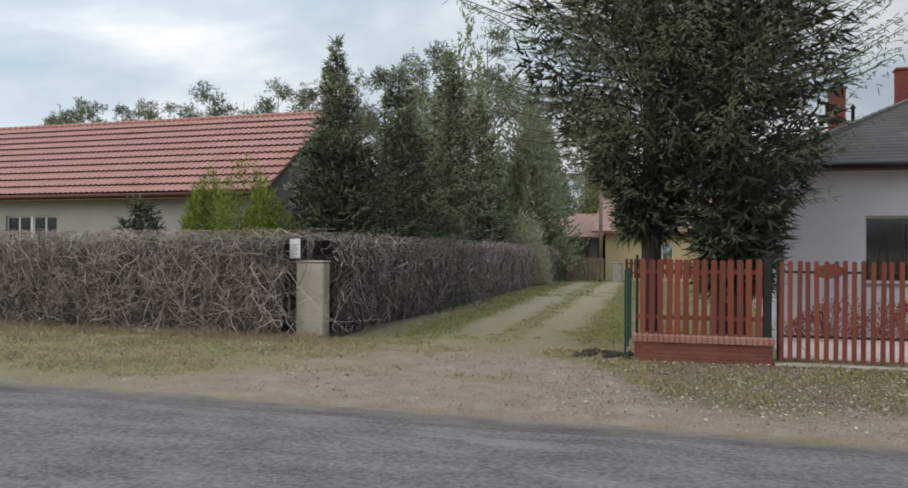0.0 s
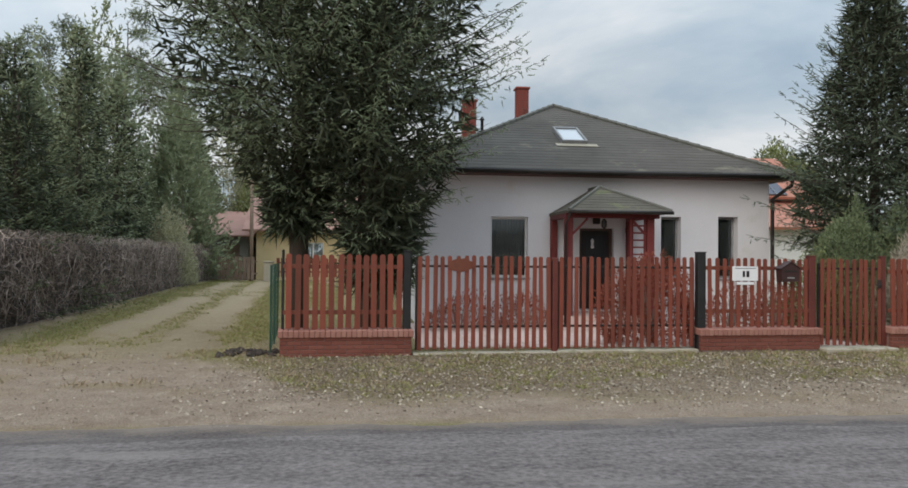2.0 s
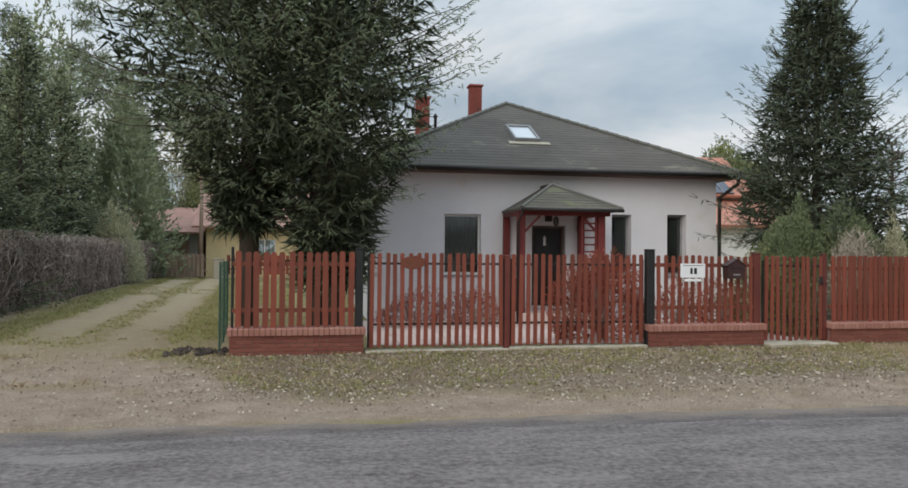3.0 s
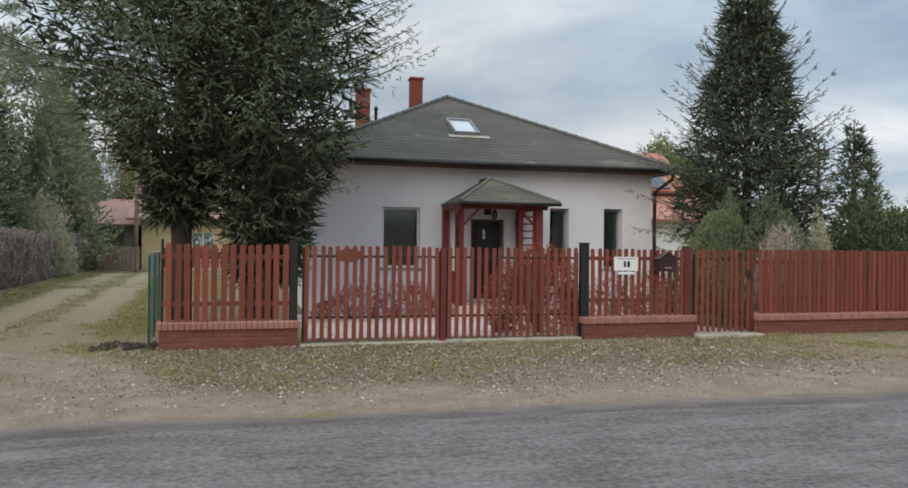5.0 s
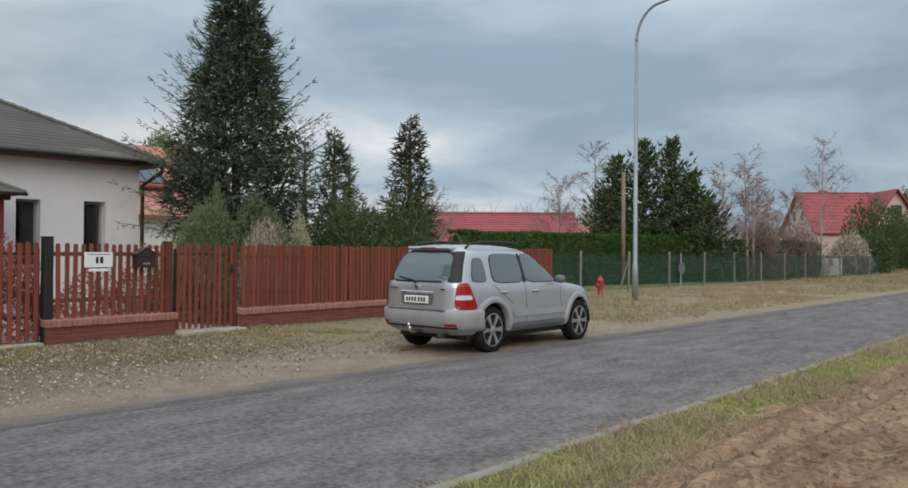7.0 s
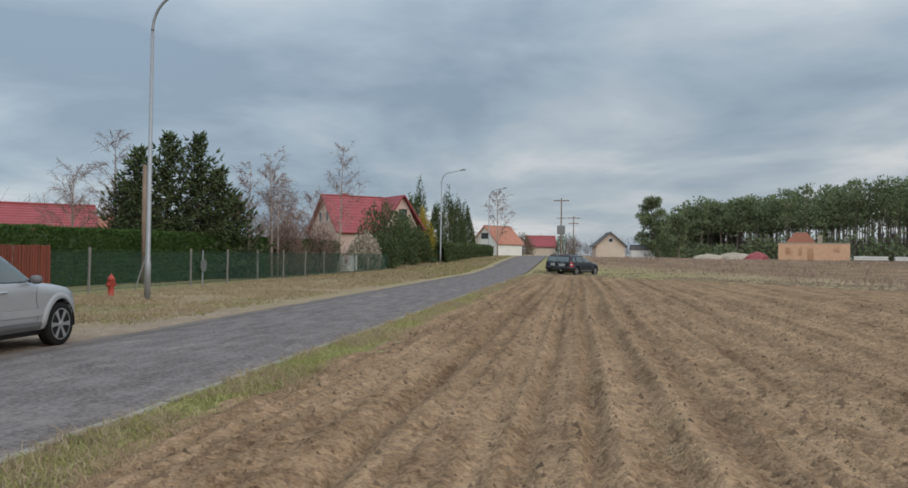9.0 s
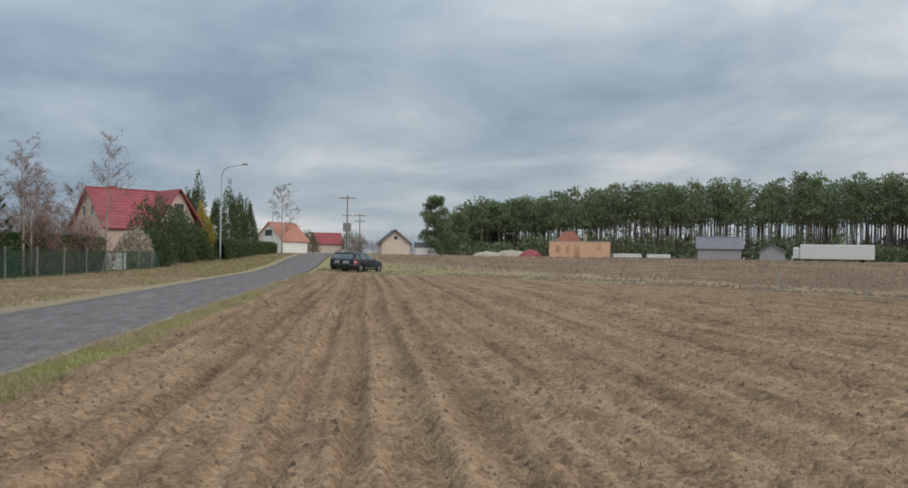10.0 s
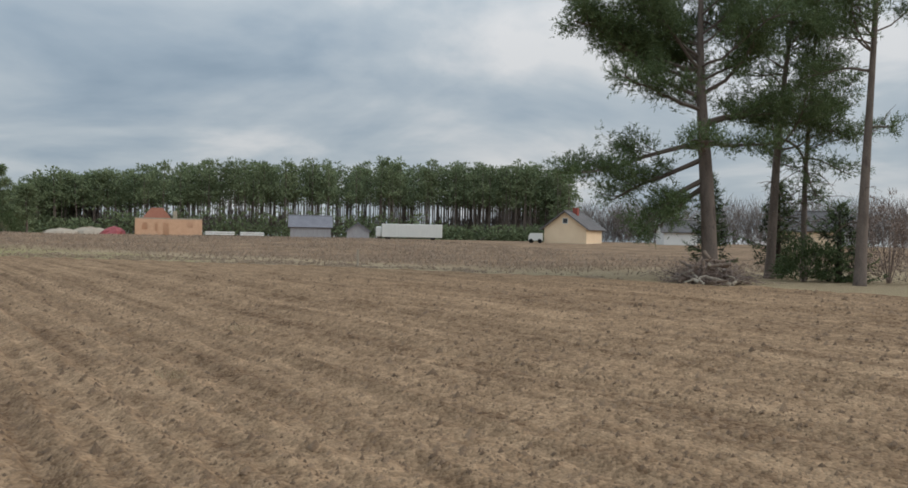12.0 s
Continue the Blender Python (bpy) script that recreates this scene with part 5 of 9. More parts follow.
    pick = rng.random(len(B)) < rust * np.clip((B[:, 2] - z0) / (h - z0) * 2.4, 0.2, 1.6)
    def growth(m):
        return join(spindles(B[m], W[m], L[m] * 1.1, body, rng), needles(B[m], W[m], L[m], count, nl, nw, lean, rng))
    part("crown", growth(~pick), mat, root)
    if rust:
        part("rusty_growth", growth(pick), "spruce_rust", root, "rust-brown dry twigs")
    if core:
        # twigs close to the stem, coloured dark for the crown's inner shade
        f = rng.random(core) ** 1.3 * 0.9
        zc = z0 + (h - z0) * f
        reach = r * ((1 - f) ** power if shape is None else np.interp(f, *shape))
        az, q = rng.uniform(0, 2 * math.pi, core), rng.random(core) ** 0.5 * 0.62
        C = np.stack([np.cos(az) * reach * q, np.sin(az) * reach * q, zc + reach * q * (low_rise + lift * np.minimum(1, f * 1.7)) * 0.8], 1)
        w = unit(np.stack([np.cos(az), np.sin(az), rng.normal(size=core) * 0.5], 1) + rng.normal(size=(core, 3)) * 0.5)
        part("inner_growth", needles(C, w, np.full(core, 0.3), 3, 0.34, 0.07, 0.6, rng), "spruce_inner_shade", root, "inner twigs coloured dark for shade inside the crown", kind="stuff")
    g = Geo()
    for P, length in limbs:
        if length > 0.7 and len(P) > 2:
            g.tube([tuple(p) for p in P], [0.004 + limb * length * (1 - i / len(P)) for i in range(len(P))], 3, False)
    if g.v:
        part("branchwork", g, "bark_spruce", root, kind="stuff")
    return root


def bush(x, y, rx, ry, h, seed, label, mat, name="shrub", category="shrub", leaf=0.07, wide=0.035, n=2500, z0=0.05, cone=0.0, lumps=6, stems="twig", group="", upright=0.5, count=3):
    """A shrub: stems and a shell of leafy twigs with an uneven outline. cone: how far it narrows to the top."""
    rng = np.random.default_rng(seed)
    root = thing(name, x, y, ground_z(x, y), label, category, group=group)
    d = unit(rng.normal(size=(n, 3)))
    d[:, 2] = np.abs(d[:, 2]) * 1.0 - 0.15
    d = unit(d)
    az = np.arctan2(d[:, 1], d[:, 0])
    wob = np.ones(n)
    for k in range(lumps):
        wob += 0.16 * np.cos((az - rng.uniform(0, 6.28)) * rng.integers(1, 5) + d[:, 2] * rng.uniform(2, 6)) * rng.uniform(0.3, 1)
    rad = wob * (0.55 + 0.45 * rng.random(n) ** 0.45)
    hz = np.clip((d[:, 2] + 0.15) / 1.15, 0, 1)
    slim = 1 - cone * hz ** 0.9
    P = np.stack([d[:, 0] * rx * rad * slim, d[:, 1] * ry * rad * slim, z0 + (h - z0) * hz * (0.86 + 0.14 * wob) * (0.35 + 0.65 * rad)], 1)
    P[:, 2] = np.maximum(P[:, 2], 0.03)
    w = unit(d * (1 - upright) + np.array([0, 0, upright]) + rng.normal(size=(n, 3)) * 0.25)
    part("foliage", needles(P, w, np.full(n, leaf * 2.2), count, leaf, wide * 1.15, 0.6, rng), mat, root)
    g = Geo()
    for k in range(9):
        a = rng.uniform(0, 6.28)
        q = rng.uniform(0.15, 0.6)
        g.tube([(0.05 * math.cos(a), 0.05 * math.sin(a), -0.05), (rx * q * 0.5 * math.cos(a), ry * q * 0.5 * math.sin(a), h * 0.4), (rx * q * (1 - 0.6 * cone) * math.cos(a), ry * q * (1 - 0.6 * cone) * math.sin(a), h * 0.8)], [0.03, 0.02, 0.008], 4)
    part("stemwork", g, stems, root, kind="stuff")
    return root


def bare_tree(x, y, h, spread, seed, label, bark="bark_birch", twig="twig_red", name="birch_tree", trunk=0.1, z_fork=0.25, limbs=26, twigs=26, group="", thin=0.012, weep=0.2):
    rng = np.random.default_rng(seed)
    root = thing(name, x, y, ground_z(x, y), label, "tree", group=group)
    sway = rng.uniform(-0.3, 0.3, 2)
    top = np.array([sway[0], sway[1], h])
    g = Geo().tube([(0, 0, -0.1), (sway[0] * 0.2, sway[1] * 0.2, h * 0.35), (sway[0] * 0.6, sway[1] * 0.6, h * 0.7), tuple(top)], [trunk, trunk * 0.75, trunk * 0.4, 0.01], 8)
    part("trunk", g, bark, root, smooth=True)
    gl, paths, widths = Geo(), [], []
    for k in range(limbs):
        f = rng.uniform(z_fork, 0.97)
        az = rng.uniform(0, 6.28)
        length = spread * (1.15 - 0.75 * f) * rng.uniform(0.6, 1.15)
        b = np.array([sway[0] * f, sway[1] * f, h * f])
        up = rng.uniform(0.7, 1.5)
        o = np.array([math.cos(az), math.sin(az), up])
        mid, end = b + o * length * 0.5, b + o * length * np.array([1, 1, 0.85])
        gl.tube([tuple(b), tuple(mid), tuple(end)], [trunk * 0.32 * (1.1 - f), trunk * 0.2 * (1.1 - f), 0.006], 4, False)
        for j in range(twigs):
            s = rng.uniform(0.25, 1)
            p = b + (mid - b) * s * 2 if s < 0.5 else mid + (end - mid) * (s - 0.5) * 2
            w = unit(o / np.linalg.norm(o) * 0.7 + rng.normal(size=3) * 0.6 + np.array([0, 0, 0.25]))
            tl = length * rng.uniform(0.25, 0.6)
            q = np.linspace(0, 1, 5)[:, None]
            path = p + w * tl * q + np.array([0, 0, -weep]) * tl * q ** 2 + rng.normal(size=(5, 3)) * 0.02 * q
            paths.append(path)
            widths.append(thin * rng.uniform(0.7, 1.3))
            for _ in range(2):
                i = rng.integers(1, 4)
                w2 = unit(w + rng.normal(size=3) * 0.6)
                paths.append(path[i] + w2 * tl * 0.5 * q + np.array([0, 0, -weep * 1.4]) * tl * 0.5 * q ** 2)
                widths.append(thin * 0.75)
    part("branchwork", gl, bark, root, kind="stuff")
    part("twig_mass", ribbons(np.array(paths), np.array(widths), rng, True), twig, root, kind="stuff")
    return root


def pine(x, y, h, seed, label, trunk=0.3, crown_z=0.45, reach=4.0, limbs=16, lean=(0.0, 0.0), low_limbs=(), nl=0.16, nw=0.035, tufts=52, mat="pine", size=0.34, group="", count=6, sway=0.12, dead=0):
    """A Scots pine: tall bare stem, crooked forking limbs, needles in tufts at the ends of the twigs."""
    rng = np.random.default_rng(seed)
    root = thing("pine_tree", x, y, ground_z(x, y), label, "tree", group=group)

    def stem(f):
        return np.array([lean[0] * f, lean[1] * f, h * f]) + sway * np.array([math.sin(5 * f + seed) - math.sin(seed), math.cos(4 * f + seed) - math.cos(seed), 0])
    fs = np.linspace(0, 1, 15)
    part("trunk", Geo().tube([(0, 0, -0.15), (0, 0, 0.12)] + [tuple(stem(f)) for f in fs[1:]], [trunk * 1.35, trunk * 1.12] + [trunk * (1 - 0.85 * f) * (1 + 0.05 * math.sin(9 * f + seed)) for f in fs[1:]], 12), "bark_pine", root, smooth=True)
    gl, C, CW, CS = Geo(), [], [], []

    def curve(p, d, length, bow, wild, r0, r1, n=5):
        pts = [p]
        for k in range(1, n + 1):
            d = unit(d + rng.normal(size=3) * wild + np.array([0, 0, bow / n]))
            pts.append(pts[-1] + d * length / n)
        gl.tube([tuple(q) for q in pts], list(np.linspace(r0, r1, n + 1)), 5 if r0 > 0.05 else 3, False)
        return pts
    todo = [(rng.uniform(crown_z, 1.0), rng.uniform(0, 6.28), None, None) for _ in range(limbs)] + list(low_limbs)
    for f, az, length, drop in todo:
        fixed = length is not None
        if not fixed:
            length = reach * (1.12 - 0.72 * (f - crown_z) / (1 - crown_z)) * rng.uniform(0.55, 1.1)
            drop = rng.uniform(-0.5, 0.0)
        b = stem(f)
        thick = trunk * (1.12 - 0.85 * f) * (0.42 if fixed else 0.34)
        d = unit(np.array([math.cos(az), math.sin(az), 0.22 - drop * 0.8]))
        main = curve(b, d, length, -drop * 0.7 + (0.15 if not fixed else -0.05), 0.16, thick, thick * 0.3, 7)
        twigs = max(5, int(length * 2.6))
        for j in range(twigs):
            s = (0.28 + 0.72 * (j + rng.random()) / twigs) * 7
            k = min(6, int(s))
            p = main[k] + (main[k + 1] - main[k]) * (s - k)
            t = unit(main[k + 1] - main[k])
            w = unit(t * 0.7 + unit(np.cross(t, np.array([0, 0, 1.0]))) * (1 if j % 2 else -1) * rng.uniform(0.4, 1.1) + np.array([0, 0, rng.uniform(-0.2, 0.45)]))
            tl = length * rng.uniform(0.16, 0.34) * (1.15 - 0.5 * s / 7) + 0.25
            tw = curve(p, w, tl, 0.25, 0.2, max(0.014, thick * 0.28), 0.008, 4)
            for q in range(max(2, int(tufts * tl / 8)) + 1):
                u = rng.uniform(0.3, 1.0) * 4
                i = min(3, int(u))
                C.append(tw[i] + (tw[i + 1] - tw[i]) * (u - i) + rng.normal(size=3) * np.array([0.5, 0.5, 0.28]) * size)
                CW.append(unit(w * 0.5 + np.array([0, 0, 0.55]) + rng.normal(size=3) * 0.35))
    for k in range(dead):
        f = rng.uniform(0.12, crown_z)
        az = rng.uniform(0, 6.28)
        p = curve(stem(f), np.array([math.cos(az), math.sin(az), 0.1]), rng.uniform(0.6, 2.4), -0.5, 0.22, 0.03, 0.008, 5)
        for j in range(4):
            curve(p[1 + j], unit(rng.normal(size=3)), rng.uniform(0.3, 0.9), -0.4, 0.3, 0.012, 0.005, 3)
    C, CW = np.array(C), np.array(CW)
    # every cluster: a handful of shoots fanning up and outwards, each set with needles
    m = 5
    d = unit(CW[:, None] * 0.9 + rng.normal(size=(len(C), m, 3)) * 0.75)
    base = (C[:, None] + d * size * 0.25 * rng.random((len(C), m, 1))).reshape(-1, 3)
    part("branchwork", gl, "bark_pine", root, kind="stuff")
    part("crown", needles(base, d.reshape(-1, 3), np.full(len(base), size * 0.8), count, nl, nw, 0.75, rng), mat, root)
    return root


def vine_hedge(name, p0, p1, h, thick, seed, label, n, core=True, tall=0.1, flat=False):
    """A fence wholly overgrown with bare climbing stems, between two points of the plan."""
    rng = np.random.default_rng(seed)
    ax, ay = p0
    dx, dy = p1[0] - ax, p1[1] - ay
    length = math.hypot(dx, dy)
    root = thing(name, ax, ay, 0, label, "hedge", rz=math.degrees(math.atan2(dy, dx)))
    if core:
        # two bumpy backing sheets, their dark colour standing for shade between the stems
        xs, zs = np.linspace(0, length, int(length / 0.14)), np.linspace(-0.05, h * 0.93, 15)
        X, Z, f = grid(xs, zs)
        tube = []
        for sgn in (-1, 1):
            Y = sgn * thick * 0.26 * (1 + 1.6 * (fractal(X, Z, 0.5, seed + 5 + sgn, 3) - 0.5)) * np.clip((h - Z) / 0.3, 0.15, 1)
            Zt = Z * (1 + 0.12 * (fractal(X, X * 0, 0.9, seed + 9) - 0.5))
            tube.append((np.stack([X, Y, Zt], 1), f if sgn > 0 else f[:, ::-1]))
        part("inner_growth", join(*tube), "vine_shade_and_clods", root)
    k = 5
    q = np.linspace(0, 1, k)[None, :, None]
    side = np.where(rng.random(n) < 0.62, -1.0, 1.0) if core else rng.uniform(-1, 1, n)
    start = np.stack([rng.uniform(-0.15, length + 0.15, n), side * thick * rng.uniform(0.3, 0.62, n), h * rng.random(n) ** 0.8 * 1.0], 1)
    hang = rng.random(n) < 0.6
    way = rng.normal(size=(n, 3)) * np.array([0.6, 0.3, 0.55])
    way[:, 2] += np.where(hang, -0.8, 0.4)
    way = unit(way)
    ln = rng.uniform(0.18, 0.75, n)
    curl = rng.normal(size=(n, 3)) * np.array([0.95, 0.4, 0.8])
    paths = start[:, None] + way[:, None] * (ln[:, None, None] * q) + curl[:, None] * (ln[:, None, None] * q ** 2) + rng.normal(size=(n, k, 3)) * 0.036
    paths[..., 2] = np.where(paths[..., 2] > h + tall, h + tall - (paths[..., 2] - h - tall) * 0.4, paths[..., 2])
    paths[..., 2] = np.maximum(paths[..., 2], 0.02 + 0.04 * rng.random((n, k)))
    paths[..., 1] = np.clip(paths[..., 1], -thick * 0.75, thick * 0.75)
    part("vine_tangle", ribbons(paths, 0.007 + 0.02 * rng.random(n) ** 2.5, rng, flat), "vine", root, kind="stuff")
    return root


def grass_patch(name, label, xs, ys, n, seed, h, mat, keep=None, lean=0.5, width=0.014, tuft=5):
    """Tufts of blades over a stretch of the plan."""
    rng = np.random.default_rng(seed)
    x, y = rng.uniform(*xs, n), rng.uniform(*ys, n)
    if keep is not None:
        m = rng.random(n) < keep(x, y)
        x, y = x[m], y[m]
    z = on_ground(x, y) - 0.01
    B = np.repeat(np.stack([x, y, z], 1), tuft, 0) + rng.normal(size=(len(x) * tuft, 3)) * np.array([0.04, 0.04, 0])
    m = len(B)
    hh = np.repeat(h * rng.uniform(0.4, 1.3, len(x)), tuft) * rng.uniform(0.6, 1.2, m)
    w = unit(np.stack([rng.normal(size=m) * lean, rng.normal(size=m) * lean, np.ones(m)], 1))
    side = unit(np.cross(w, rng.normal(size=(m, 3)))) * width / 2
    mid = B + w * (hh * 0.6)[:, None]
    tip = B + w * hh[:, None] + np.stack([rng.normal(size=m), rng.normal(size=m), -0.3 * np.ones(m)], 1) * (hh * 0.35)[:, None]
    v = np.stack([B - side, B + side, mid + side * 0.7, mid - side * 0.7, tip], 1).reshape(-1, 3)
    i = np.arange(m)[:, None] * 5
    f = np.concatenate([i + np.array([[0, 1, 2]]), i + np.array([[0, 2, 3]]), i + np.array([[3, 2, 4]])], 0)
    ob = new(name, mesh_of(name, (v, f), mat))
    return tagged(ob, label, "grass", kind="stuff")


def litter(name, label, xs, ys, n, seed, size, mat, keep, category="leaves"):
    """Flat curled scraps lying on the ground."""
    rng = np.random.default_rng(seed)
    x, y = rng.uniform(*xs, n), rng.uniform(*ys, n)
    m = rng.random(n) < keep(x, y)
    x, y = x[m], y[m]
    n = len(x)
    c = np.stack([x, y, on_ground(x, y) + 0.012], 1)
    a = rng.uniform(0, 6.28, n)
    s = size * rng.uniform(0.5, 1.4, n)
    u = np.stack([np.cos(a), np.sin(a), rng.normal(size=n) * 0.25], 1) * s[:, None]
    w = np.stack([-np.sin(a), np.cos(a), rng.normal(size=n) * 0.3], 1) * (s * 0.6)[:, None]
    lift = np.stack([np.zeros(n), np.zeros(n), s * 0.35], 1)
    v = np.stack([c - u, c - w + lift * 0.6, c + u + lift * 0.3, c + w + lift], 1).reshape(-1, 3)
    i = np.arange(n)[:, None] * 4
    f = np.concatenate([i + np.array([[0, 1, 2]]), i + np.array([[0, 2, 3]])], 0)
    return tagged(new(name, mesh_of(name, (v, f), mat)), label, category, kind="stuff")

# ---------------------------------------------------------------- fence, gate and plinth
FX, FY, FROT = -0.65, 13.22, 2.35
FENCE = pose(FX, FY, 0, 0, 0, FROT)


def picket_mesh(w, h, t=0.022):
    """A picket with a rounded head, front to -y, foot at 0."""
    r = w / 2
    prof = [(-r, 0.0), (r, 0.0), (r, h - r * 0.8)] + [(r * math.cos(a), h - r * 0.8 + r * 0.8 * math.sin(a)) for a in (0.5, 1.05, 1.57, 2.09, 2.64)] + [(-r, h - r * 0.8)]
    return Geo().prism(prof, -t / 2, t / 2, Matrix(((1, 0, 0, 0), (0, 0, 1, 0), (0, 1, 0, 0), (0, 0, 0, 1))))


def fence_thing(name, u, label, category, group="", kind=""):
    ob = thing(name, 0, 0, 0, label, category, group=group, kind=kind)
    ob.matrix_world = FENCE @ pose(u, 0, 0)
    return ob


def pickets(root, u0, u1, z0, z1, step, w, seed, me=None):
    rng = random.Random(seed)
    me = me or mesh_of("picket", picket_mesh(w, z1 - z0), "picket")
    n = max(1, int(round((u1 - u0) / step)))
    for k in range(n + 1):
        piece("picket", me, root, pose(u0 + (u1 - u0) * k / n + rng.uniform(-0.006, 0.006), -0.035 + rng.uniform(-0.003, 0.003), z0 + rng.uniform(-0.012, 0.012), rng.uniform(-0.5, 0.5), rng.uniform(-0.7, 0.7), rng.uniform(-2, 2)))


def brick_plinth(u0, u1, z_top, courses, label, depth=0.3, brick_w=0.25):
    root = fence_thing("brick_plinth", u0, label, "plinth", kind="structure")
    length = u1 - u0
    cap_h, c_h = 0.115, 0.07
    part("core", Geo().box(0.012, -depth / 2 + 0.012, -0.2, length - 0.012, depth / 2 - 0.012, z_top - 0.02), "mortar", root)
    rng = random.Random(int(u0 * 10) + 3)
    n = max(2, int(round(length / brick_w)))
    bw = length / n
    stretcher = mesh_of("brick", Geo().box(-bw / 2 + 0.005, -0.05, 0.004, bw / 2 - 0.005, 0.05, c_h - 0.004, 0.005), "brick")
    half = mesh_of("brick", Geo().box(-bw / 4 + 0.005, -0.05, 0.004, bw / 4 - 0.005, 0.05, c_h - 0.004, 0.005), "brick")
    for r in range(courses):
        z = z_top - cap_h - (r + 1) * c_h
        off = 0.5 * (r % 2)
        for k in range(n + (r % 2)):
            if r % 2 and k in (0, n):
                at, me = (bw / 4 if k == 0 else length - bw / 4), half
            else:
                at, me = (k + 0.5 - off) * bw, stretcher
            piece("brick", me, root, pose(at, -depth / 2 + 0.05 + rng.uniform(-0.003, 0.003), z, 0, 0, rng.uniform(-0.4, 0.4)))
        for e in (-0.001, length + 0.001):
            piece("brick", half, root, pose(e + (0.05 if e < 1 else -0.05), 0.05, z, 0, 0, 90))
    cw = 0.085
    m = max(2, int(round((length + 0.06) / cw)))
    cw = (length + 0.06) / m
    soldier = mesh_of("cap_brick", Geo().box(-cw / 2 + 0.003, -depth / 2 - 0.035, 0.0, cw / 2 - 0.003, depth / 2 + 0.03, cap_h, 0.008), "cap")
    for k in range(m):
        piece("cap_brick", soldier, root, pose(-0.03 + (k + 0.5) * cw, rng.uniform(-0.003, 0.003), z_top - cap_h, 4 + rng.uniform(-0.7, 0.7), 0, 0))
    return root


def fence_bay(fence, u0, u1, z0, z1, step, w, label, seed, rails=(0.62, 1.5), rail_mat="rail"):
    length = u1 - u0
    panel = part("fence_panel", Geo().box(-0.04, -0.022, rails[0] - 0.035, length + 0.04, 0.02, rails[0] + 0.035, 0.006), rail_mat, fence, label, at=pose(u0, 0, 0))
    part("rail", Geo().box(-0.04, -0.022, rails[1] - 0.035, length + 0.04, 0.02, rails[1] + 0.035, 0.006), rail_mat, panel)
    pickets(panel, 0.06, length - 0.06, z0, z1, step, w, seed)
    return panel


def gate_wing(u0, u1, label, seed, name="gate_wing"):
    root = fence_thing(name, u0, label, "gate", group="gate wings")
    length = u1 - u0
    for z in (0.47, 1.5):
        part("rail", Geo().box(0.0, -0.02, z - 0.02, length, 0.015, z + 0.02, 0.004), "steel_dark", root)
    part("stile", Geo().box(0.0, -0.02, 0.08, 0.04, 0.02, 1.6, 0.004), "steel_dark", root)
    part("stile", Geo().box(length - 0.04, -0.02, 0.08, length, 0.02, 1.6, 0.004), "steel_dark", root)
    pickets(root, 0.06, length - 0.06, 0.085, 1.68, 0.137, 0.07, seed)
    return root


def post(u, z1, w, mat, label, cap=True, dy=0.03):
    root = fence_thing("fence_post", u, label, "post", group="fence posts")
    part("shaft", Geo().box(-w / 2, dy - w / 2, -0.2, w / 2, dy + w / 2, z1, 0.012), mat, root)
    if cap:
        part("post_cap", Geo().box(-w / 2 - 0.008, dy - w / 2 - 0.008, z1, w / 2 + 0.008, dy + w / 2 + 0.008, z1 + 0.02, 0.008), mat, root)
    return root


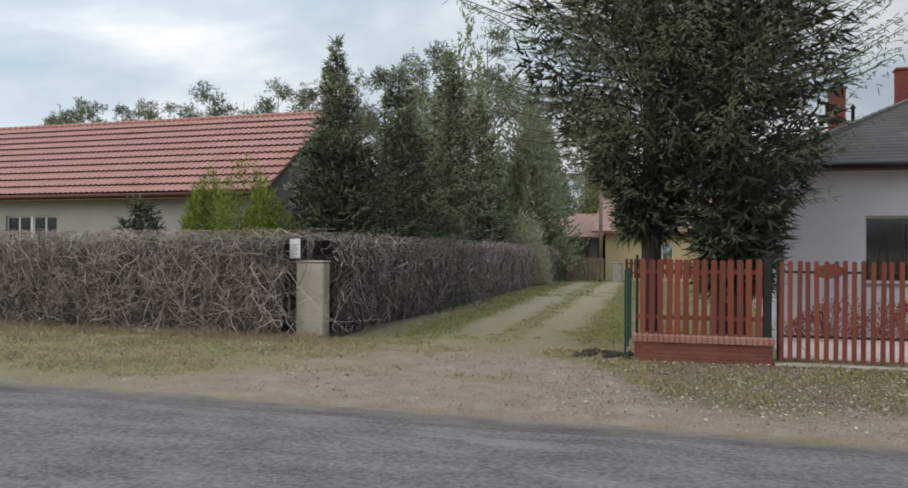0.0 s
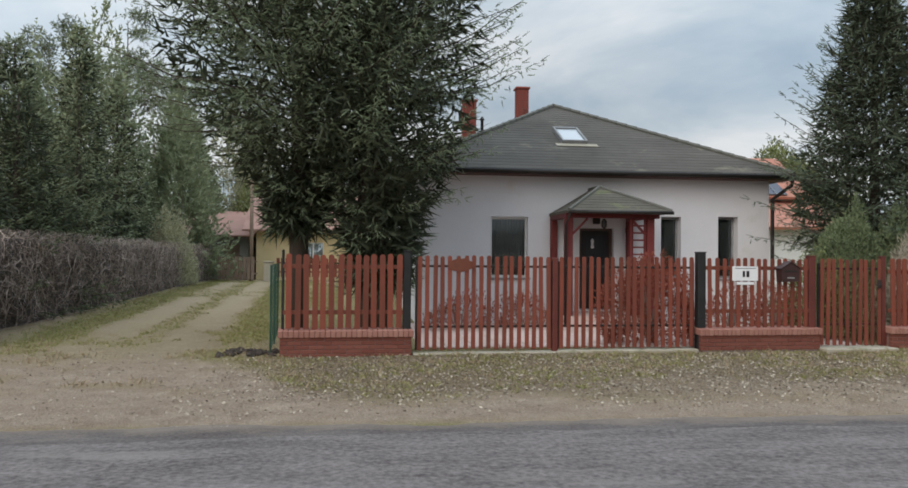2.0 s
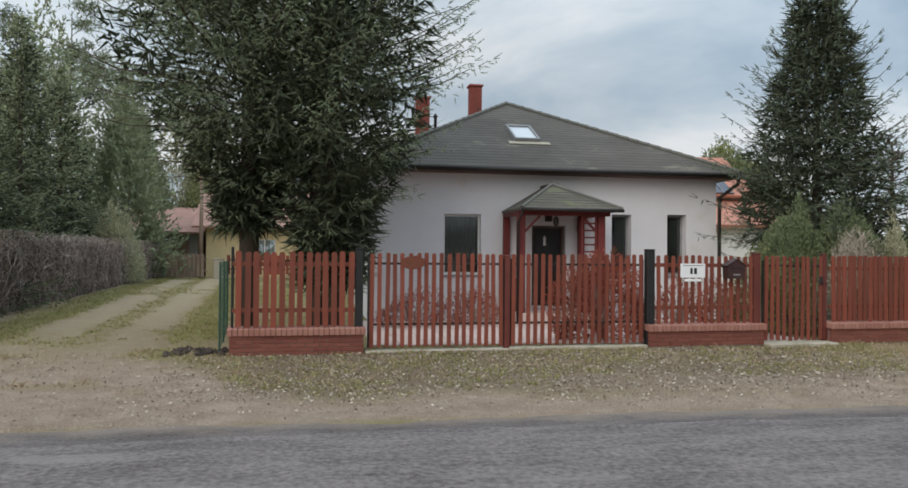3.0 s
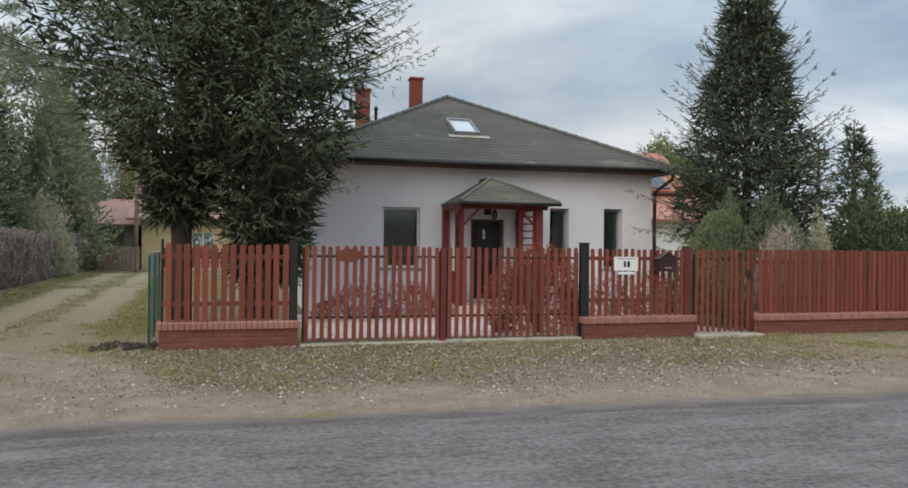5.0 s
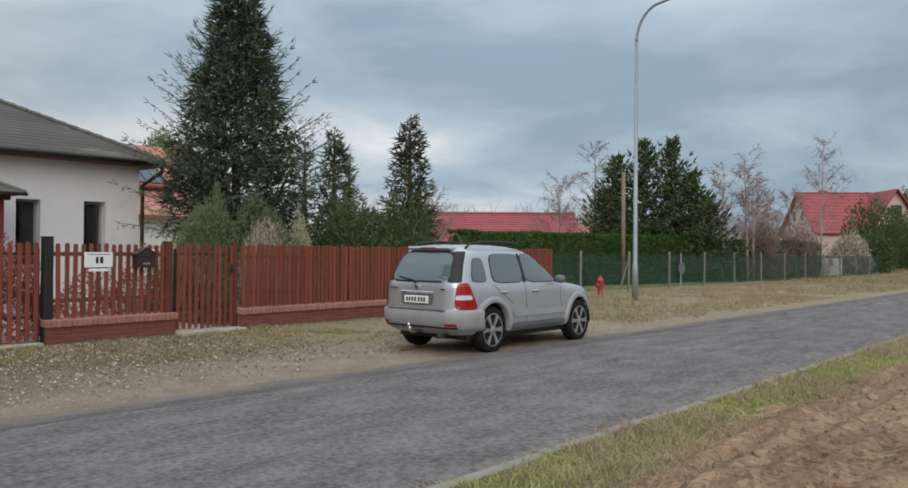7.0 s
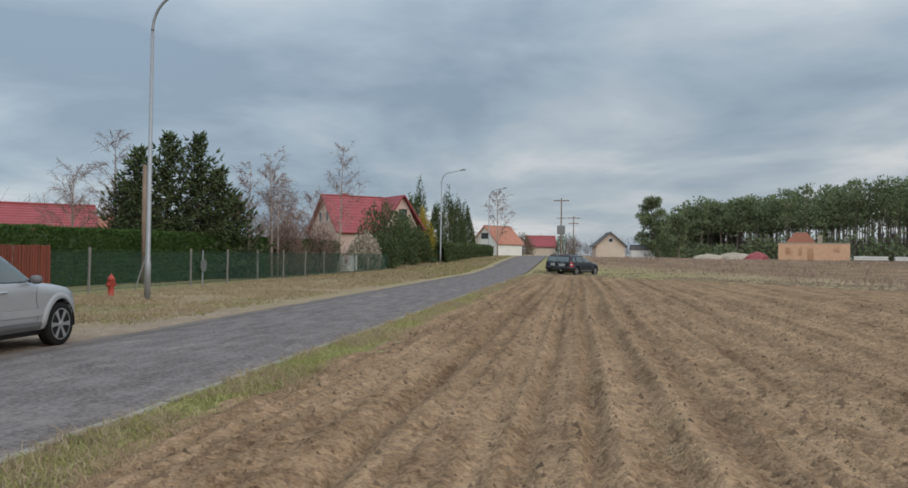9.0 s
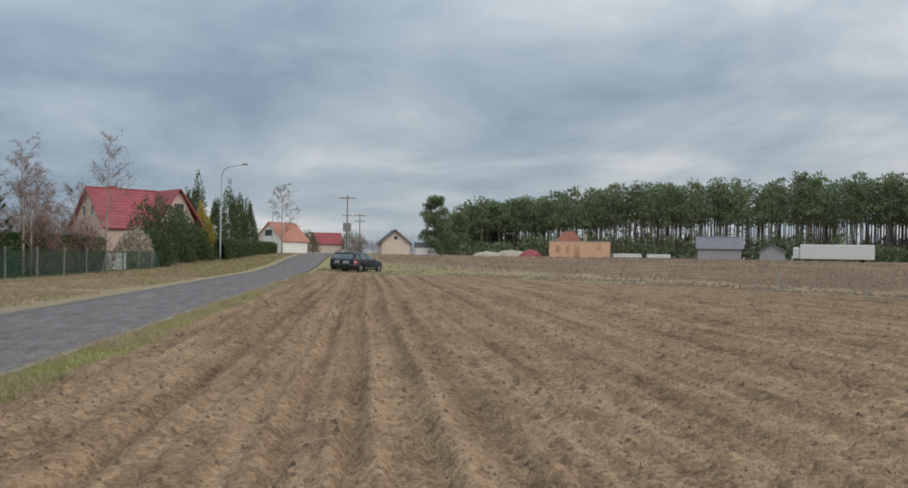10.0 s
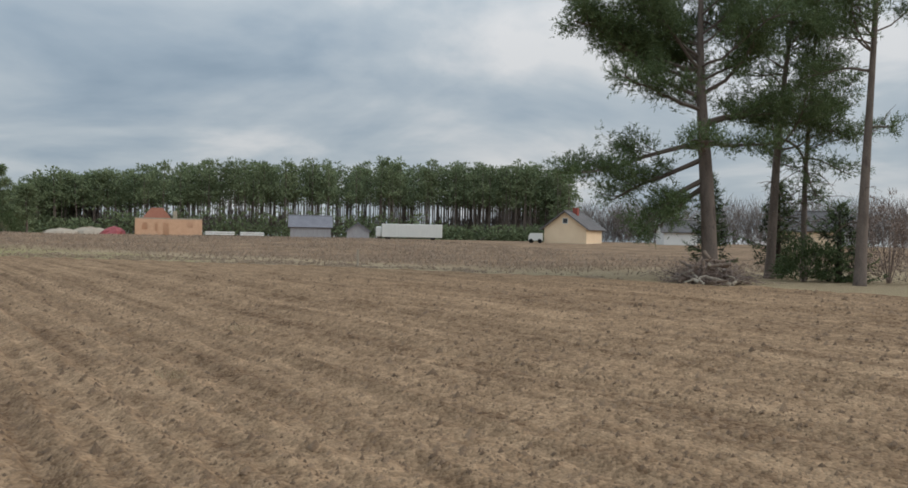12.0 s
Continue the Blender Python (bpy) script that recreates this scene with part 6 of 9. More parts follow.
def build_fence():
    fence = fence_thing("picket_fence", 0.0, "red-brown picket fence standing on brick plinths", "fence")
    brick_plinth(0.0, 2.17, 0.44, 5, "red brick plinth with a soldier-course cap under the fence")
    fence_bay(fence, 0.08, 2.02, 0.45, 1.69, 0.144, 0.094, "red-brown wooden picket panel standing on the brick plinth", 1, rails=(0.72, 1.48))
    post(0.04, 1.76, 0.045, "post_black", "slim black steel end post", False)
    post(2.1, 1.74, 0.13, "post_black", "black square gate post", True)
    gate_wing(2.24, 4.64, "closed wing of the red-brown picket gate", 2)
    gate_wing(4.74, 7.28, "closed wing of the red-brown picket gate, beside the meeting post", 3)
    post(4.69, 1.66, 0.1, "post_red", "red-brown meeting post of the gate", False, 0.0)
    post(7.42, 1.77, 0.15, "post_black", "black square gate post", True)
    brick_plinth(7.35, 9.68, 0.42, 4, "red brick plinth with cap beside the wicket")
    fence_bay(fence, 7.52, 9.52, 0.43, 1.68, 0.13, 0.07, "red-brown picket panel carrying a white plate and letterbox", 4, rails=(0.72, 1.5))
    post(9.6, 1.72, 0.14, "post_red", "dark red wicket post", True)
    w = gate_wing(9.72, 11.02, "closed picket wicket gate", 5, "wicket_gate")
    part("latch", Geo().box(1.2, -0.075, 1.14, 1.26, -0.05, 1.3, 0.006).tube([(1.23, -0.075, 1.2), (1.23, -0.12, 1.2), (1.12, -0.12, 1.2)], 0.01, 6), "steel_dark", w)
    post(11.08, 1.72, 0.09, "post_red", "slim red post at the wicket", True)
    brick_plinth(11.14, 23.0, 0.42, 4, "long brick plinth with a pale pink cap", brick_w=0.26)
    for k in range(4):
        u = 11.2 + k * 2.95
        fence_bay(fence, u, u + 2.92, 0.43, 1.7, 0.118, 0.088, "red-brown close-set picket panel on the long plinth", 6 + k, rails=(0.72, 1.45))
    # thresholds of the gates
    t = fence_thing("gate_threshold", 2.2, "pale concrete sill under the gate", "sill", kind="structure")
    part("sill", Geo().box(0, -0.16, -0.1, 2.5, 0.14, 0.035, 0.012), "concrete", t)
    part("sill", Geo().box(2.51, -0.13, -0.1, 5.12, 0.14, 0.05, 0.012), "concrete", t)
    t = fence_thing("wicket_step", 9.66, "pale concrete step under the wicket", "step", kind="structure")
    part("step", Geo().box(0, -0.38, -0.1, 1.45, 0.14, 0.06, 0.015), "concrete", t)
    # white plate with dark bars
    s = fence_thing("fence_sign", 8.24, "white enamel plate with dark bars on the picket panel", "sign")
    part("plate", Geo().box(-0.25, -0.075, 1.27, 0.25, -0.06, 1.53, 0.004), "plate_white", s)
    part("figure_bar", Geo().box(-0.055, -0.08, 1.34, -0.01, -0.076, 1.45), "ink", s)
    part("figure_bar", Geo().box(0.02, -0.08, 1.34, 0.075, -0.076, 1.45), "ink", s)
    part("caption_bar", Geo().box(-0.2, -0.079, 1.49, 0.2, -0.076, 1.505), "frame_grey", s)
    part("small_plate", Geo().box(-0.17, -0.08, 1.2, 0.17, -0.066, 1.25, 0.003), "plate_white", s)
    b = fence_thing("letterbox", 9.02, "dark brown metal letterbox with a pitched top", "letterbox")
    part("box", Geo().prism([(-0.165, 1.26), (0.165, 1.26), (0.18, 1.5), (0.0, 1.61), (-0.18, 1.5)], 0.07, 0.26, Matrix(((1, 0, 0, 0), (0, 0, -1, 0), (0, 1, 0, 0), (0, 0, 0, 1)))), "letterbox", b)
    part("slot", Geo().box(-0.12, -0.266, 1.44, 0.12, -0.261, 1.465), "steel_dark", b)
    part("badge", Geo().box(-0.07, -0.267, 1.32, 0.07, -0.261, 1.345), "frame_grey", b)
    part("lid", Geo().slab([(-0.205, -0.28, 1.5), (0.0, -0.28, 1.63), (0.0, -0.06, 1.63), (-0.205, -0.06, 1.5)], 0.012).slab([(0.0, -0.28, 1.63), (0.205, -0.28, 1.5), (0.205, -0.06, 1.5), (0.0, -0.06, 1.63)], 0.012), "letterbox", b)
    # the wooden board and twisted branch on the first gate wing
    d = fence_thing("carved_board", 3.0, "weathered ochre carved board on the gate", "board")
    part("board", Geo().prism([(-0.2, 1.48), (-0.12, 1.42), (0.0, 1.4), (0.12, 1.42), (0.22, 1.48), (0.2, 1.58), (0.08, 1.64), (-0.08, 1.62), (-0.2, 1.58)], 0.055, 0.075, Matrix(((1, 0, 0, 0), (0, 0, -1, 0), (0, 1, 0, 0), (0, 0, 0, 1)))), "rail", d)
    # green wire netting running back along the lane from the end post
    m = fence_thing("wire_fence", -0.16, "green wire netting fence along the lane", "fence")
    for k in range(3):
        part("post", Geo().tube([(-0.02 * k * 1.6, 0.1 + k * 1.6, -0.2), (-0.02 * k * 1.6, 0.1 + k * 1.6, 1.5)], 0.016, 6), "green_wire", m)
    g = Geo()
    for k in range(15):
        z = 0.08 + k * 0.1
        g.tube([(0, 0.1, z), (-0.064, 3.3, z)], 0.0022, 3, False)
    for k in range(32):
        g.tube([(-0.002 * k, 0.1 + k * 0.1, 0.05), (-0.002 * k, 0.1 + k * 0.1, 1.5)], 0.0018, 3, False)
    part("netting", g, "green_wire", m, kind="stuff")


build_fence()

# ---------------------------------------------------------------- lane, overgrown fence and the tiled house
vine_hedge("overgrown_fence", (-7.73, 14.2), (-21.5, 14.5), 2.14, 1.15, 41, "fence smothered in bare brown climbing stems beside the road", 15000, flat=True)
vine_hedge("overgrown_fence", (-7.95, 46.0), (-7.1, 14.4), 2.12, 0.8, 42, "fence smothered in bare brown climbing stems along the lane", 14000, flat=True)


def build_gate_pillar():
    p = thing("concrete_pillar", -7.24, 14.22, 0, "mossy weathered concrete pillar at the end of the overgrown fence", "pillar")
    part("shaft", Geo().box(-0.32, -0.14, -0.2, 0.32, 0.16, 1.54, 0.03), "concrete", p)
    part("coping", Geo().box(-0.335, -0.155, 1.542, 0.335, 0.175, 1.585, 0.015), "concrete", p)
    b = thing("notice_box", -7.66, 14.0, 0, "dark notice box with a white printed sheet beside the pillar", "notice box")
    part("post", Geo().box(-0.03, 0.1, -0.1, 0.03, 0.16, 1.56, 0.006), "steel_dark", b)
    part("box", Geo().box(-0.2, 0.02, 1.6, 0.3, 0.2, 2.06, 0.015), "steel_dark", b)
    sh = part("sheet", Geo().box(-0.0, 0.004, 1.63, 0.24, 0.012, 2.03, 0.002), "plate_white", b)
    g = Geo()
    for k in range(8):
        g.box(0.0, 0.0, 1.66 + k * 0.035, 0.2 - 0.05 * (k % 3 == 0), 0.003, 1.672 + k * 0.035)
    part("text_bars", g, "frame_grey", sh)


def build_tiled_house():
    h = thing("tiled_house", -1.08, 0, 0.17, "long low grey house under a red pantile roof", "house")
    x0, x1, y0, y1 = -34.0, -13.75, 24.6, 34.0
    holes = [(-25.6, -23.0, 1.1, 2.95), (-30.5, -28.5, 1.1, 2.95), (-19.2, -18.2, 0.3, 2.5)]
    part("wall", wall_with_holes(x0, x1, -0.3, 3.7, y0, y0 + 0.35, holes), "plaster_grey", h)
    part("wall", Geo().box(x0, y1 - 0.35, 0, x1, y1, 3.7), "plaster_grey", h)
    part("gable_wall", Geo().prism([(y0 + 0.352, 0), (y1 - 0.352, 0), (y1 - 0.352, 3.9), ((y0 + y1) / 2, 7.0), (y0 + 0.352, 3.9)], x1 - 0.35, x1, Matrix(((0, 0, 1, 0), (1, 0, 0, 0), (0, 1, 0, 0), (0, 0, 0, 1)))), "plaster_grey", h)
    part("gable_wall", Geo().prism([(y0 + 0.352, 0), (y1 - 0.352, 0), (y1 - 0.352, 3.9), ((y0 + y1) / 2, 7.0), (y0 + 0.352, 3.9)], x0, x0 + 0.35, Matrix(((0, 0, 1, 0), (1, 0, 0, 0), (0, 1, 0, 0), (0, 0, 0, 1)))), "plaster_grey", h)
    part("floor_slab", Geo().box(x0 + 0.36, y0 + 0.36, 0.1, x1 - 0.36, y1 - 0.36, 0.25), "timber", h)
    for a, b in ((-25.6, -24.35), (-24.25, -23.0), (-30.5, -28.5)):
        window(h, a, b, 1.1, 2.95, y0 + 0.12, "frame_white", "window", True)
    part("window_mullion_pier", Geo().box(-24.348, y0 + 0.05, 1.1, -24.252, y0 + 0.2, 2.95), "plaster_white", h)
    part("door", Geo().box(-19.15, y0 + 0.1, 0.3, -18.25, y0 + 0.16, 2.45, 0.01), "frame_brown", h)
    ym = 29.3
    ex0, ex1, ez, rz = x0 - 0.5, -13.25, 3.72, 7.36
    ey = 23.98
    deck = Geo().add([(ex0, ey, ez), (ex1, ey, ez), (ex1, ym, rz), (ex0, ym, rz), (ex0, ey, ez - 0.14), (ex1, ey, ez - 0.14), (ex1, ym, rz - 0.14), (ex0, ym, rz - 0.14)],
                     [(0, 1, 2, 3), (7, 6, 5, 4), (0, 4, 5, 1), (1, 5, 6, 2), (3, 2, 6, 7), (0, 3, 7, 4)])
    r = part("roof", deck, "tile_base", h)
    part("roof_back", Geo().slab([(ex1, 34.6, ez), (ex0, 34.6, ez), (ex0, ym, rz), (ex1, ym, rz)], 0.14), "tile_base", r)
    # pantiles: rows of tiles with a rolled cross section, each row lapping the one below
    slope = Vector((0, ym - ey, rz - ez))
    L = slope.length
    up = slope.normalized()
    nrm = Vector((0, -up.z, up.y))
    rows, tw = 11, 0.25
    cols = int((ex1 - ex0) / tw)
    tile = Geo()
    K = 6
    rl = L / rows * 1.02
    prof = [(tw * (k / K - 0.5), 0.028 + 0.022 * math.sin(2 * math.pi * k / K)) for k in range(K + 1)]
    for v0, lift in ((0.0, 0.075), (rl, 0.0)):
        tile.v += [(px, up.y * v0 + nrm.y * (pz + lift), up.z * v0 + nrm.z * (pz + lift)) for px, pz in prof]
    for k in range(K):
        tile.f += [(k, k + 1, K + 2 + k, K + 1 + k)]
    me = mesh_of("roof_tile", tile, "tile_red", True)
    rest = Geo()
    rng = random.Random(8)
    near = 0
    for i in range(rows):
        o = Vector((0, ey, ez)) + up * (L * i / rows)
        for k in range(cols):
            x = ex1 - (k + 0.5) * tw
            if k < 19 and near < 300:
                piece("roof_tile", me, r, pose(x, o.y, o.z + rng.uniform(-0.004, 0.004)))
                near += 1
            elif k < 90:
                rest.add([(x + p[0], o.y + p[1], o.z + p[2] + rng.uniform(-0.002, 0.002)) for p in tile.v], tile.f)
    part("tile_field", rest, "tile_red", r, kind="stuff", smooth=True)
    ridge = Geo()
    for k in range(60):
        x = ex1 - k * 0.35
        ridge.tube([(x, ym, rz + 0.03), (x - 0.37, ym, rz + 0.045)], [0.12, 0.1], 8)
    part("ridge_tile", ridge, "tile_red", r, smooth=True)
    part("verge_board", Geo().add([(ex1, ey, ez - 0.16), (ex1, ym, rz - 0.16), (ex1, ym, rz + 0.06), (ex1, ey, ez + 0.06), (ex1 + 0.04, ey, ez - 0.16), (ex1 + 0.04, ym, rz - 0.16), (ex1 + 0.04, ym, rz + 0.06), (ex1 + 0.04, ey, ez + 0.06)],
                                  [(0, 1, 2, 3), (7, 6, 5, 4), (0, 4, 5, 1), (1, 5, 6, 2), (2, 6, 7, 3), (3, 7, 4, 0)]), "frame_brown", r)
    part("gutter", Geo().tube([(ex0, ey - 0.07, ez - 0.06), (ex1, ey - 0.07, ez - 0.06)], 0.065, 8), "fascia", h, smooth=True)
    part("soffit", Geo().box(ex0, ey, ez - 0.2, ex1, y0 - 0.003, ez - 0.17), "timber", h)


def build_lane_end():
    """The yellow house, gate and shed where the lane ends."""
    h = thing("yellow_house", -0.92, 0, 0.2, "low yellow rendered house under a red roof at the lane's end", "house")
    part("wall", wall_with_holes(-4.2, 2.5, 0, 3.0, 46.0, 46.3, [(-1.6, -0.4, 1.0, 2.2)]), "plaster_yellow", h)
    part("wall", Geo().box(-4.2, 46.302, 0, -3.9, 53, 3.0).box(2.2, 46.302, 0, 2.5, 53, 3.0), "plaster_yellow", h)
    window(h, -1.6, -0.4, 1.0, 2.2, 46.1, "frame_white")
    part("roof", Geo().slab([(-4.9, 45.3, 2.9), (3.1, 45.3, 2.9), (3.1, 50.0, 5.1), (-4.9, 50.0, 5.1)], 0.12).slab([(3.1, 54.0, 2.9), (-4.9, 54.0, 2.9), (-4.9, 50.001, 5.1), (3.1, 50.001, 5.1)], 0.12), "roof_faded", h)
    part("chimney", Geo().box(-1.2, 49.5, 4.4, -0.6, 50.1, 5.9, 0.02), "chimney", h)
    s = thing("grey_shed", -0.92, 0, 0.2, "pale shed with a faded red sheet roof beside the lane's end", "shed")
    part("wall", Geo().box(-8.6, 48.0, 0, -4.9, 53.0, 2.55), "plaster_grey", s)
    part("door", Geo().box(-6.4, 47.96, 0.05, -5.4, 47.998, 2.1, 0.01), "timber", s)
    part("roof", Geo().slab([(-9.2, 47.3, 2.6), (-4.5, 47.3, 2.6), (-4.5, 53.3, 4.3), (-9.2, 53.3, 4.3)], 0.1), "roof_faded", s)
    k = thing("utility_pole", -5.2, 44.5, 0.2, "grey wooden pole before the yellow house", "pole")
    part("shaft", Geo().tube([(0, 0, -0.2), (0, 0, 5.6)], [0.12, 0.09], 8), "timber", k, smooth=True)
    part("brace", Geo().tube([(0, 0, 4.9), (1.1, -0.2, 5.3)], 0.02, 5), "timber", k)
    g = thing("lane_gate", -5.0, 44.0, 0.2, "dark plank gate across the lane's end", "gate")
    for a in range(9):
        part("plank", Geo().box(-1.9 + a * 0.22, -0.02, 0.1, -1.72 + a * 0.22, 0.01, 1.35 - 0.02 * (a % 2), 0.005), "timber", g)
    part("rail", Geo().box(-1.95, 0.012, 0.4, 0.2, 0.05, 0.48).box(-1.95, 0.012, 1.05, 0.2, 0.05, 1.13), "timber", g)
    c = thing("gate_pier", -4.2, 44.0, 0.2, "pale concrete gate pier", "pier")
    part("shaft", Geo().box(-0.25, -0.2, -0.1, 0.25, 0.2, 1.05, 0.02), "concrete", c)
    part("cap", Geo().box(-0.3, -0.25, 1.052, 0.3, 0.25, 1.12, 0.015), "concrete", c)
    f = thing("plank_fence", -3.8, 44.2, 0.2, "red-brown low fence beside the yellow house", "fence")
    for a in range(16):
        part("plank", Geo().box(a * 0.24, -0.02, 0.25, a * 0.24 + 0.17, 0.01, 1.3, 0.005), "picket", f)
    part("rail", Geo().box(0, 0.012, 0.5, 3.9, 0.05, 0.58).box(0, 0.012, 1.0, 3.9, 0.05, 1.08), "rail", f)


build_gate_pillar()
build_tiled_house()
build_lane_end()

# trees and shrubs behind the overgrown fence
YOUNG = dict(whorl=0.34, per=10, step=0.18, nl=0.055, nw=0.015, count=5, body=0.025, droop=0.2, ragged=0.14, power=0.86, lift=0.4, low_rise=0.05, limb=0.006, hang=0.4, shoot=0.2, tip=0.4, core=700)
spruce(-9.75, 19.6, 5.2, 2.1, 0.4, 101, "dark young spruce with a bare tip behind the overgrown fence", "spruce_far", **YOUNG)
spruce(-9.15, 20.4, 5.2, 2.7, 0.4, 102, "dense dark spruce by the lane", "spruce_far", **YOUNG)
spruce(-8.9, 23.4, 6.3, 2.9, 0.4, 103, "broad dark spruce by the lane", "spruce_far", **YOUNG)
spruce(-11.28, 23.6, 7.8, 2.3, 0.5, 104, "grey-green spruce behind the dark ones", "spruce_blue", **YOUNG)
spruce(-10.7, 27.5, 8.8, 2.3, 0.6, 105, "grey-green spruce farther down the lane", "spruce_blue", **YOUNG)
spruce(-12.7, 26.2, 9.6, 1.9, 1.5, 106, "slim conifer with a bare forked leader", "spruce_blue", **{**YOUNG, "power": 1.0})
spruce(-10.3, 32.5, 10.6, 2.5, 0.6, 107, "tall grey-green conifer near the lane's end", "spruce_blue", **{**YOUNG, "step": 0.2, "body": 0.04})
spruce(-10.2, 37.0, 9.4, 2.6, 0.8, 109, "tall pale conifer beyond the others", "spruce_blue", **{**YOUNG, "step": 0.22, "body": 0.045})
spruce(-14.83, 18.2, 3.3, 1.25, 0.3, 108, "small bluish spruce before the tiled house", "spruce_far", **{**YOUNG, "whorl": 0.24, "step": 0.13, "body": 0.024, "shoot": 0.14, "core": 200})
bush(-13.23, 19.0, 1.25, 1.0, 3.5, 111, "bright yellow-green thuja, pointed", "thuja", "thuja_bush", "shrub", 0.12, 0.034, 5600, cone=0.45, upright=0.75, lumps=3)
bush(-11.4, 18.6, 1.5, 1.1, 3.4, 112, "bright yellow-green thuja, spreading", "thuja", "thuja_bush", "shrub", 0.12, 0.034, 5800, cone=0.35, upright=0.75)
bush(-8.2, 38.0, 1.3, 2.0, 3.2, 113, "pale olive bush beside the lane", "olive", leaf=0.13, wide=0.05, n=4200, cone=0.3)
bush(-5.84, 55.0, 3.0, 3.0, 6.0, 114, "green tree crown behind the shed", "shrub", "garden_tree", "tree", 0.24, 0.1, 3600, cone=0.4)

for k, (x, y, r, h, mat) in enumerate(((-9.5, 45.0, 2.6, 9.5, "spruce_blue"), (-7.2, 57.0, 3.2, 10.0, "olive"), (-2.6, 60.0, 3.0, 8.0, "olive"), (-12.5, 41.0, 2.6, 10.5, "spruce_blue"), (-16.0, 44.0, 2.8, 10.0, "spruce_blue"), (2.0, 62.0, 3.0, 8.5, "olive"), (-11.0, 55.0, 3.2, 11.0, "spruce_blue"))):
    bush(x, y, r, r, h, 120 + k, "grey-green conifer in the trees behind the lane" if mat == "spruce_blue" else "olive-green tree crown behind the lane", mat, "garden_tree", "tree", 0.27, 0.11, 5000, cone=0.5, upright=0.4, group="trees behind the lane", count=3)
# ---------------------------------------------------------------- the garden in front of the white house
CROWN = ([0, 0.05, 0.1, 0.15, 0.21, 0.3, 0.45, 0.65, 0.85, 1.0], [0.14, 0.24, 0.5, 0.8, 1.0, 1.0, 0.84, 0.55, 0.26, 0.02])
LOW_CROWN = ([0, 0.04, 0.1, 0.15, 0.21, 0.3, 0.45, 0.65, 0.85, 1.0], [0.24, 0.28, 0.38, 0.6, 0.92, 1.0, 0.9, 0.6, 0.28, 0.02])
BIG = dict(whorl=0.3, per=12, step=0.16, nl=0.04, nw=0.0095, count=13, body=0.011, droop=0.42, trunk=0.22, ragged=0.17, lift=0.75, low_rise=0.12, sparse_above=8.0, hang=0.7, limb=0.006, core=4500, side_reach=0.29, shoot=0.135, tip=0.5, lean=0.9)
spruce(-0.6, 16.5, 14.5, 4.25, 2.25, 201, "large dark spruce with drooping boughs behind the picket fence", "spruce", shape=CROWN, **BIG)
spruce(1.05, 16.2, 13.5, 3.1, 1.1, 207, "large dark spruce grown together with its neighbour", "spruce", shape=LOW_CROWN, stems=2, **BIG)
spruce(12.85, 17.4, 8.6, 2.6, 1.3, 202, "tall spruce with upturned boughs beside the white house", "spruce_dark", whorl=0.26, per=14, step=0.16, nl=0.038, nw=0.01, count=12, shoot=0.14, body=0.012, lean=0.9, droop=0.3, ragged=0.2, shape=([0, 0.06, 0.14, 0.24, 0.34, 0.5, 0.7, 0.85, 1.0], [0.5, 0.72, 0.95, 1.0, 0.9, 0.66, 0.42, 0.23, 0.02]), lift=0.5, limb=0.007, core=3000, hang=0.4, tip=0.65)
SLIM = dict(nl=0.045, nw=0.013, count=5, step=0.14, shoot=0.15, body=0.021, lift=0.35, limb=0.005, hang=0.25, tip=0.35)
spruce(18.75, 17.0, 5.75, 1.5, 0.4, 203, "slender spruce with rusty top twigs", "spruce_far", whorl=0.22, per=11, droop=0.3, ragged=0.08, rust=0.3, power=0.95, core=500, **SLIM)
spruce(16.75, 18.2, 5.2, 1.35, 0.4, 204, "grey-green spruce with a thin leader", "spruce_far", whorl=0.24, per=9, droop=0.15, power=1.0, core=300, **SLIM)
spruce(16.5, 19.3, 5.0, 1.2, 0.5, 205, "small spruce with brown dry twigs", "spruce_rust", whorl=0.26, per=8, droop=0.15, power=0.9, **SLIM)
spruce(18.3, 19.3, 4.7, 0.9, 0.4, 206, "small grey-green spruce among the shrubs", "spruce_far", whorl=0.26, per=8, droop=0.15, power=0.9, **SLIM)
bush(11.1, 15.7, 0.85, 0.7, 2.55, 211, "grey-green juniper beside the spruce", "juniper", "juniper", "shrub", 0.08, 0.022, 8000, upright=0.75)
bush(12.35, 15.4, 0.85, 0.65, 2.5, 212, "grey-green juniper with upright twigs", "juniper", "juniper", "shrub", 0.08, 0.022, 7000, upright=0.8, cone=0.1)
bush(12.9, 14.8, 0.6, 0.5, 2.4, 213, "clipped conical dwarf spruce", "olive", "dwarf_spruce", "shrub", 0.05, 0.016, 2400, cone=0.55, lumps=2)
bush(11.9, 14.9, 0.7, 0.45, 1.85, 214, "dry pale shrub with leafless twigs", "dry_shrub", "dry_shrub", "shrub", 0.14, 0.012, 3200, upright=0.75)
bush(15.3, 15.6, 1.45, 0.9, 2.65, 215, "dark green rounded shrub", "thuja_dark", leaf=0.1, wide=0.045, n=6000)
bush(16.9, 15.7, 1.2, 0.9, 2.4, 216, "dark green rounded shrub", "thuja_dark", leaf=0.1, wide=0.045, n=5000)
bush(10.0, 15.2, 0.7, 0.5, 1.5, 217, "low grey-green shrub behind the wicket", "shrub", leaf=0.07, wide=0.03, n=1600)
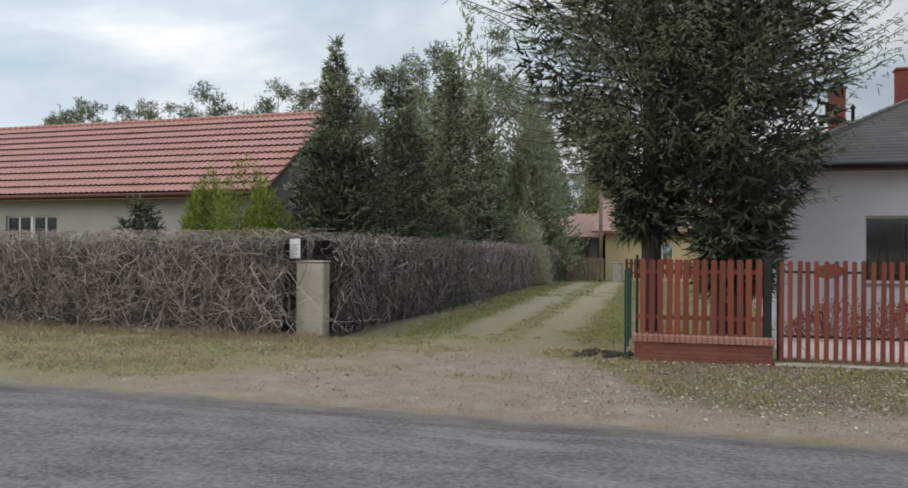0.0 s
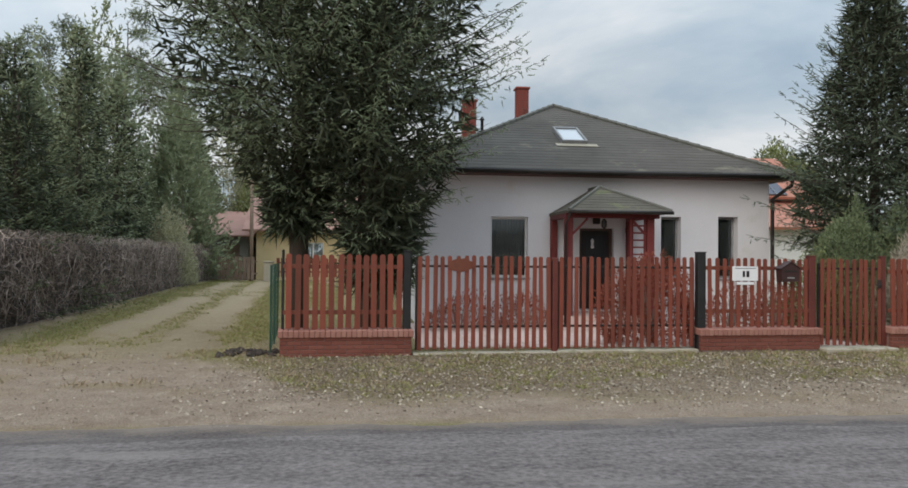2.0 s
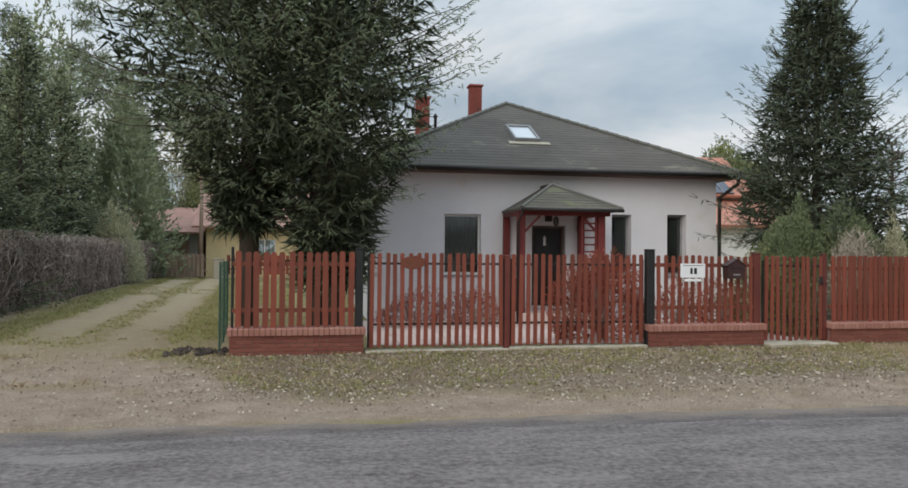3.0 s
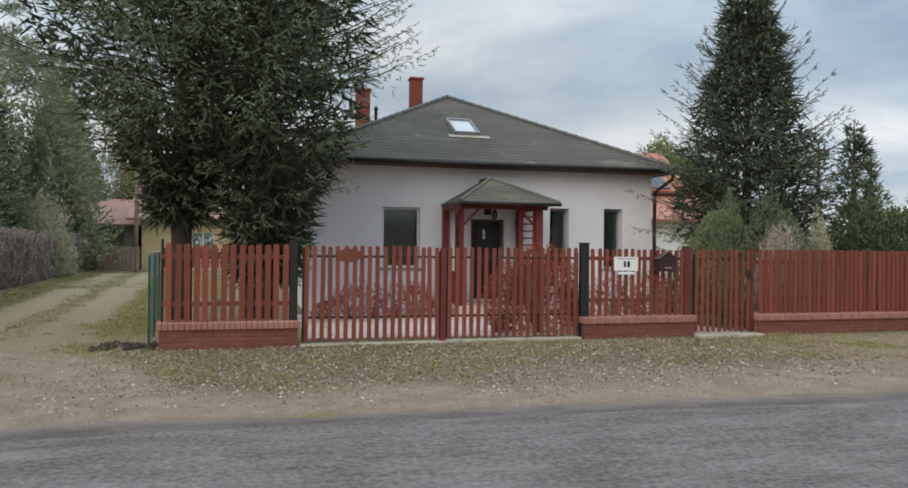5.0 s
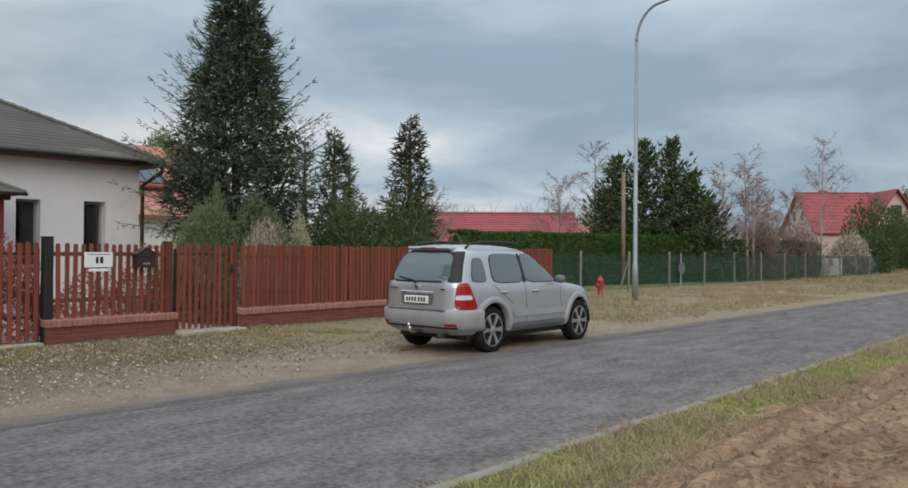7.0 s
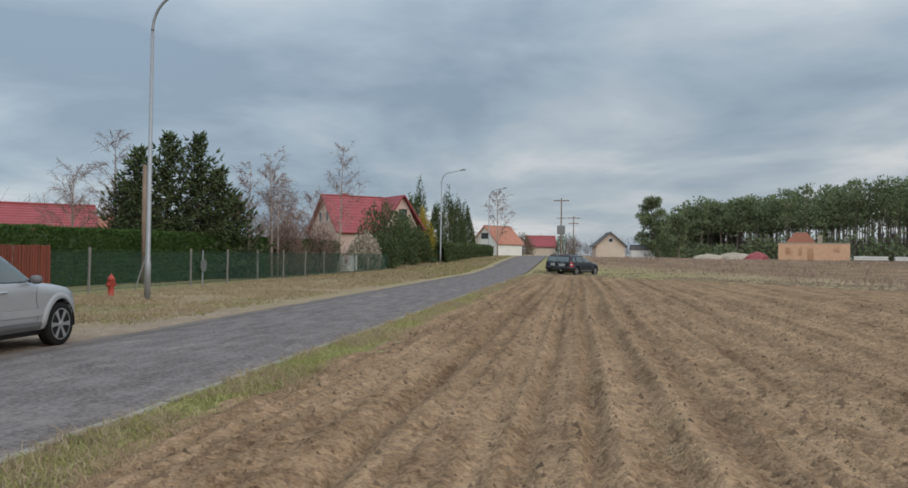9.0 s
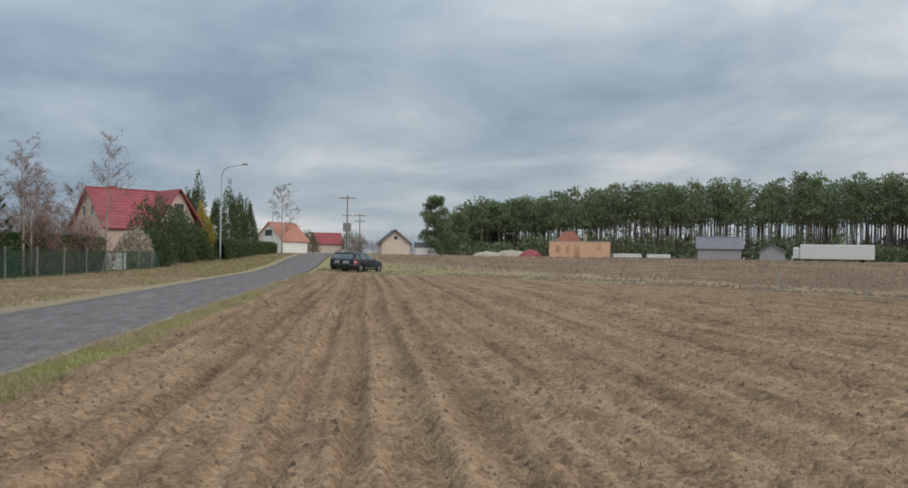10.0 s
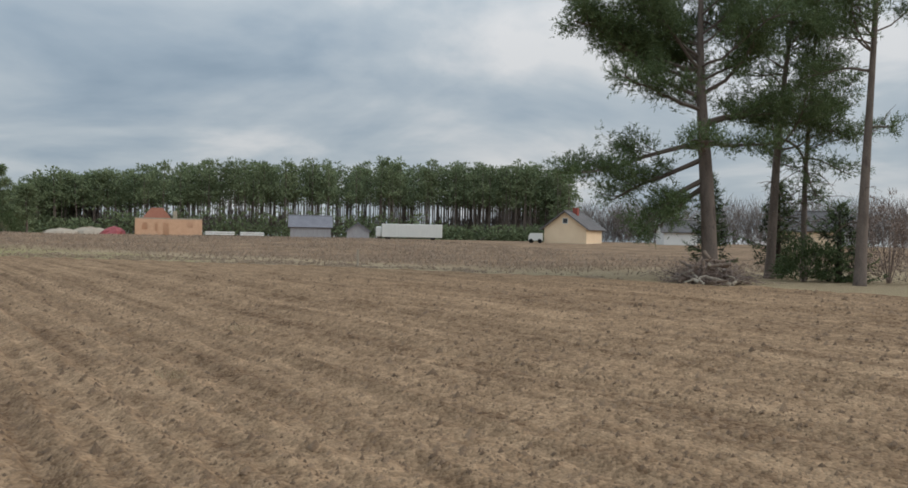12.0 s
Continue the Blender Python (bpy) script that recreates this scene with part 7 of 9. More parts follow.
# low reddish shrubs seen between the pickets
for k, (x, y, w, h) in enumerate(((2.9, 17.6, 0.75, 0.72), (4.4, 17.8, 0.7, 0.72), (8.0, 14.9, 0.75, 1.05), (9.0, 15.0, 0.6, 1.15))):
    bush(x, y, w, 0.3, h, 230 + k, "low reddish barberry behind the fence", "barberry", "barberry", "shrub", 0.06, 0.02, 900, group="barberries")
bush(6.2, 14.5, 1.0, 0.4, 1.6, 236, "dense red-brown shrub close behind the gate", "barberry", "barberry", "shrub", 0.06, 0.022, 4200, lumps=2)


def build_drive():
    d = thing("drive", 0, 0, 0, "pale pinkish paved drive behind the gate", "paving", kind="structure")
    part("bed", Geo().box(1.7, 14.0, -0.1, 10.6, 19.45, 0.012), "mortar", d)
    me = mesh_of("paver", Geo().box(-0.245, -0.245, 0.0, 0.245, 0.245, 0.03, 0.012), "paving")
    for i in range(17):
        for j in range(10):
            piece("paver", me, d, pose(1.98 + i * 0.5, 14.27 + j * 0.5, 0.014))


build_drive()


def build_neighbour():
    """The neighbour's house behind the spruce: white walls, orange roof with solar panels."""
    h = thing("neighbour_house", 0, 0, 0, "white house with an orange tiled roof and solar panels", "house")
    part("wall", Geo().box(12.9, 30.0, 0, 20.0, 38.0, 3.05), "plaster_white", h)
    part("gable_wall", Geo().box(13.2, 32.5, 2.55, 19.6, 37.5, 4.6), "plaster_white", h)
    part("lower_roof", Geo().slab([(12.5, 29.4, 2.95), (20.4, 29.4, 2.95), (20.4, 32.4, 4.2), (12.5, 32.4, 4.2)], 0.12), "roof_orange", h)
    part("roof", Geo().slab([(12.5, 31.9, 4.35), (20.2, 31.9, 4.35), (20.2, 35.0, 6.4), (12.5, 35.0, 6.4)], 0.12).slab([(20.2, 38.1, 4.35), (12.5, 38.1, 4.35), (12.5, 35.001, 6.4), (20.2, 35.001, 6.4)], 0.12), "roof_orange", h)
    for k in range(6):
        x = 12.7 + k * 1.06
        pn = part("solar_panel", Geo().slab([(x, 31.95, 4.46), (x + 1.0, 31.95, 4.46), (x + 1.0, 33.4, 5.42), (x, 33.4, 5.42)], 0.04), "solar", h)
        part("panel_frame", Geo().tube([(x, 31.94, 4.47), (x + 1.0, 31.94, 4.47)], 0.02, 4).tube([(x + 0.5, 31.94, 4.48), (x + 0.5, 33.4, 5.44)], 0.012, 4), "galv", pn)


build_neighbour()
bush(26.4, 46.0, 4.8, 3.8, 7.6, 241, "rounded green tree crown behind the neighbour's roof", "shrub", "garden_tree", "tree", 0.2, 0.1, 16000, z0=1.0, lumps=3)

# ---------------------------------------------------------------- cars
# heights of the body shell with its rear end, its nose and its half width, rear axle at x = 0
CAR_Z = [0.3, 0.38, 0.48, 0.62, 0.7, 0.85, 0.93, 0.985, 1.025, 1.06, 1.2, 1.35, 1.47, 1.54, 1.59, 1.63, 1.65, 1.66]
CAR_BACK = [-0.7, -0.83, -0.88, -0.89, -0.875, -0.87, -0.868, -0.865, -0.86, -0.85, -0.785, -0.71, -0.63, -0.575, -0.51, -0.4, -0.2, 0.2]
CAR_NOSE = [3.28, 3.4, 3.47, 3.48, 3.45, 3.37, 3.22, 2.9, 2.5, 2.26, 2.03, 1.78, 1.56, 1.4, 1.22, 0.98, 0.7, 0.4]
CAR_HALF = [0.83, 0.885, 0.9, 0.902, 0.9, 0.893, 0.885, 0.875, 0.865, 0.85, 0.805, 0.75, 0.7, 0.66, 0.6, 0.5, 0.36, 0.1]
CAR_RINGS = {}


def car_ring(z):
    """Half the outline of the shell at a height, from the middle of the rear along the side to the nose: x, y and the way along it."""
    key = round(z, 4)
    if key not in CAR_RINGS:
        x0, x1, w = (float(np.interp(z, CAR_Z, t)) for t in (CAR_BACK, CAR_NOSE, CAR_HALF))
        th = np.linspace(0, math.pi, 900)
        c, q = np.cos(th), np.sin(th)
        e = np.where(c > 0, 2 / 7.5, 2 / 4.6)
        xc, a = (x0 + x1) / 2, (x1 - x0) / 2
        x, y = xc - a * np.sign(c) * np.abs(c) ** e, w * np.abs(q) ** e
        x, y = x * 1.0, y * (1 - 0.05 * np.clip((x - 1.6) / 1.9, 0, 1) ** 2)
        way = np.concatenate([[0], np.cumsum(np.hypot(np.diff(x), np.diff(y)))])
        CAR_RINGS[key] = (x, y, way)
    return CAR_RINGS[key]


def car_wrap(s, z, off=0.0):
    """A point of the shell, s metres along its outline from the middle of the rear; s < 0: the right side."""
    x, y, way = car_ring(z)
    t = abs(s)
    p = [float(np.interp(t + d, way, v)) for d in (-0.01, 0.01) for v in (x, y)]
    n = Vector((-(p[3] - p[1]), p[2] - p[0], 0)).normalized()
    q = Vector(((p[0] + p[2]) / 2, (p[1] + p[3]) / 2, z)) + n * off
    return (q.x, q.y if s >= 0 else -q.y, q.z)


def car_side(x, z, side, off=0.0):
    def y_at(xx, zz):
        rx, ry, _ = car_ring(zz)
        return float(np.interp(xx, rx, ry))
    n = Vector((-(y_at(x + 0.02, z) - y_at(x - 0.02, z)) / 0.04, 1.0, -(y_at(x, z + 0.02) - y_at(x, z - 0.02)) / 0.04)).normalized()
    q = Vector((x, y_at(x, z), z)) + n * off
    return (q.x, side * q.y, q.z)


def car_end(y, z, off=0.0, front=False):
    def x_at(yy, zz):
        rx, ry, _ = car_ring(zz)
        h = len(rx) // 2
        return float(np.interp(abs(yy), ry[h:][::-1], rx[h:][::-1])) if front else float(np.interp(abs(yy), ry[:h], rx[:h]))
    sg = 1 if front else -1
    n = Vector((sg, 0.0, -sg * (x_at(y, z + 0.02) - x_at(y, z - 0.02)) / 0.04)).normalized()
    q = Vector((x_at(y, z), y, z)) + n * off
    return tuple(q)


def car_body():
    """The painted shell: rings of the outline one above another, cut out round the wheels."""
    zs = sorted({*np.linspace(0.3, 1.06, 24).round(4), *np.linspace(1.06, 1.59, 14).round(4), 1.61, 1.63, 1.64, 1.65, 1.66})
    n = 110
    g = Geo()
    for z in zs:
        x, y, way = car_ring(float(z))
        t = np.linspace(0, way[-1], n)
        xs, ys = np.interp(t, way, x), np.interp(t, way, y)
        g.v += [(float(p), float(q), float(z)) for p, q in zip(xs, ys)] + [(float(p), -float(q), float(z)) for p, q in zip(xs[-2:0:-1], ys[-2:0:-1])]
    m = 2 * n - 2
    for i in range(len(zs) - 1):
        for k in range(m):
            q = (i * m + k, (i + 1) * m + k, (i + 1) * m + (k + 1) % m, i * m + (k + 1) % m)
            cx, cz = sum(g.v[j][0] for j in q) / 4, sum(g.v[j][2] for j in q) / 4
            if abs(g.v[q[0]][1]) > 0.55 and min(math.hypot(cx, cz - 0.345), math.hypot(cx - 2.63, cz - 0.345)) < 0.44:
                continue
            g.f.append(q)
    top = (len(zs) - 1) * m
    g.f.append(tuple(range(top, top + m))[::-1])
    return g


def round_patch(place, cs, grow=1.0, power=5.0, n=32, flip=False):
    """A pane with rounded corners over four corners of the shell's own coordinates; place turns these into space."""
    g = Geo()
    (a, b, c, d) = cs

    def at(u, v):
        return place((a[0] * (1 - u) + b[0] * u) * (1 - v) + (d[0] * (1 - u) + c[0] * u) * v, (a[1] * (1 - u) + b[1] * u) * (1 - v) + (d[1] * (1 - u) + c[1] * u) * v)
    rings = 4
    g.v.append(at(0.5, 0.5))
    for r in range(1, rings + 1):
        for k in range(n):
            t = 2 * math.pi * k / n
            ct, st = math.cos(t), math.sin(t)
            q = (abs(ct) ** power + abs(st) ** power) ** (-1 / power)
            g.v.append(at(0.5 + 0.5 * grow * q * ct * r / rings, 0.5 + 0.5 * grow * q * st * r / rings))
    for k in range(n):
        m = (k + 1) % n
        f = [(0, 1 + k, 1 + m)] + [(1 + r * n + k, 1 + (r + 1) * n + k, 1 + (r + 1) * n + m, 1 + r * n + m) for r in range(rings - 1)]
        g.f += [q[::-1] for q in f] if flip else f
    return g


def shell_band(s0, s1, rows, step=0.06):
    """A moulding laid round the shell from s0 to s1; rows: (height, how far it stands out)."""
    g = Geo()
    n = max(2, int(abs(s1 - s0) / step))
    for k in range(n + 1):
        g.v += [car_wrap(s0 + (s1 - s0) * k / n, z, off) for z, off in rows]
    m = len(rows)
    for k in range(n):
        for j in range(m - 1):
            g.f.append((k * m + j, k * m + j + 1, (k + 1) * m + j + 1, (k + 1) * m + j))
    return g


def wheel(root, x, y, side):
    m = pose(x, y, 0.355, -90 if side > 0 else 90, 0, 0)
    w = part("wheel", Geo().lathe([(0.2, -0.1), (0.3, -0.115), (0.345, -0.1), (0.356, -0.06), (0.356, 0.06), (0.345, 0.1), (0.3, 0.115), (0.2, 0.1)], 32), "rubber", root, "black road tyre", True, at=m)
    part("rim", Geo().lathe([(0.2, -0.085), (0.25, -0.112), (0.262, -0.1), (0.24, -0.03), (0.1, 0.0)], 28), "alloy", w, smooth=True)
    g = Geo()
    for k in range(6):
        mm = Matrix.Rotation(2 * math.pi * k / 6, 4, "Z")
        g.prism([(0.03, -0.03), (0.1, -0.022), (0.238, -0.04), (0.238, 0.04), (0.1, 0.022), (0.03, 0.03)], -0.106, -0.078, mm)
    part("spoke_star", g, "alloy", w, "six-spoke alloy")
    part("hub", Geo().lathe([(0.05, -0.07), (0.05, -0.115), (0.03, -0.12)], 14), "alloy", w, smooth=True)
    part("brake_disc", Geo().lathe([(0.16, -0.06), (0.16, -0.05), (0.02, -0.04)], 18), "steel_dark", w)
    return w


def build_suv(x, y, rz, paint, cladding, label, name="car"):
    root = thing(name, x, y, 0.0, label, "car", rz=rz)
    part("body", car_body(), paint, root, smooth=True)
    for yy in (-0.77, 0.77):
        for xx in (0.0, 2.63):
            wheel(root, xx, yy, 1 if yy < 0 else -1)
    part("underbody", Geo().box(-0.5, -0.76, 0.21, 3.1, 0.76, 0.4, 0.03), "black_plastic", root)
    for s in (-1, 1):
        for cs in ([(-0.5, 1.1), (-0.13, 1.09), (-0.12, 1.44), (-0.36, 1.44)], [(0.02, 1.075), (0.86, 1.065), (0.86, 1.505), (0.08, 1.505)], [(0.93, 1.065), (1.98, 1.06), (1.42, 1.5), (0.93, 1.505)]):
            seal = part("window_seal", round_patch(lambda u, v: car_side(u, v, s, 0.004), cs, 1.05, 5.0, flip=s > 0), "black_plastic", root)
            part("side_window", round_patch(lambda u, v: car_side(u, v, s, 0.009), cs, 1.0, 5.0, flip=s > 0), "car_glass", seal)
        # dark edge of the tailgate glass, running up into the roof rail
        part("pillar_trim", round_patch(lambda u, v: car_wrap(s * u, v, 0.006), [(0.6, 1.085), (0.84, 1.085), (0.7, 1.55), (0.5, 1.55)], 1.0, 12.0, flip=s < 0), "black_plastic", root)
        part("pillar_strip", round_patch(lambda u, v: car_side(u, v, s, 0.0095), [(0.855, 1.06), (0.935, 1.06), (0.935, 1.515), (0.855, 1.515)], 1.0, 12.0, flip=s > 0), "black_plastic", root)
        for c in (0.0, 2.63):
            arc = Geo()
            for a in np.linspace(-0.06, math.pi + 0.06, 21):
                ca, sa2 = math.cos(a), math.sin(a)
                zo, zi = 0.345 + 0.53 * sa2, 0.345 + 0.425 * sa2
                yo = abs(car_side(c + 0.53 * ca, max(zo, 0.31), 1)[1])
                yi = abs(car_side(c + 0.425 * ca, max(zi, 0.31), 1)[1])
                arc.v += [(c + 0.53 * ca, s * (yo - 0.01), zo), (c + 0.515 * ca, s * (yo + 0.02), zo - 0.015 * sa2), (c + 0.435 * ca, s * (yi + 0.034), zi + 0.01 * sa2), (c + 0.42 * ca, s * (yi + 0.02), zi), (c + 0.42 * ca, s * (yi - 0.08), zi)]
            for k in range(20):
                for e in range(4):
                    q = (5 * k + e, 5 * k + e + 1, 5 * k + e + 6, 5 * k + e + 5)
                    arc.f.append(q if s > 0 else q[::-1])
            part("wheel_arch", arc, cladding, root, smooth=True)
            well = Geo()
            for a in np.linspace(-0.1, math.pi + 0.1, 13):
                well.v += [(c + 0.425 * math.cos(a), s * 0.45, 0.345 + 0.425 * math.sin(a)), (c + 0.425 * math.cos(a), s * 0.85, 0.345 + 0.425 * math.sin(a))]
            well.f += [(2 * k, 2 * k + 1, 2 * k + 3, 2 * k + 2) for k in range(12)] + [tuple(range(0, 26, 2))]
            part("wheel_well", well, "black_plastic", root)
        part("sill_cladding", round_patch(lambda u, v: car_side(u, v, s, 0.018), [(0.53, 0.31), (2.1, 0.31), (2.1, 0.44), (0.53, 0.44)], 1.0, 10.0, flip=s > 0), "car_sill", root)
        part("door_strip", round_patch(lambda u, v: car_side(u, v, s, 0.02), [(0.53, 0.53), (2.1, 0.53), (2.1, 0.64), (0.53, 0.64)], 1.0, 10.0, flip=s > 0), cladding, root)
        for hx in (0.16, 1.06):
            hx0 = car_side(hx, 0.92, s, 0.0)
            part("door_handle", Geo().box(hx, hx0[1], 0.905, hx + 0.2, hx0[1] + s * 0.035, 0.94, 0.012), paint, root)
        for pts in ([(0.895, z) for z in np.linspace(0.46, 1.05, 9)], [(1.98 + 0.03 * math.sin(k), z) for k, z in enumerate(np.linspace(0.46, 1.04, 9))], [(0.5 - 0.5 * f, 0.75 + 0.3 * f) for f in np.linspace(0, 1, 7)]):
            part("door_gap", Geo().tube([car_side(px, pz, s, 0.0) for px, pz in pts], 0.005, 4), "black_plastic", root)
        part("roof_rail", Geo().tube([(-0.36, s * 0.56, 1.58), (-0.27, s * 0.575, 1.665), (0.2, s * 0.595, 1.7), (0.7, s * 0.59, 1.7), (1.05, s * 0.58, 1.67), (1.16, s * 0.57, 1.6)], 0.021, 8), "black_plastic", root, smooth=True)
        mir = part("wing_mirror", Geo().lathe([(0.02, -0.1), (0.06, -0.08), (0.07, 0.0), (0.06, 0.07), (0.02, 0.085)], 12, pose(1.84, s * 0.97, 1.1, 90, 0, 0)), "car_sill", root, smooth=True)
        part("mirror_arm", Geo().box(1.8, s * 0.84, 1.05, 1.87, s * 0.93, 1.1, 0.01), "black_plastic", mir)
        tl = part("tail_lamp", round_patch(lambda u, v: car_wrap(s * u, v, 0.014), [(0.74, 0.69), (1.2, 0.68), (0.98, 1.08), (0.77, 1.08)], 1.0, 6.0, flip=s < 0), "tail_red", root, "red tail lamp with a clear band")
        part("clear_band", round_patch(lambda u, v: car_wrap(s * u, v, 0.019), [(0.76, 0.83), (1.06, 0.83), (1.03, 0.9), (0.76, 0.9)], 1.0, 6.0, flip=s < 0), "lamp_clear", tl)
        part("headlamp", round_patch(lambda u, v: car_end(u * s, v, 0.012, True), [(0.44, 0.72), (0.76, 0.72), (0.74, 0.88), (0.46, 0.86)], 1.0, 5.0, flip=s < 0), "lamp_clear", root)
        part("reflector", round_patch(lambda u, v: car_wrap(s * u, v, 0.05), [(0.6, 0.44), (0.78, 0.44), (0.78, 0.48), (0.6, 0.48)], 1.0, 8.0, flip=s < 0), "tail_red", root)
    seal = part("rear_window_seal", round_patch(lambda u, v: car_end(u, v, 0.005), [(-0.69, 1.075), (0.69, 1.075), (0.56, 1.545), (-0.56, 1.545)], 1.0, 9.0, flip=True), "black_plastic", root)
    part("rear_window", round_patch(lambda u, v: car_end(u, v, 0.01), [(-0.64, 1.1), (0.64, 1.1), (0.53, 1.525), (-0.53, 1.525)], 1.0, 7.0, flip=True), "car_glass", seal)
    part("windscreen", round_patch(lambda u, v: car_end(u, v, 0.008, True), [(-0.66, 1.09), (0.66, 1.09), (0.54, 1.52), (-0.54, 1.52)], 1.0, 8.0), "car_glass", root)
    part("spoiler", Geo().box(-0.625, -0.47, 1.57, -0.3, 0.47, 1.625, 0.024), paint, root)
    part("brake_light", Geo().box(-0.636, -0.17, 1.588, -0.62, 0.17, 1.61, 0.004), "tail_red", root)
    part("rear_wiper", Geo().tube([(-0.87, 0.04, 1.07), (-0.868, 0.1, 1.11), (-0.835, 0.46, 1.16)], [0.022, 0.014, 0.009], 6), "black_plastic", root)
    rb = part("rear_bumper", shell_band(-1.3, 1.3, [(0.34, -0.04), (0.36, 0.03), (0.44, 0.045), (0.56, 0.05), (0.645, 0.05), (0.675, 0.035), (0.685, -0.01)]), cladding, root, "grey ribbed plastic bumper", smooth=True)
    part("bumper_step", Geo().box(-0.945, -0.62, 0.665, -0.87, 0.62, 0.69, 0.012), "car_sill", rb)
    part("bumper_gap", shell_band(-0.78, 0.78, [(0.4, 0.044), (0.405, 0.052), (0.425, 0.052), (0.43, 0.044)]), "black_plastic", rb)
    part("plate_recess", round_patch(lambda u, v: car_end(u, v, 0.004), [(-0.34, 0.735), (0.34, 0.735), (0.36, 0.905), (-0.36, 0.905)], 1.0, 8.0, flip=True), "car_sill", root)
    pl = part("white_plate", Geo().box(-0.9, -0.26, 0.765, -0.884, 0.26, 0.878, 0.003), "plate_white", root, "white plate with plain bars")
    for k in range(7):
        part("plate_bar", Geo().box(-0.904, -0.2 + k * 0.06 + 0.02 * (k > 2), 0.79, -0.9015, -0.165 + k * 0.06 + 0.02 * (k > 2), 0.853), "ink", pl)
    part("tailgate_handle", Geo().box(-0.9, -0.36, 0.918, -0.868, 0.36, 0.948, 0.01), "chrome", root)
    part("badge", Geo().lathe([(0.05, -0.004), (0.05, 0.012), (0.03, 0.018)], 14, pose(-0.87, 0.0, 1.01, 0, -90, 0)), "chrome", root)
    part("model_bar", Geo().box(-0.882, 0.42, 0.975, -0.868, 0.6, 0.995).box(-0.882, -0.6, 0.975, -0.868, -0.5, 0.995), "chrome", root)
    part("tow_bar", Geo().tube([(-0.6, 0, 0.34), (-1.0, 0, 0.34), (-1.06, 0, 0.42)], 0.024, 8).lathe([(0.005, 0.41), (0.03, 0.43), (0.03, 0.455), (0.005, 0.48)], 10, pose(-1.06, 0, 0)), "chrome", root, smooth=True)
    part("exhaust", Geo().tube([(-0.5, -0.5, 0.28), (-0.93, -0.5, 0.29)], 0.032, 10), "steel_dark", root, smooth=True)
    nose = car_ring(0.5)[2][-1]
    part("front_bumper", shell_band(nose - 1.1, nose, [(0.34, -0.03), (0.36, 0.025), (0.5, 0.035), (0.62, 0.03), (0.64, -0.01)]), cladding, root, smooth=True)
    part("aerial", Geo().tube([(0.0, 0.0, 1.64), (-0.12, 0, 1.9)], 0.005, 5), "black_plastic", root)
    return root


suv = build_suv(11.16, 8.5, 0.6, "car_silver", "car_grey", "silver-grey mud-splashed SUV parked on the verge")
suv.scale = (0.966, 0.975, 1.03)
build_suv(67.6, -0.1, -36.0, "car_dark", "car_dark", "dark blue estate car parked at the field's edge")
build_suv(71.6, 0.85, -22.0, "car_dark", "car_dark", "black car parked behind the blue one")

# ---------------------------------------------------------------- verge and gardens beyond the parked car
def street_lamp(x, y, label):
    r = thing("street_lamp", x, y, ground_z(x, y), label, "street lamp", group="street lamps")
    part("pole", Geo().tube([(0, 0, -0.1), (0, 0, 1.2), (0, 0, 1.25), (0, 0, 8.6)], [0.1, 0.095, 0.075, 0.055], 14), "galv", r, smooth=True)
    arm = [(0, 0, 8.58)] + [(0.0, -0.9 * (1 - math.cos(a)), 8.6 + 1.15 * math.sin(a)) for a in np.linspace(0.1, 1.35, 8)] + [(0, -1.5, 9.86), (0, -2.1, 10.0)]
    part("arm", Geo().tube(arm, [0.054] + [0.045] * (len(arm) - 1), 10), "galv", r, smooth=True)
    h = part("lamp_head", Geo().tube([(0, -2.0, 9.98), (0, -2.12, 10.02), (0, -2.4, 10.06), (0, -2.6, 10.06)], [0.05, 0.085, 0.1, 0.04], 10), "shutter", r, smooth=True)
    part("lens", Geo().box(-0.07, -2.52, 9.94, 0.07, -2.2, 9.975, 0.015), "lamp_clear", h)
    return r


street_lamp(25.04, 12.69, "tall grey steel street lamp on the grass verge")
street_lamp(84.6, 13.6, "grey street lamp farther along the road")
street_lamp(118.0, 12.2, "far grey street lamp beside the road")


def build_hydrant():
    r = thing("hydrant", 26.7, 15.0, -0.12, "red above-ground fire hydrant in the grass", "hydrant")
    part("barrel", Geo().lathe([(0.16, -0.05), (0.16, 0.03), (0.105, 0.06), (0.1, 0.55), (0.125, 0.58), (0.125, 0.62)], 16), "hydrant", r, smooth=True)
    part("bonnet", Geo().lathe([(0.13, 0.62), (0.12, 0.72), (0.07, 0.8), (0.03, 0.83), (0.03, 0.88)], 16), "hydrant", r, smooth=True)
    for a in (0, 180):
        part("outlet", Geo().lathe([(0.06, 0.09), (0.06, 0.16), (0.075, 0.165), (0.075, 0.2)], 12, pose(0, 0, 0.5, 0, 90, a)), "hydrant", r, smooth=True)


build_hydrant()


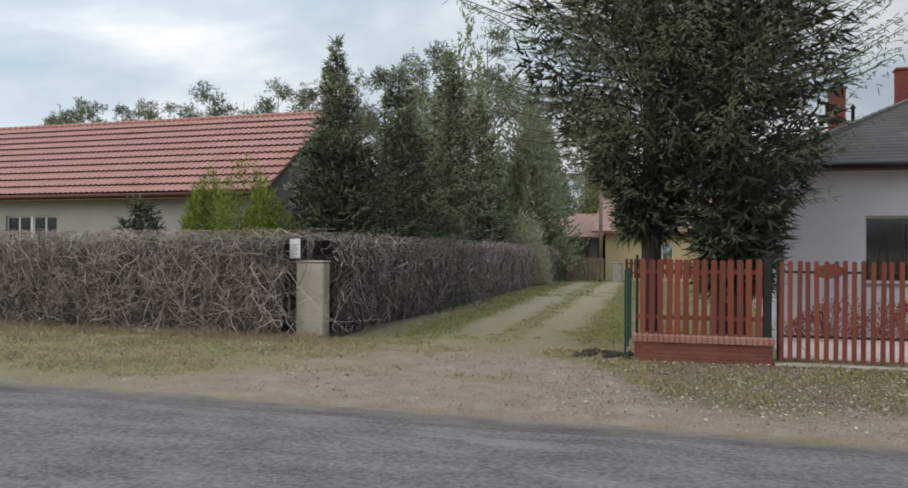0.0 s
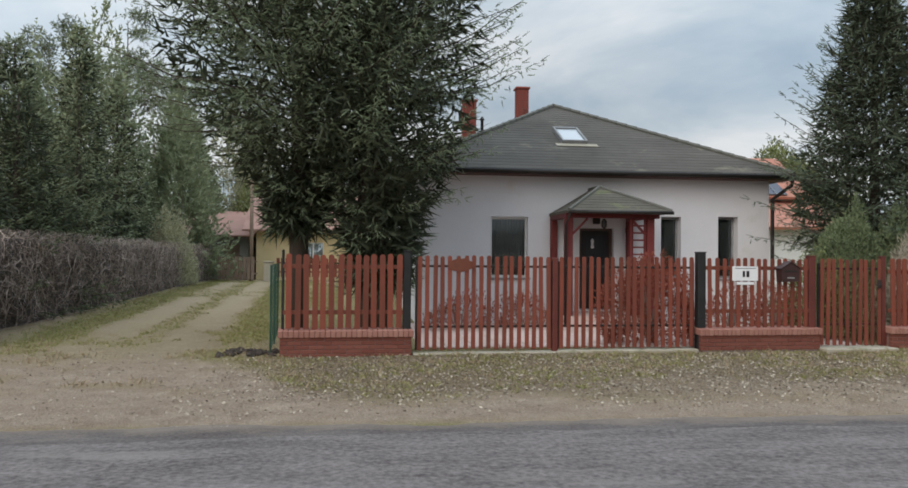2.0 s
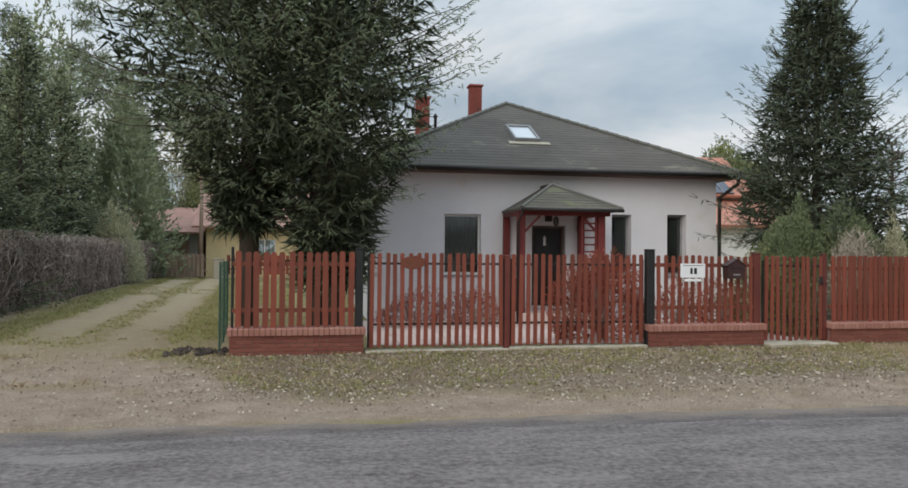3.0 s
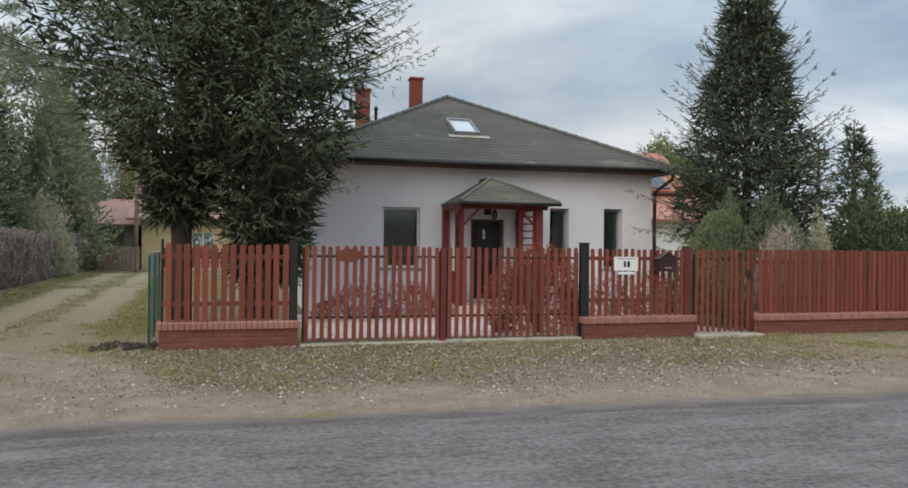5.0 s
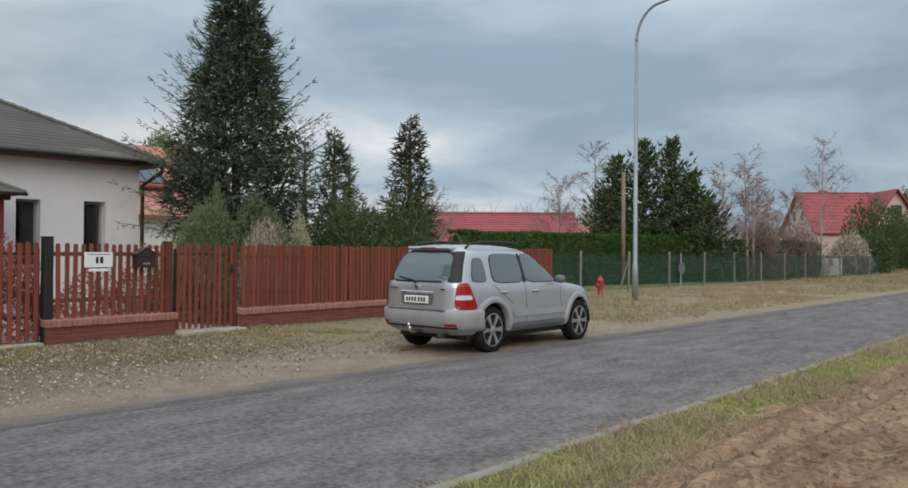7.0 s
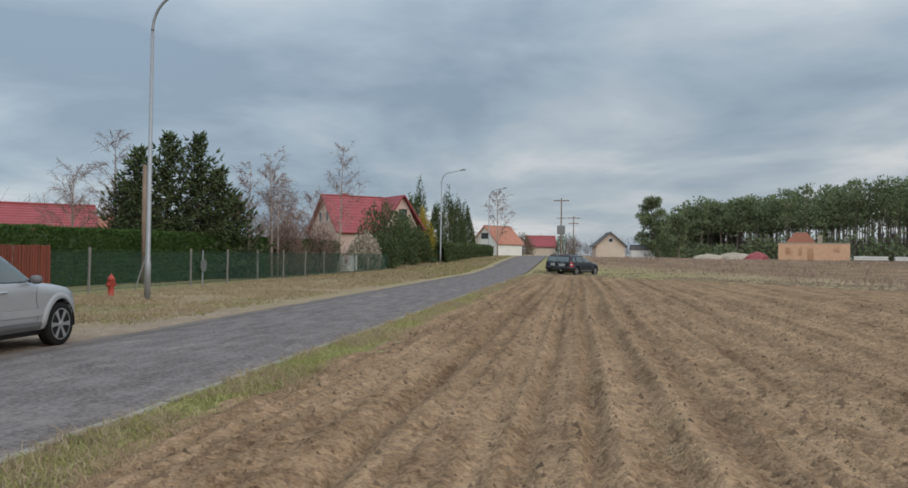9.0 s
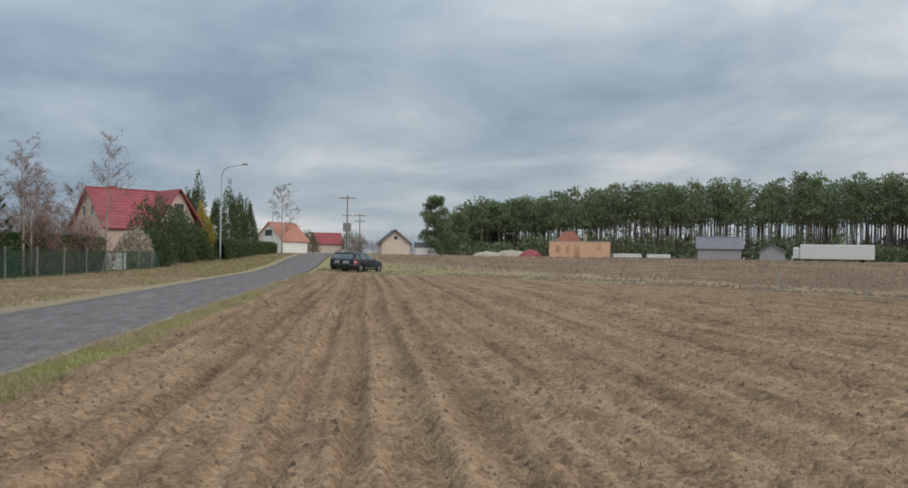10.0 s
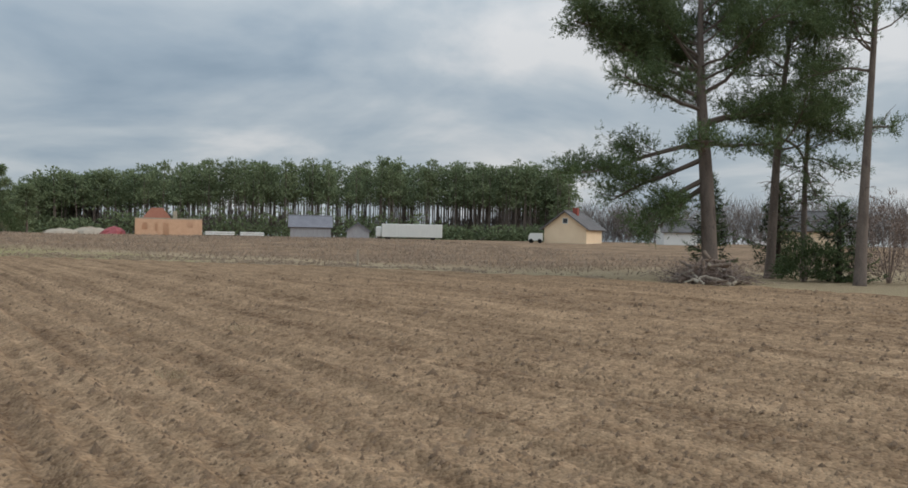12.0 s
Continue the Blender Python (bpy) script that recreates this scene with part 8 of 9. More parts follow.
def build_wire_fence():
    """Wire fence with thin concrete posts along the verge."""
    xs = [23.4 + k * 3.65 for k in range(14)]
    for k, x in enumerate(xs):
        r = thing("fence_post", x, 16.1 - 0.02 * k, 0.0, "thin grey concrete fence post", "post", group="wire fence posts")
        part("shaft", Geo().box(-0.038, -0.038, -0.2, 0.038, 0.038, 1.66, 0.01), "post_grey", r, at=pose(0, 0, 0, (k * 37 % 5) - 2, (k * 53 % 7) - 3, 0))
        if k in (2, 9):
            part("strut", Geo().tube([(-0.75, 0, 0.0), (-0.04, 0, 1.3)], 0.03, 4), "post_grey", r)
    w = thing("wire_fence", 0, 0, 0, "sagging green wire netting between the concrete posts", "fence")
    g = Geo()
    for z in np.linspace(0.15, 1.55, 9):
        g.tube([(xs[0], 16.1, z), (xs[-1], 15.84, z)], 0.006, 3, False)
    for k in range(700):
        x = xs[0] + (xs[-1] - xs[0]) * k / 700
        y = 16.1 - 0.26 * k / 700
        for lean in (-0.5, 0.5):
            g.tube([(x, y, 0.1), (x + lean, y, 1.5)], 0.004, 3, False)
    part("netting", g, "green_wire", w, kind="stuff")
    s = thing("round_sign", 35.0, 15.8, 0.0, "round grey plate on a post, seen from behind", "sign")
    part("pole", Geo().tube([(0, 0, -0.1), (0, 0, 1.6)], 0.035, 8), "galv", s)
    part("plate", Geo().lathe([(0.02, -0.01), (0.29, -0.01), (0.29, 0.01), (0.02, 0.01)], 24, pose(0, -0.05, 0.92, 90, 0, 0)), "wire", s)


build_wire_fence()


def clipped_hedge(x0, y0, x1, y1, h, thick, seed, label, mat="hedge", n=9000, leaf=0.13, wide=0.06):
    rng = np.random.default_rng(seed)
    L = math.hypot(x1 - x0, y1 - y0)
    r = thing("clipped_hedge", x0, y0, ground_z(x0, y0), label, "hedge", rz=math.degrees(math.atan2(y1 - y0, x1 - x0)))
    u = rng.uniform(0, L, n)
    f = rng.random(n)
    top = f < 0.3
    z = np.where(top, h, h * rng.random(n)) + (fractal(u, u * 0, 1.2, seed) - 0.5) * 0.22
    y = np.where(top, rng.uniform(-1, 1, n), np.where(rng.random(n) < 0.75, -1.0, 1.0)) * thick / 2 * (0.8 + 0.3 * rng.random(n))
    d = unit(np.stack([rng.normal(size=n) * 0.4, np.where(top, 0, np.sign(y)) + rng.normal(size=n) * 0.3, np.where(top, 1.0, 0.3) + rng.normal(size=n) * 0.2], 1))
    part("foliage", needles(np.stack([u, y, np.maximum(z, 0.04)], 1), d, np.full(n, 0.14), 4, leaf, wide, 0.7, rng), mat, r)
    xs, zs = np.linspace(0, L, max(8, int(L / 0.5))), np.linspace(0, h * 1.0, 6)
    X, Z, ff = grid(xs, zs)
    sides = []
    for sg in (-1, 1):
        Y = sg * thick * 0.36 * (0.8 + 0.5 * fractal(X, Z, 0.8, seed + 3 + sg)) * np.clip((h - Z) / 0.25, 0.1, 1)
        sides.append((np.stack([X, Y, Z], 1), ff))
    part("inner_growth", join(*sides), "thuja_dark", r)
    return r


clipped_hedge(26.0, 21.5, 41.0, 19.6, 2.35, 1.0, 301, "clipped dark green hedge behind the wire fence", n=11000)
clipped_hedge(41.2, 19.6, 62.0, 18.4, 2.3, 1.0, 302, "clipped dark green hedge along the next garden", n=9000, leaf=0.16)
clipped_hedge(88.0, 14.2, 112.0, 11.6, 2.0, 1.2, 303, "long clipped hedge beside the road", "thuja_dark", n=7000, leaf=0.22, wide=0.1)

# dark utility pole beside the lamp
up = thing("utility_pole", 36.2, 19.4, 0.0, "dark grey concrete utility pole before the conifers", "pole")
part("shaft", Geo().tube([(0, 0, -0.2), (0, 0, 5.6)], [0.11, 0.09], 10), "timber", up, smooth=True)

for k, (x, y, h, r) in enumerate(((39.8, 21.8, 6.8, 2.2), (41.2, 21.0, 7.7, 2.4), (42.8, 20.1, 8.0, 2.5), (44.4, 19.7, 6.2, 2.3), (45.8, 19.3, 4.8, 2.2), (40.6, 23.0, 5.2, 2.2))):
    spruce(x, y, h, r, 0.4, 310 + k, "dark green conifer in the group behind the hedge", "thuja_dark", whorl=0.34, per=9, step=0.24, nl=0.13, nw=0.045, count=3, body=0.06, droop=0.1, ragged=0.3, power=0.75, group="conifer group", lift=0.8, name="conifer", hang=0.3, shoot=0.26, core=350)
for k, (x, y, h, s) in enumerate(((40.2, 23.4, 7.8, 1.7), (38.2, 24.5, 5.5, 1.7), (47.6, 17.6, 7.6, 1.7), (49.6, 18.0, 6.4, 1.7), (46.4, 18.6, 6.6, 1.6), (52.0, 18.6, 5.0, 1.8), (64.0, 18.4, 10.2, 2.2), (60.5, 19.5, 6.0, 1.8), (56.0, 19.0, 4.6, 1.8), (33.0, 30.0, 4.4, 2.0), (38.0, 34.0, 4.6, 2.4))):
    bare_tree(x, y, h, s, 330 + k, "leafless reddish-brown birch with fine twigs" if k not in (6,) else "tall leafless birch before the red house", limbs=34, twigs=20, group="bare trees", thin=0.02, trunk=0.09, weep=0.35)
for k, (x, y, rx, h, mat) in enumerate(((76.0, 17.7, 3.0, 5.4, "thuja_dark"), (79.5, 17.0, 2.4, 4.4, "thuja_dark"), (84.5, 16.4, 2.2, 3.4, "thuja_dark"), (71.5, 16.9, 1.8, 2.6, "thuja_dark"), (89.4, 16.7, 1.5, 4.6, "yellow_leaf"), (68.0, 17.6, 1.6, 2.6, "dry_shrub"), (57.0, 17.8, 1.8, 2.8, "twig_red"), (51.0, 18.2, 1.8, 3.0, "twig_red"))):
    bush(x, y, rx, rx * 0.8, h, 350 + k, {"thuja_dark": "large dark evergreen shrub by the road", "hedge": "rounded green shrub by the road", "yellow_leaf": "yellow-leaved shrub before dark conifers", "dry_shrub": "pale dry shrub by the fence", "twig_red": "leafless reddish shrub behind the hedge"}[mat], mat, leaf=0.22, wide=0.1 if mat != "twig_red" else 0.03, n=2600)
for k, (x, y, h, r) in enumerate(((97.0, 19.6, 7.0, 1.3), (101.0, 19.4, 8.4, 1.7), (105.0, 17.8, 6.6, 1.5), (109.0, 16.6, 8.0, 1.8), (112.5, 16.0, 7.2, 1.6), (116.0, 15.4, 6.4, 1.6))):
    bush(x, y, r, r, h, 360 + k, "dark columnar conifer beside the road", "thuja_dark", "columnar_conifer", "tree", 0.22, 0.1, 2000, cone=0.55, upright=0.7, group="columnar conifers")


for k, (x, y, r, h, mat) in enumerate(((150.0, 19.5, 2.2, 4.6, "dry_shrub"), (166.0, 10.6, 2.0, 4.0, "thuja_dark"), (158.0, 9.8, 1.6, 3.2, "twig_red"), (172.0, 2.0, 2.4, 4.0, "thuja_dark"), (160.0, -0.5, 2.2, 3.0, "twig_red"), (158.0, -16.5, 2.2, 3.2, "thuja_dark"), (176.0, -9.0, 3.0, 3.8, "twig_red"))):
    bush(x, y, r, r, h, 370 + k, {"dry_shrub": "pale leafless garden shrub down the road", "thuja_dark": "dark evergreen beside the far houses", "twig_red": "leafless reddish shrub by the far houses"}[mat], mat, leaf=0.3, wide=0.1 if mat == "thuja_dark" else 0.045, n=900)


def gable_house(name, x, y, rz, length, depth, wall_h, ridge_h, wall, roof, label, over=0.4, windows=(), gables=(), chimney=None, z=None, door=None):
    """A house with its ridge along local x, front to -y; windows: (x0, x1, z0, z1) in the front; gables: the same in the end at +x and -x."""
    r = thing(name, x, y, ground_z(x, y) if z is None else z, label, "house" if "shed" not in name else "shed", rz=rz)
    a, d = length / 2, depth / 2
    part("wall", wall_with_holes(-a, a, -0.3, wall_h, -d, -d + 0.3, list(windows)), wall, r)
    part("wall", Geo().box(-a, d - 0.3, -0.3, a, d, wall_h), wall, r)
    for sg in (-1, 1):
        part("gable_wall", Geo().prism([(-d + 0.302, -0.3), (d - 0.302, -0.3), (d - 0.302, wall_h), (0, ridge_h - 0.16), (-d + 0.302, wall_h)], sg * a, sg * (a - 0.3), Matrix(((0, 0, 1, 0), (1, 0, 0, 0), (0, 1, 0, 0), (0, 0, 0, 1)))), wall, r)
        for y0, y1, z0, z1 in gables:
            w = part("window", Geo().box(sg * (a + 0.002), y0, z0, sg * (a + 0.03), y1, z1, 0.008), "frame_white", r)
            part("pane", Geo().box(sg * (a + 0.031), y0 + 0.08, z0 + 0.08, sg * (a + 0.036), y1 - 0.08, z1 - 0.08), "window_dark", w)
    for x0, x1, z0, z1 in windows:
        window(r, x0, x1, z0, z1, -d + 0.1, "frame_white")
    ez = wall_h - over * (ridge_h - wall_h) / d
    rf = part("roof", Geo().slab([(-a - over, -d - over, ez), (a + over, -d - over, ez), (a + over, -0.002, ridge_h), (-a - over, -0.002, ridge_h)], 0.14)
              .slab([(a + over, d + over, ez), (-a - over, d + over, ez), (-a - over, 0.002, ridge_h), (a + over, 0.002, ridge_h)], 0.14), roof, r)
    g = Geo()
    for sg in (-1, 1):
        for k in range(1, 12):
            f = k / 12
            g.tube([(-a - over, sg * (d + over) * (1 - f), ez + (ridge_h - ez) * f + 0.012), (a + over, sg * (d + over) * (1 - f), ez + (ridge_h - ez) * f + 0.012)], 0.022, 4)
    part("roof_ribbing", g, roof, rf, kind="stuff")
    part("ridge_cap", Geo().tube([(-a - over, 0, ridge_h + 0.02), (a + over, 0, ridge_h + 0.02)], 0.1, 6), roof, rf)
    if chimney:
        cx, cy, cz, mat = chimney
        part("chimney", Geo().box(cx - 0.35, cy - 0.35, ridge_h - 1.2, cx + 0.35, cy + 0.35, cz, 0.03), mat, r)
    if door:
        part("door", Geo().box(door[0], -d - 0.03, 0.0, door[1], -d - 0.002, 2.05, 0.01), "frame_brown", r)
    return r


gable_house("red_roofed_barn", 49.8, 38.5, -51.5, 12.0, 7.0, 2.6, 4.6, "plaster_cream", "roof_red", "low building under a long red sheet roof behind the fence", z=0.0)
gable_house("red_roofed_barn", 57.6, 33.0, -51.5, 5.5, 6.0, 2.4, 3.9, "plaster_cream", "roof_orange", "lower annexe with an orange-red roof behind the hedge", z=0.0)
red = gable_house("red_roofed_house", 88.5, 23.7, 128.0, 8.4, 9.5, 4.0, 7.9, "plaster_pink", "roof_red", "pink-walled house under a steep bright red roof", gables=[(-1.6, -0.6, 4.9, 6.1), (0.6, 1.6, 4.9, 6.1)], chimney=(1.2, -1.6, 8.3, "chimney"), z=0.0)
# its cross gable, with one long slope
TURN = Matrix(((1, 0, 0, -2.9), (0, 0, 1, 0), (0, 1, 0, 0), (0, 0, 0, 1)))
cg = part("cross_gable", Geo().prism([(-1.9, 4.4), (2.1, 4.2), (0.0, 7.6), (-0.3, 7.6)], 5.2, 0.4, TURN), "plaster_pink", red)
part("gable_roof", Geo().slab([(-2.9, 5.7, 7.85), (-2.9, 0.2, 7.85), (-5.5, 0.2, 4.1), (-5.5, 5.7, 4.1)], 0.14).slab([(-0.4, 5.7, 3.9), (-0.4, 0.2, 3.9), (-2.9, 0.2, 7.85), (-2.9, 5.7, 7.85)], 0.14), "roof_red", cg)
part("window", Geo().box(-3.5, 5.202, 5.2, -2.5, 5.24, 6.4, 0.01), "window_dark", cg)

# more gardens and houses down the road
gable_house("orange_roofed_house", 154.5, 14.6, 146.0, 7.4, 6.4, 2.5, 5.6, "plaster_white", "roof_orange", "white house with an orange tiled roof down the road", windows=[(-1.6, 0.2, 0.8, 2.3)], gables=[(-1.0, 1.0, 3.0, 4.3)])
gable_house("red_roofed_house", 174.0, 7.2, 100.0, 5.6, 7.0, 2.2, 4.3, "plaster_cream", "roof_red", "small red-roofed house at the road's end", windows=[(-0.8, 0.8, 0.9, 2.2)])
gable_house("white_barn", 154.0, -6.5, 4.0, 9.0, 5.2, 2.4, 4.6, "plaster_cream", "roof_grey", "pale barn with its gable to the field", gables=[(-0.4, 0.4, 2.7, 3.5)], over=0.5)
gable_house("low_shed", 160.5, -13.4, 90.0, 4.4, 4.0, 1.7, 2.4, "plaster_white", "roof_grey", "low white shed beside the barn", over=0.2)
bare_tree(149.0, 14.0, 12.0, 3.4, 381, "leafless birch before the orange-roofed house", limbs=26, twigs=14, thin=0.06, trunk=0.14)
bare_tree(160.0, 24.0, 9.0, 3.4, 382, "leafless tree by the orange-roofed house", limbs=24, twigs=14, thin=0.06, trunk=0.14)


def power_pole(x, y, h, label, arms=2):
    r = thing("power_pole", x, y, ground_z(x, y), label, "pole", group="power poles")
    part("shaft", Geo().tube([(0, 0, -0.2), (0, 0, h)], [0.16, 0.1], 8), "timber", r)
    for k in range(arms):
        part("crossarm", Geo().box(-0.09, -1.5 + 0.3 * k, h - 0.6 - 1.3 * k, 0.09, 1.5 - 0.3 * k, h - 0.42 - 1.3 * k), "timber", r)
        for yy in (-1.35, -0.7, 0.7, 1.35):
            part("insulator", Geo().lathe([(0.06, 0), (0.1, 0.12), (0.04, 0.3)], 6, pose(0, yy * (1 - 0.2 * k), h - 0.42 - 1.3 * k)), "frame_white", r)
    return r


pp = power_pole(151.6, 2.3, 11.0, "wooden power pole with crossarms and a transformer", 1)
part("transformer", Geo().box(-0.5, -0.75, 4.2, 0.5, 0.75, 5.8, 0.08), "shutter", pp)
part("side_arm", Geo().tube([(0, -0.9, 7.2), (0, 0.9, 7.2)], 0.07, 5), "timber", pp)
power_pole(192.0, 0.2, 9.6, "thin power pole farther off", 2)


wl2 = thing("garden_wall", 65.0, 19.3, 0.0, "low white rendered garden wall behind the wire fence", "wall")
part("wall_body", Geo().box(-0.12, -2.1, -0.1, 0.12, 2.1, 1.35, 0.02), "plaster_white", wl2)
part("coping", Geo().box(-0.17, -2.15, 1.352, 0.17, 2.15, 1.42, 0.015), "concrete", wl2)
# ---------------------------------------------------------------- across the field
def build_site():
    b = thing("unfinished_house", 127.0, -35.8, 1.35, "unfinished orange block house with window openings", "house", rz=-104.8)
    # front wall faces the field, to local -y
    L = 9.8
    part("wall", wall_with_holes(-L / 2, L / 2, -0.3, 2.55, -0.12, 0.18, [(-3.9, -3.1, 0.9, 2.0), (-2.1, -1.6, 0.7, 2.0), (-0.9, 0.0, 0.0, 2.0), (2.6, 3.5, 1.3, 2.3)]), "raw_brick", b)
    part("wall", Geo().box(-L / 2, 7.0, -0.3, L / 2, 7.3, 2.5), "raw_brick", b)
    part("wall", Geo().box(-L / 2, 0.182, -0.3, -L / 2 + 0.3, 6.99, 2.5), "raw_brick", b)
    part("wall", Geo().box(L / 2 - 0.3, 0.182, -0.3, L / 2, 6.99, 2.5), "raw_brick", b)
    part("tie_beam", Geo().box(-L / 2 - 0.02, -0.14, 2.552, L / 2 + 0.02, 0.2, 2.72), "concrete", b)
    part("roof_piece", Geo().prism([(-3.9, 2.73), (0.3, 2.73), (-0.9, 4.3), (-2.6, 4.3)], 1.2, 4.6, Matrix(((1, 0, 0, 0), (0, 0, 1, 0), (0, 1, 0, 0), (0, 0, 0, 1)))), "roof_orange", b)
    part("chimney", Geo().box(0.6, 1.6, 2.2, 1.2, 2.2, 3.9, 0.02), "concrete", b)
    for k, (x, y, w, rz) in enumerate(((124.6, -43.0, 4.4, 75), (123.0, -47.6, 3.6, 75))):
        s = thing("slab_stack", x, y, ground_z(x, y), "stack of pale concrete slabs at the building site", "slabs", rz=rz + 180, group="slab stacks")
        for j in range(2):
            part("slab", Geo().box(-w / 2, -0.6, 0.2 + j * 0.3, w / 2, 0.6, 0.44 + j * 0.3, 0.02), "plaster_white", s)
        part("bearer", Geo().box(-w / 2 + 0.3, -0.5, 0, -w / 2 + 0.5, 0.5, 0.198), "timber", s)
        part("bearer", Geo().box(w / 2 - 0.5, -0.5, 0, w / 2 - 0.3, 0.5, 0.198), "timber", s)
    for k, (x, y, r, h, mat) in enumerate(((136.0, -22.0, 2.6, 0.9, "dead_leaf"), (137.0, -26.5, 3.2, 1.2, "dead_leaf"), (131.0, -28.6, 2.0, 1.3, "roof_red"))):
        g = Geo()
        rng = random.Random(400 + k)
        n = 12
        prof = [(r, 0.0), (r * 0.8, h * 0.5), (r * 0.45, h * 0.85), (0.05, h)]
        g.lathe(prof, n)
        g.v = [(p[0] * rng.uniform(0.8, 1.2), p[1] * rng.uniform(0.8, 1.2), p[2] * rng.uniform(0.85, 1.1) - 0.05) for p in g.v]
        solid("spoil_heap" if mat != "roof_red" else "tile_stack", g, mat, "heap of pale sand at the building site" if mat != "roof_red" else "heap of red roof tiles at the building site", "heap").location = (x, y, ground_z(x, y))


build_site()
gable_house("grey_shed", 120.6, -56.6, 66.0, 6.4, 4.2, 2.0, 3.6, "board_grey", "roof_violet", "grey boarded shed with a slate-coloured roof", over=0.35)
gable_house("small_shed", 116.5, -63.2, 62.0 + 90, 3.4, 3.6, 1.4, 2.6, "board_grey", "roof_violet", "small grey shed with its gable to the field", over=0.3)


def build_trailer():
    r = thing("white_trailer", 103.2, -65.0, ground_z(103.2, -65.0), "long white container trailer with a dark hatch", "trailer", rz=58)
    part("box", Geo().box(-4.8, -1.2, 0.35, 4.3, 1.2, 2.35, 0.06), "trailer", r)
    g = Geo()
    for k in range(30):
        g.box(-4.7 + k * 0.3, -1.24, 0.5, -4.58 + k * 0.3, -1.202, 2.25)
    part("ribs", g, "trailer", r, kind="stuff")
    part("hatch", Geo().box(-2.7, -1.26, 1.2, -2.2, -1.242, 1.75), "shutter", r)
    part("cab", Geo().box(4.31, -1.0, 0.35, 5.2, 1.0, 1.95, 0.15), "trailer", r)
    for x in (-3.4, 3.4):
        part("wheel", Geo().lathe([(0.38, -0.1), (0.4, 0.0), (0.38, 0.1)], 14, pose(x, -1.05, 0.36, 90, 0, 0)), "rubber", r)
        part("wheel", Geo().lathe([(0.38, -0.1), (0.4, 0.0), (0.38, 0.1)], 14, pose(x, 1.05, 0.36, 90, 0, 0)), "rubber", r)


build_trailer()
gable_house("ochre_house", 83.4, -79.9, 116.0, 6.6, 6.2, 2.3, 4.5, "plaster_orange", "roof_grey", "ochre house with its gable to the field under a dark roof", gables=[(-0.4, 0.4, 2.7, 3.5)], over=0.55, chimney=(0.5, 0.5, 5.0, "chimney"))
gable_house("white_house", 75.6, -92.6, 51.0, 4.6, 5.6, 2.0, 3.5, "plaster_white", "roof_grey", "white house under a dark grey roof", windows=[(-1.7, -0.8, 0.7, 1.7)], door=(0.6, 1.4))
gable_house("yellow_far_house", 56.2, -93.8, 32.0, 6.8, 6.0, 2.4, 4.6, "plaster_orange", "roof_grey", "yellow house behind the pines", windows=[(-2.0, -1.0, 0.8, 1.9), (1.0, 2.0, 0.8, 1.9)])
van = thing("white_van", 84.6, -73.9, ground_z(84.6, -73.9), "small white van by the ochre house", "van", rz=45)
part("body", Geo().prism([(-0.95, 0.35), (0.95, 0.35), (0.95, 0.9), (0.7, 1.35), (-0.9, 1.4), (-0.98, 0.9)], -0.75, 0.75, Matrix(((1, 0, 0, 0), (0, 0, 1, 0), (0, 1, 0, 0), (0, 0, 0, 1)))), "trailer", van)
part("side_window", Geo().box(-0.7, -0.77, 0.9, 0.6, -0.752, 1.25), "car_glass", van)
for vx in (-0.6, 0.6):
    for vy in (-0.7, 0.7):
        part("wheel", Geo().lathe([(0.28, -0.08), (0.3, 0.0), (0.28, 0.08)], 12, pose(vx, vy, 0.3, 90, 0, 0)), "rubber", van)

st = thing("marker_stake", 40.4, -22.4, ground_z(40.4, -22.4), "pale wooden marker stake in the dry grass", "stake")
part("stake", Geo().box(-0.05, -0.05, -0.2, 0.05, 0.05, 1.0, 0.015), "dry_shrub", st)


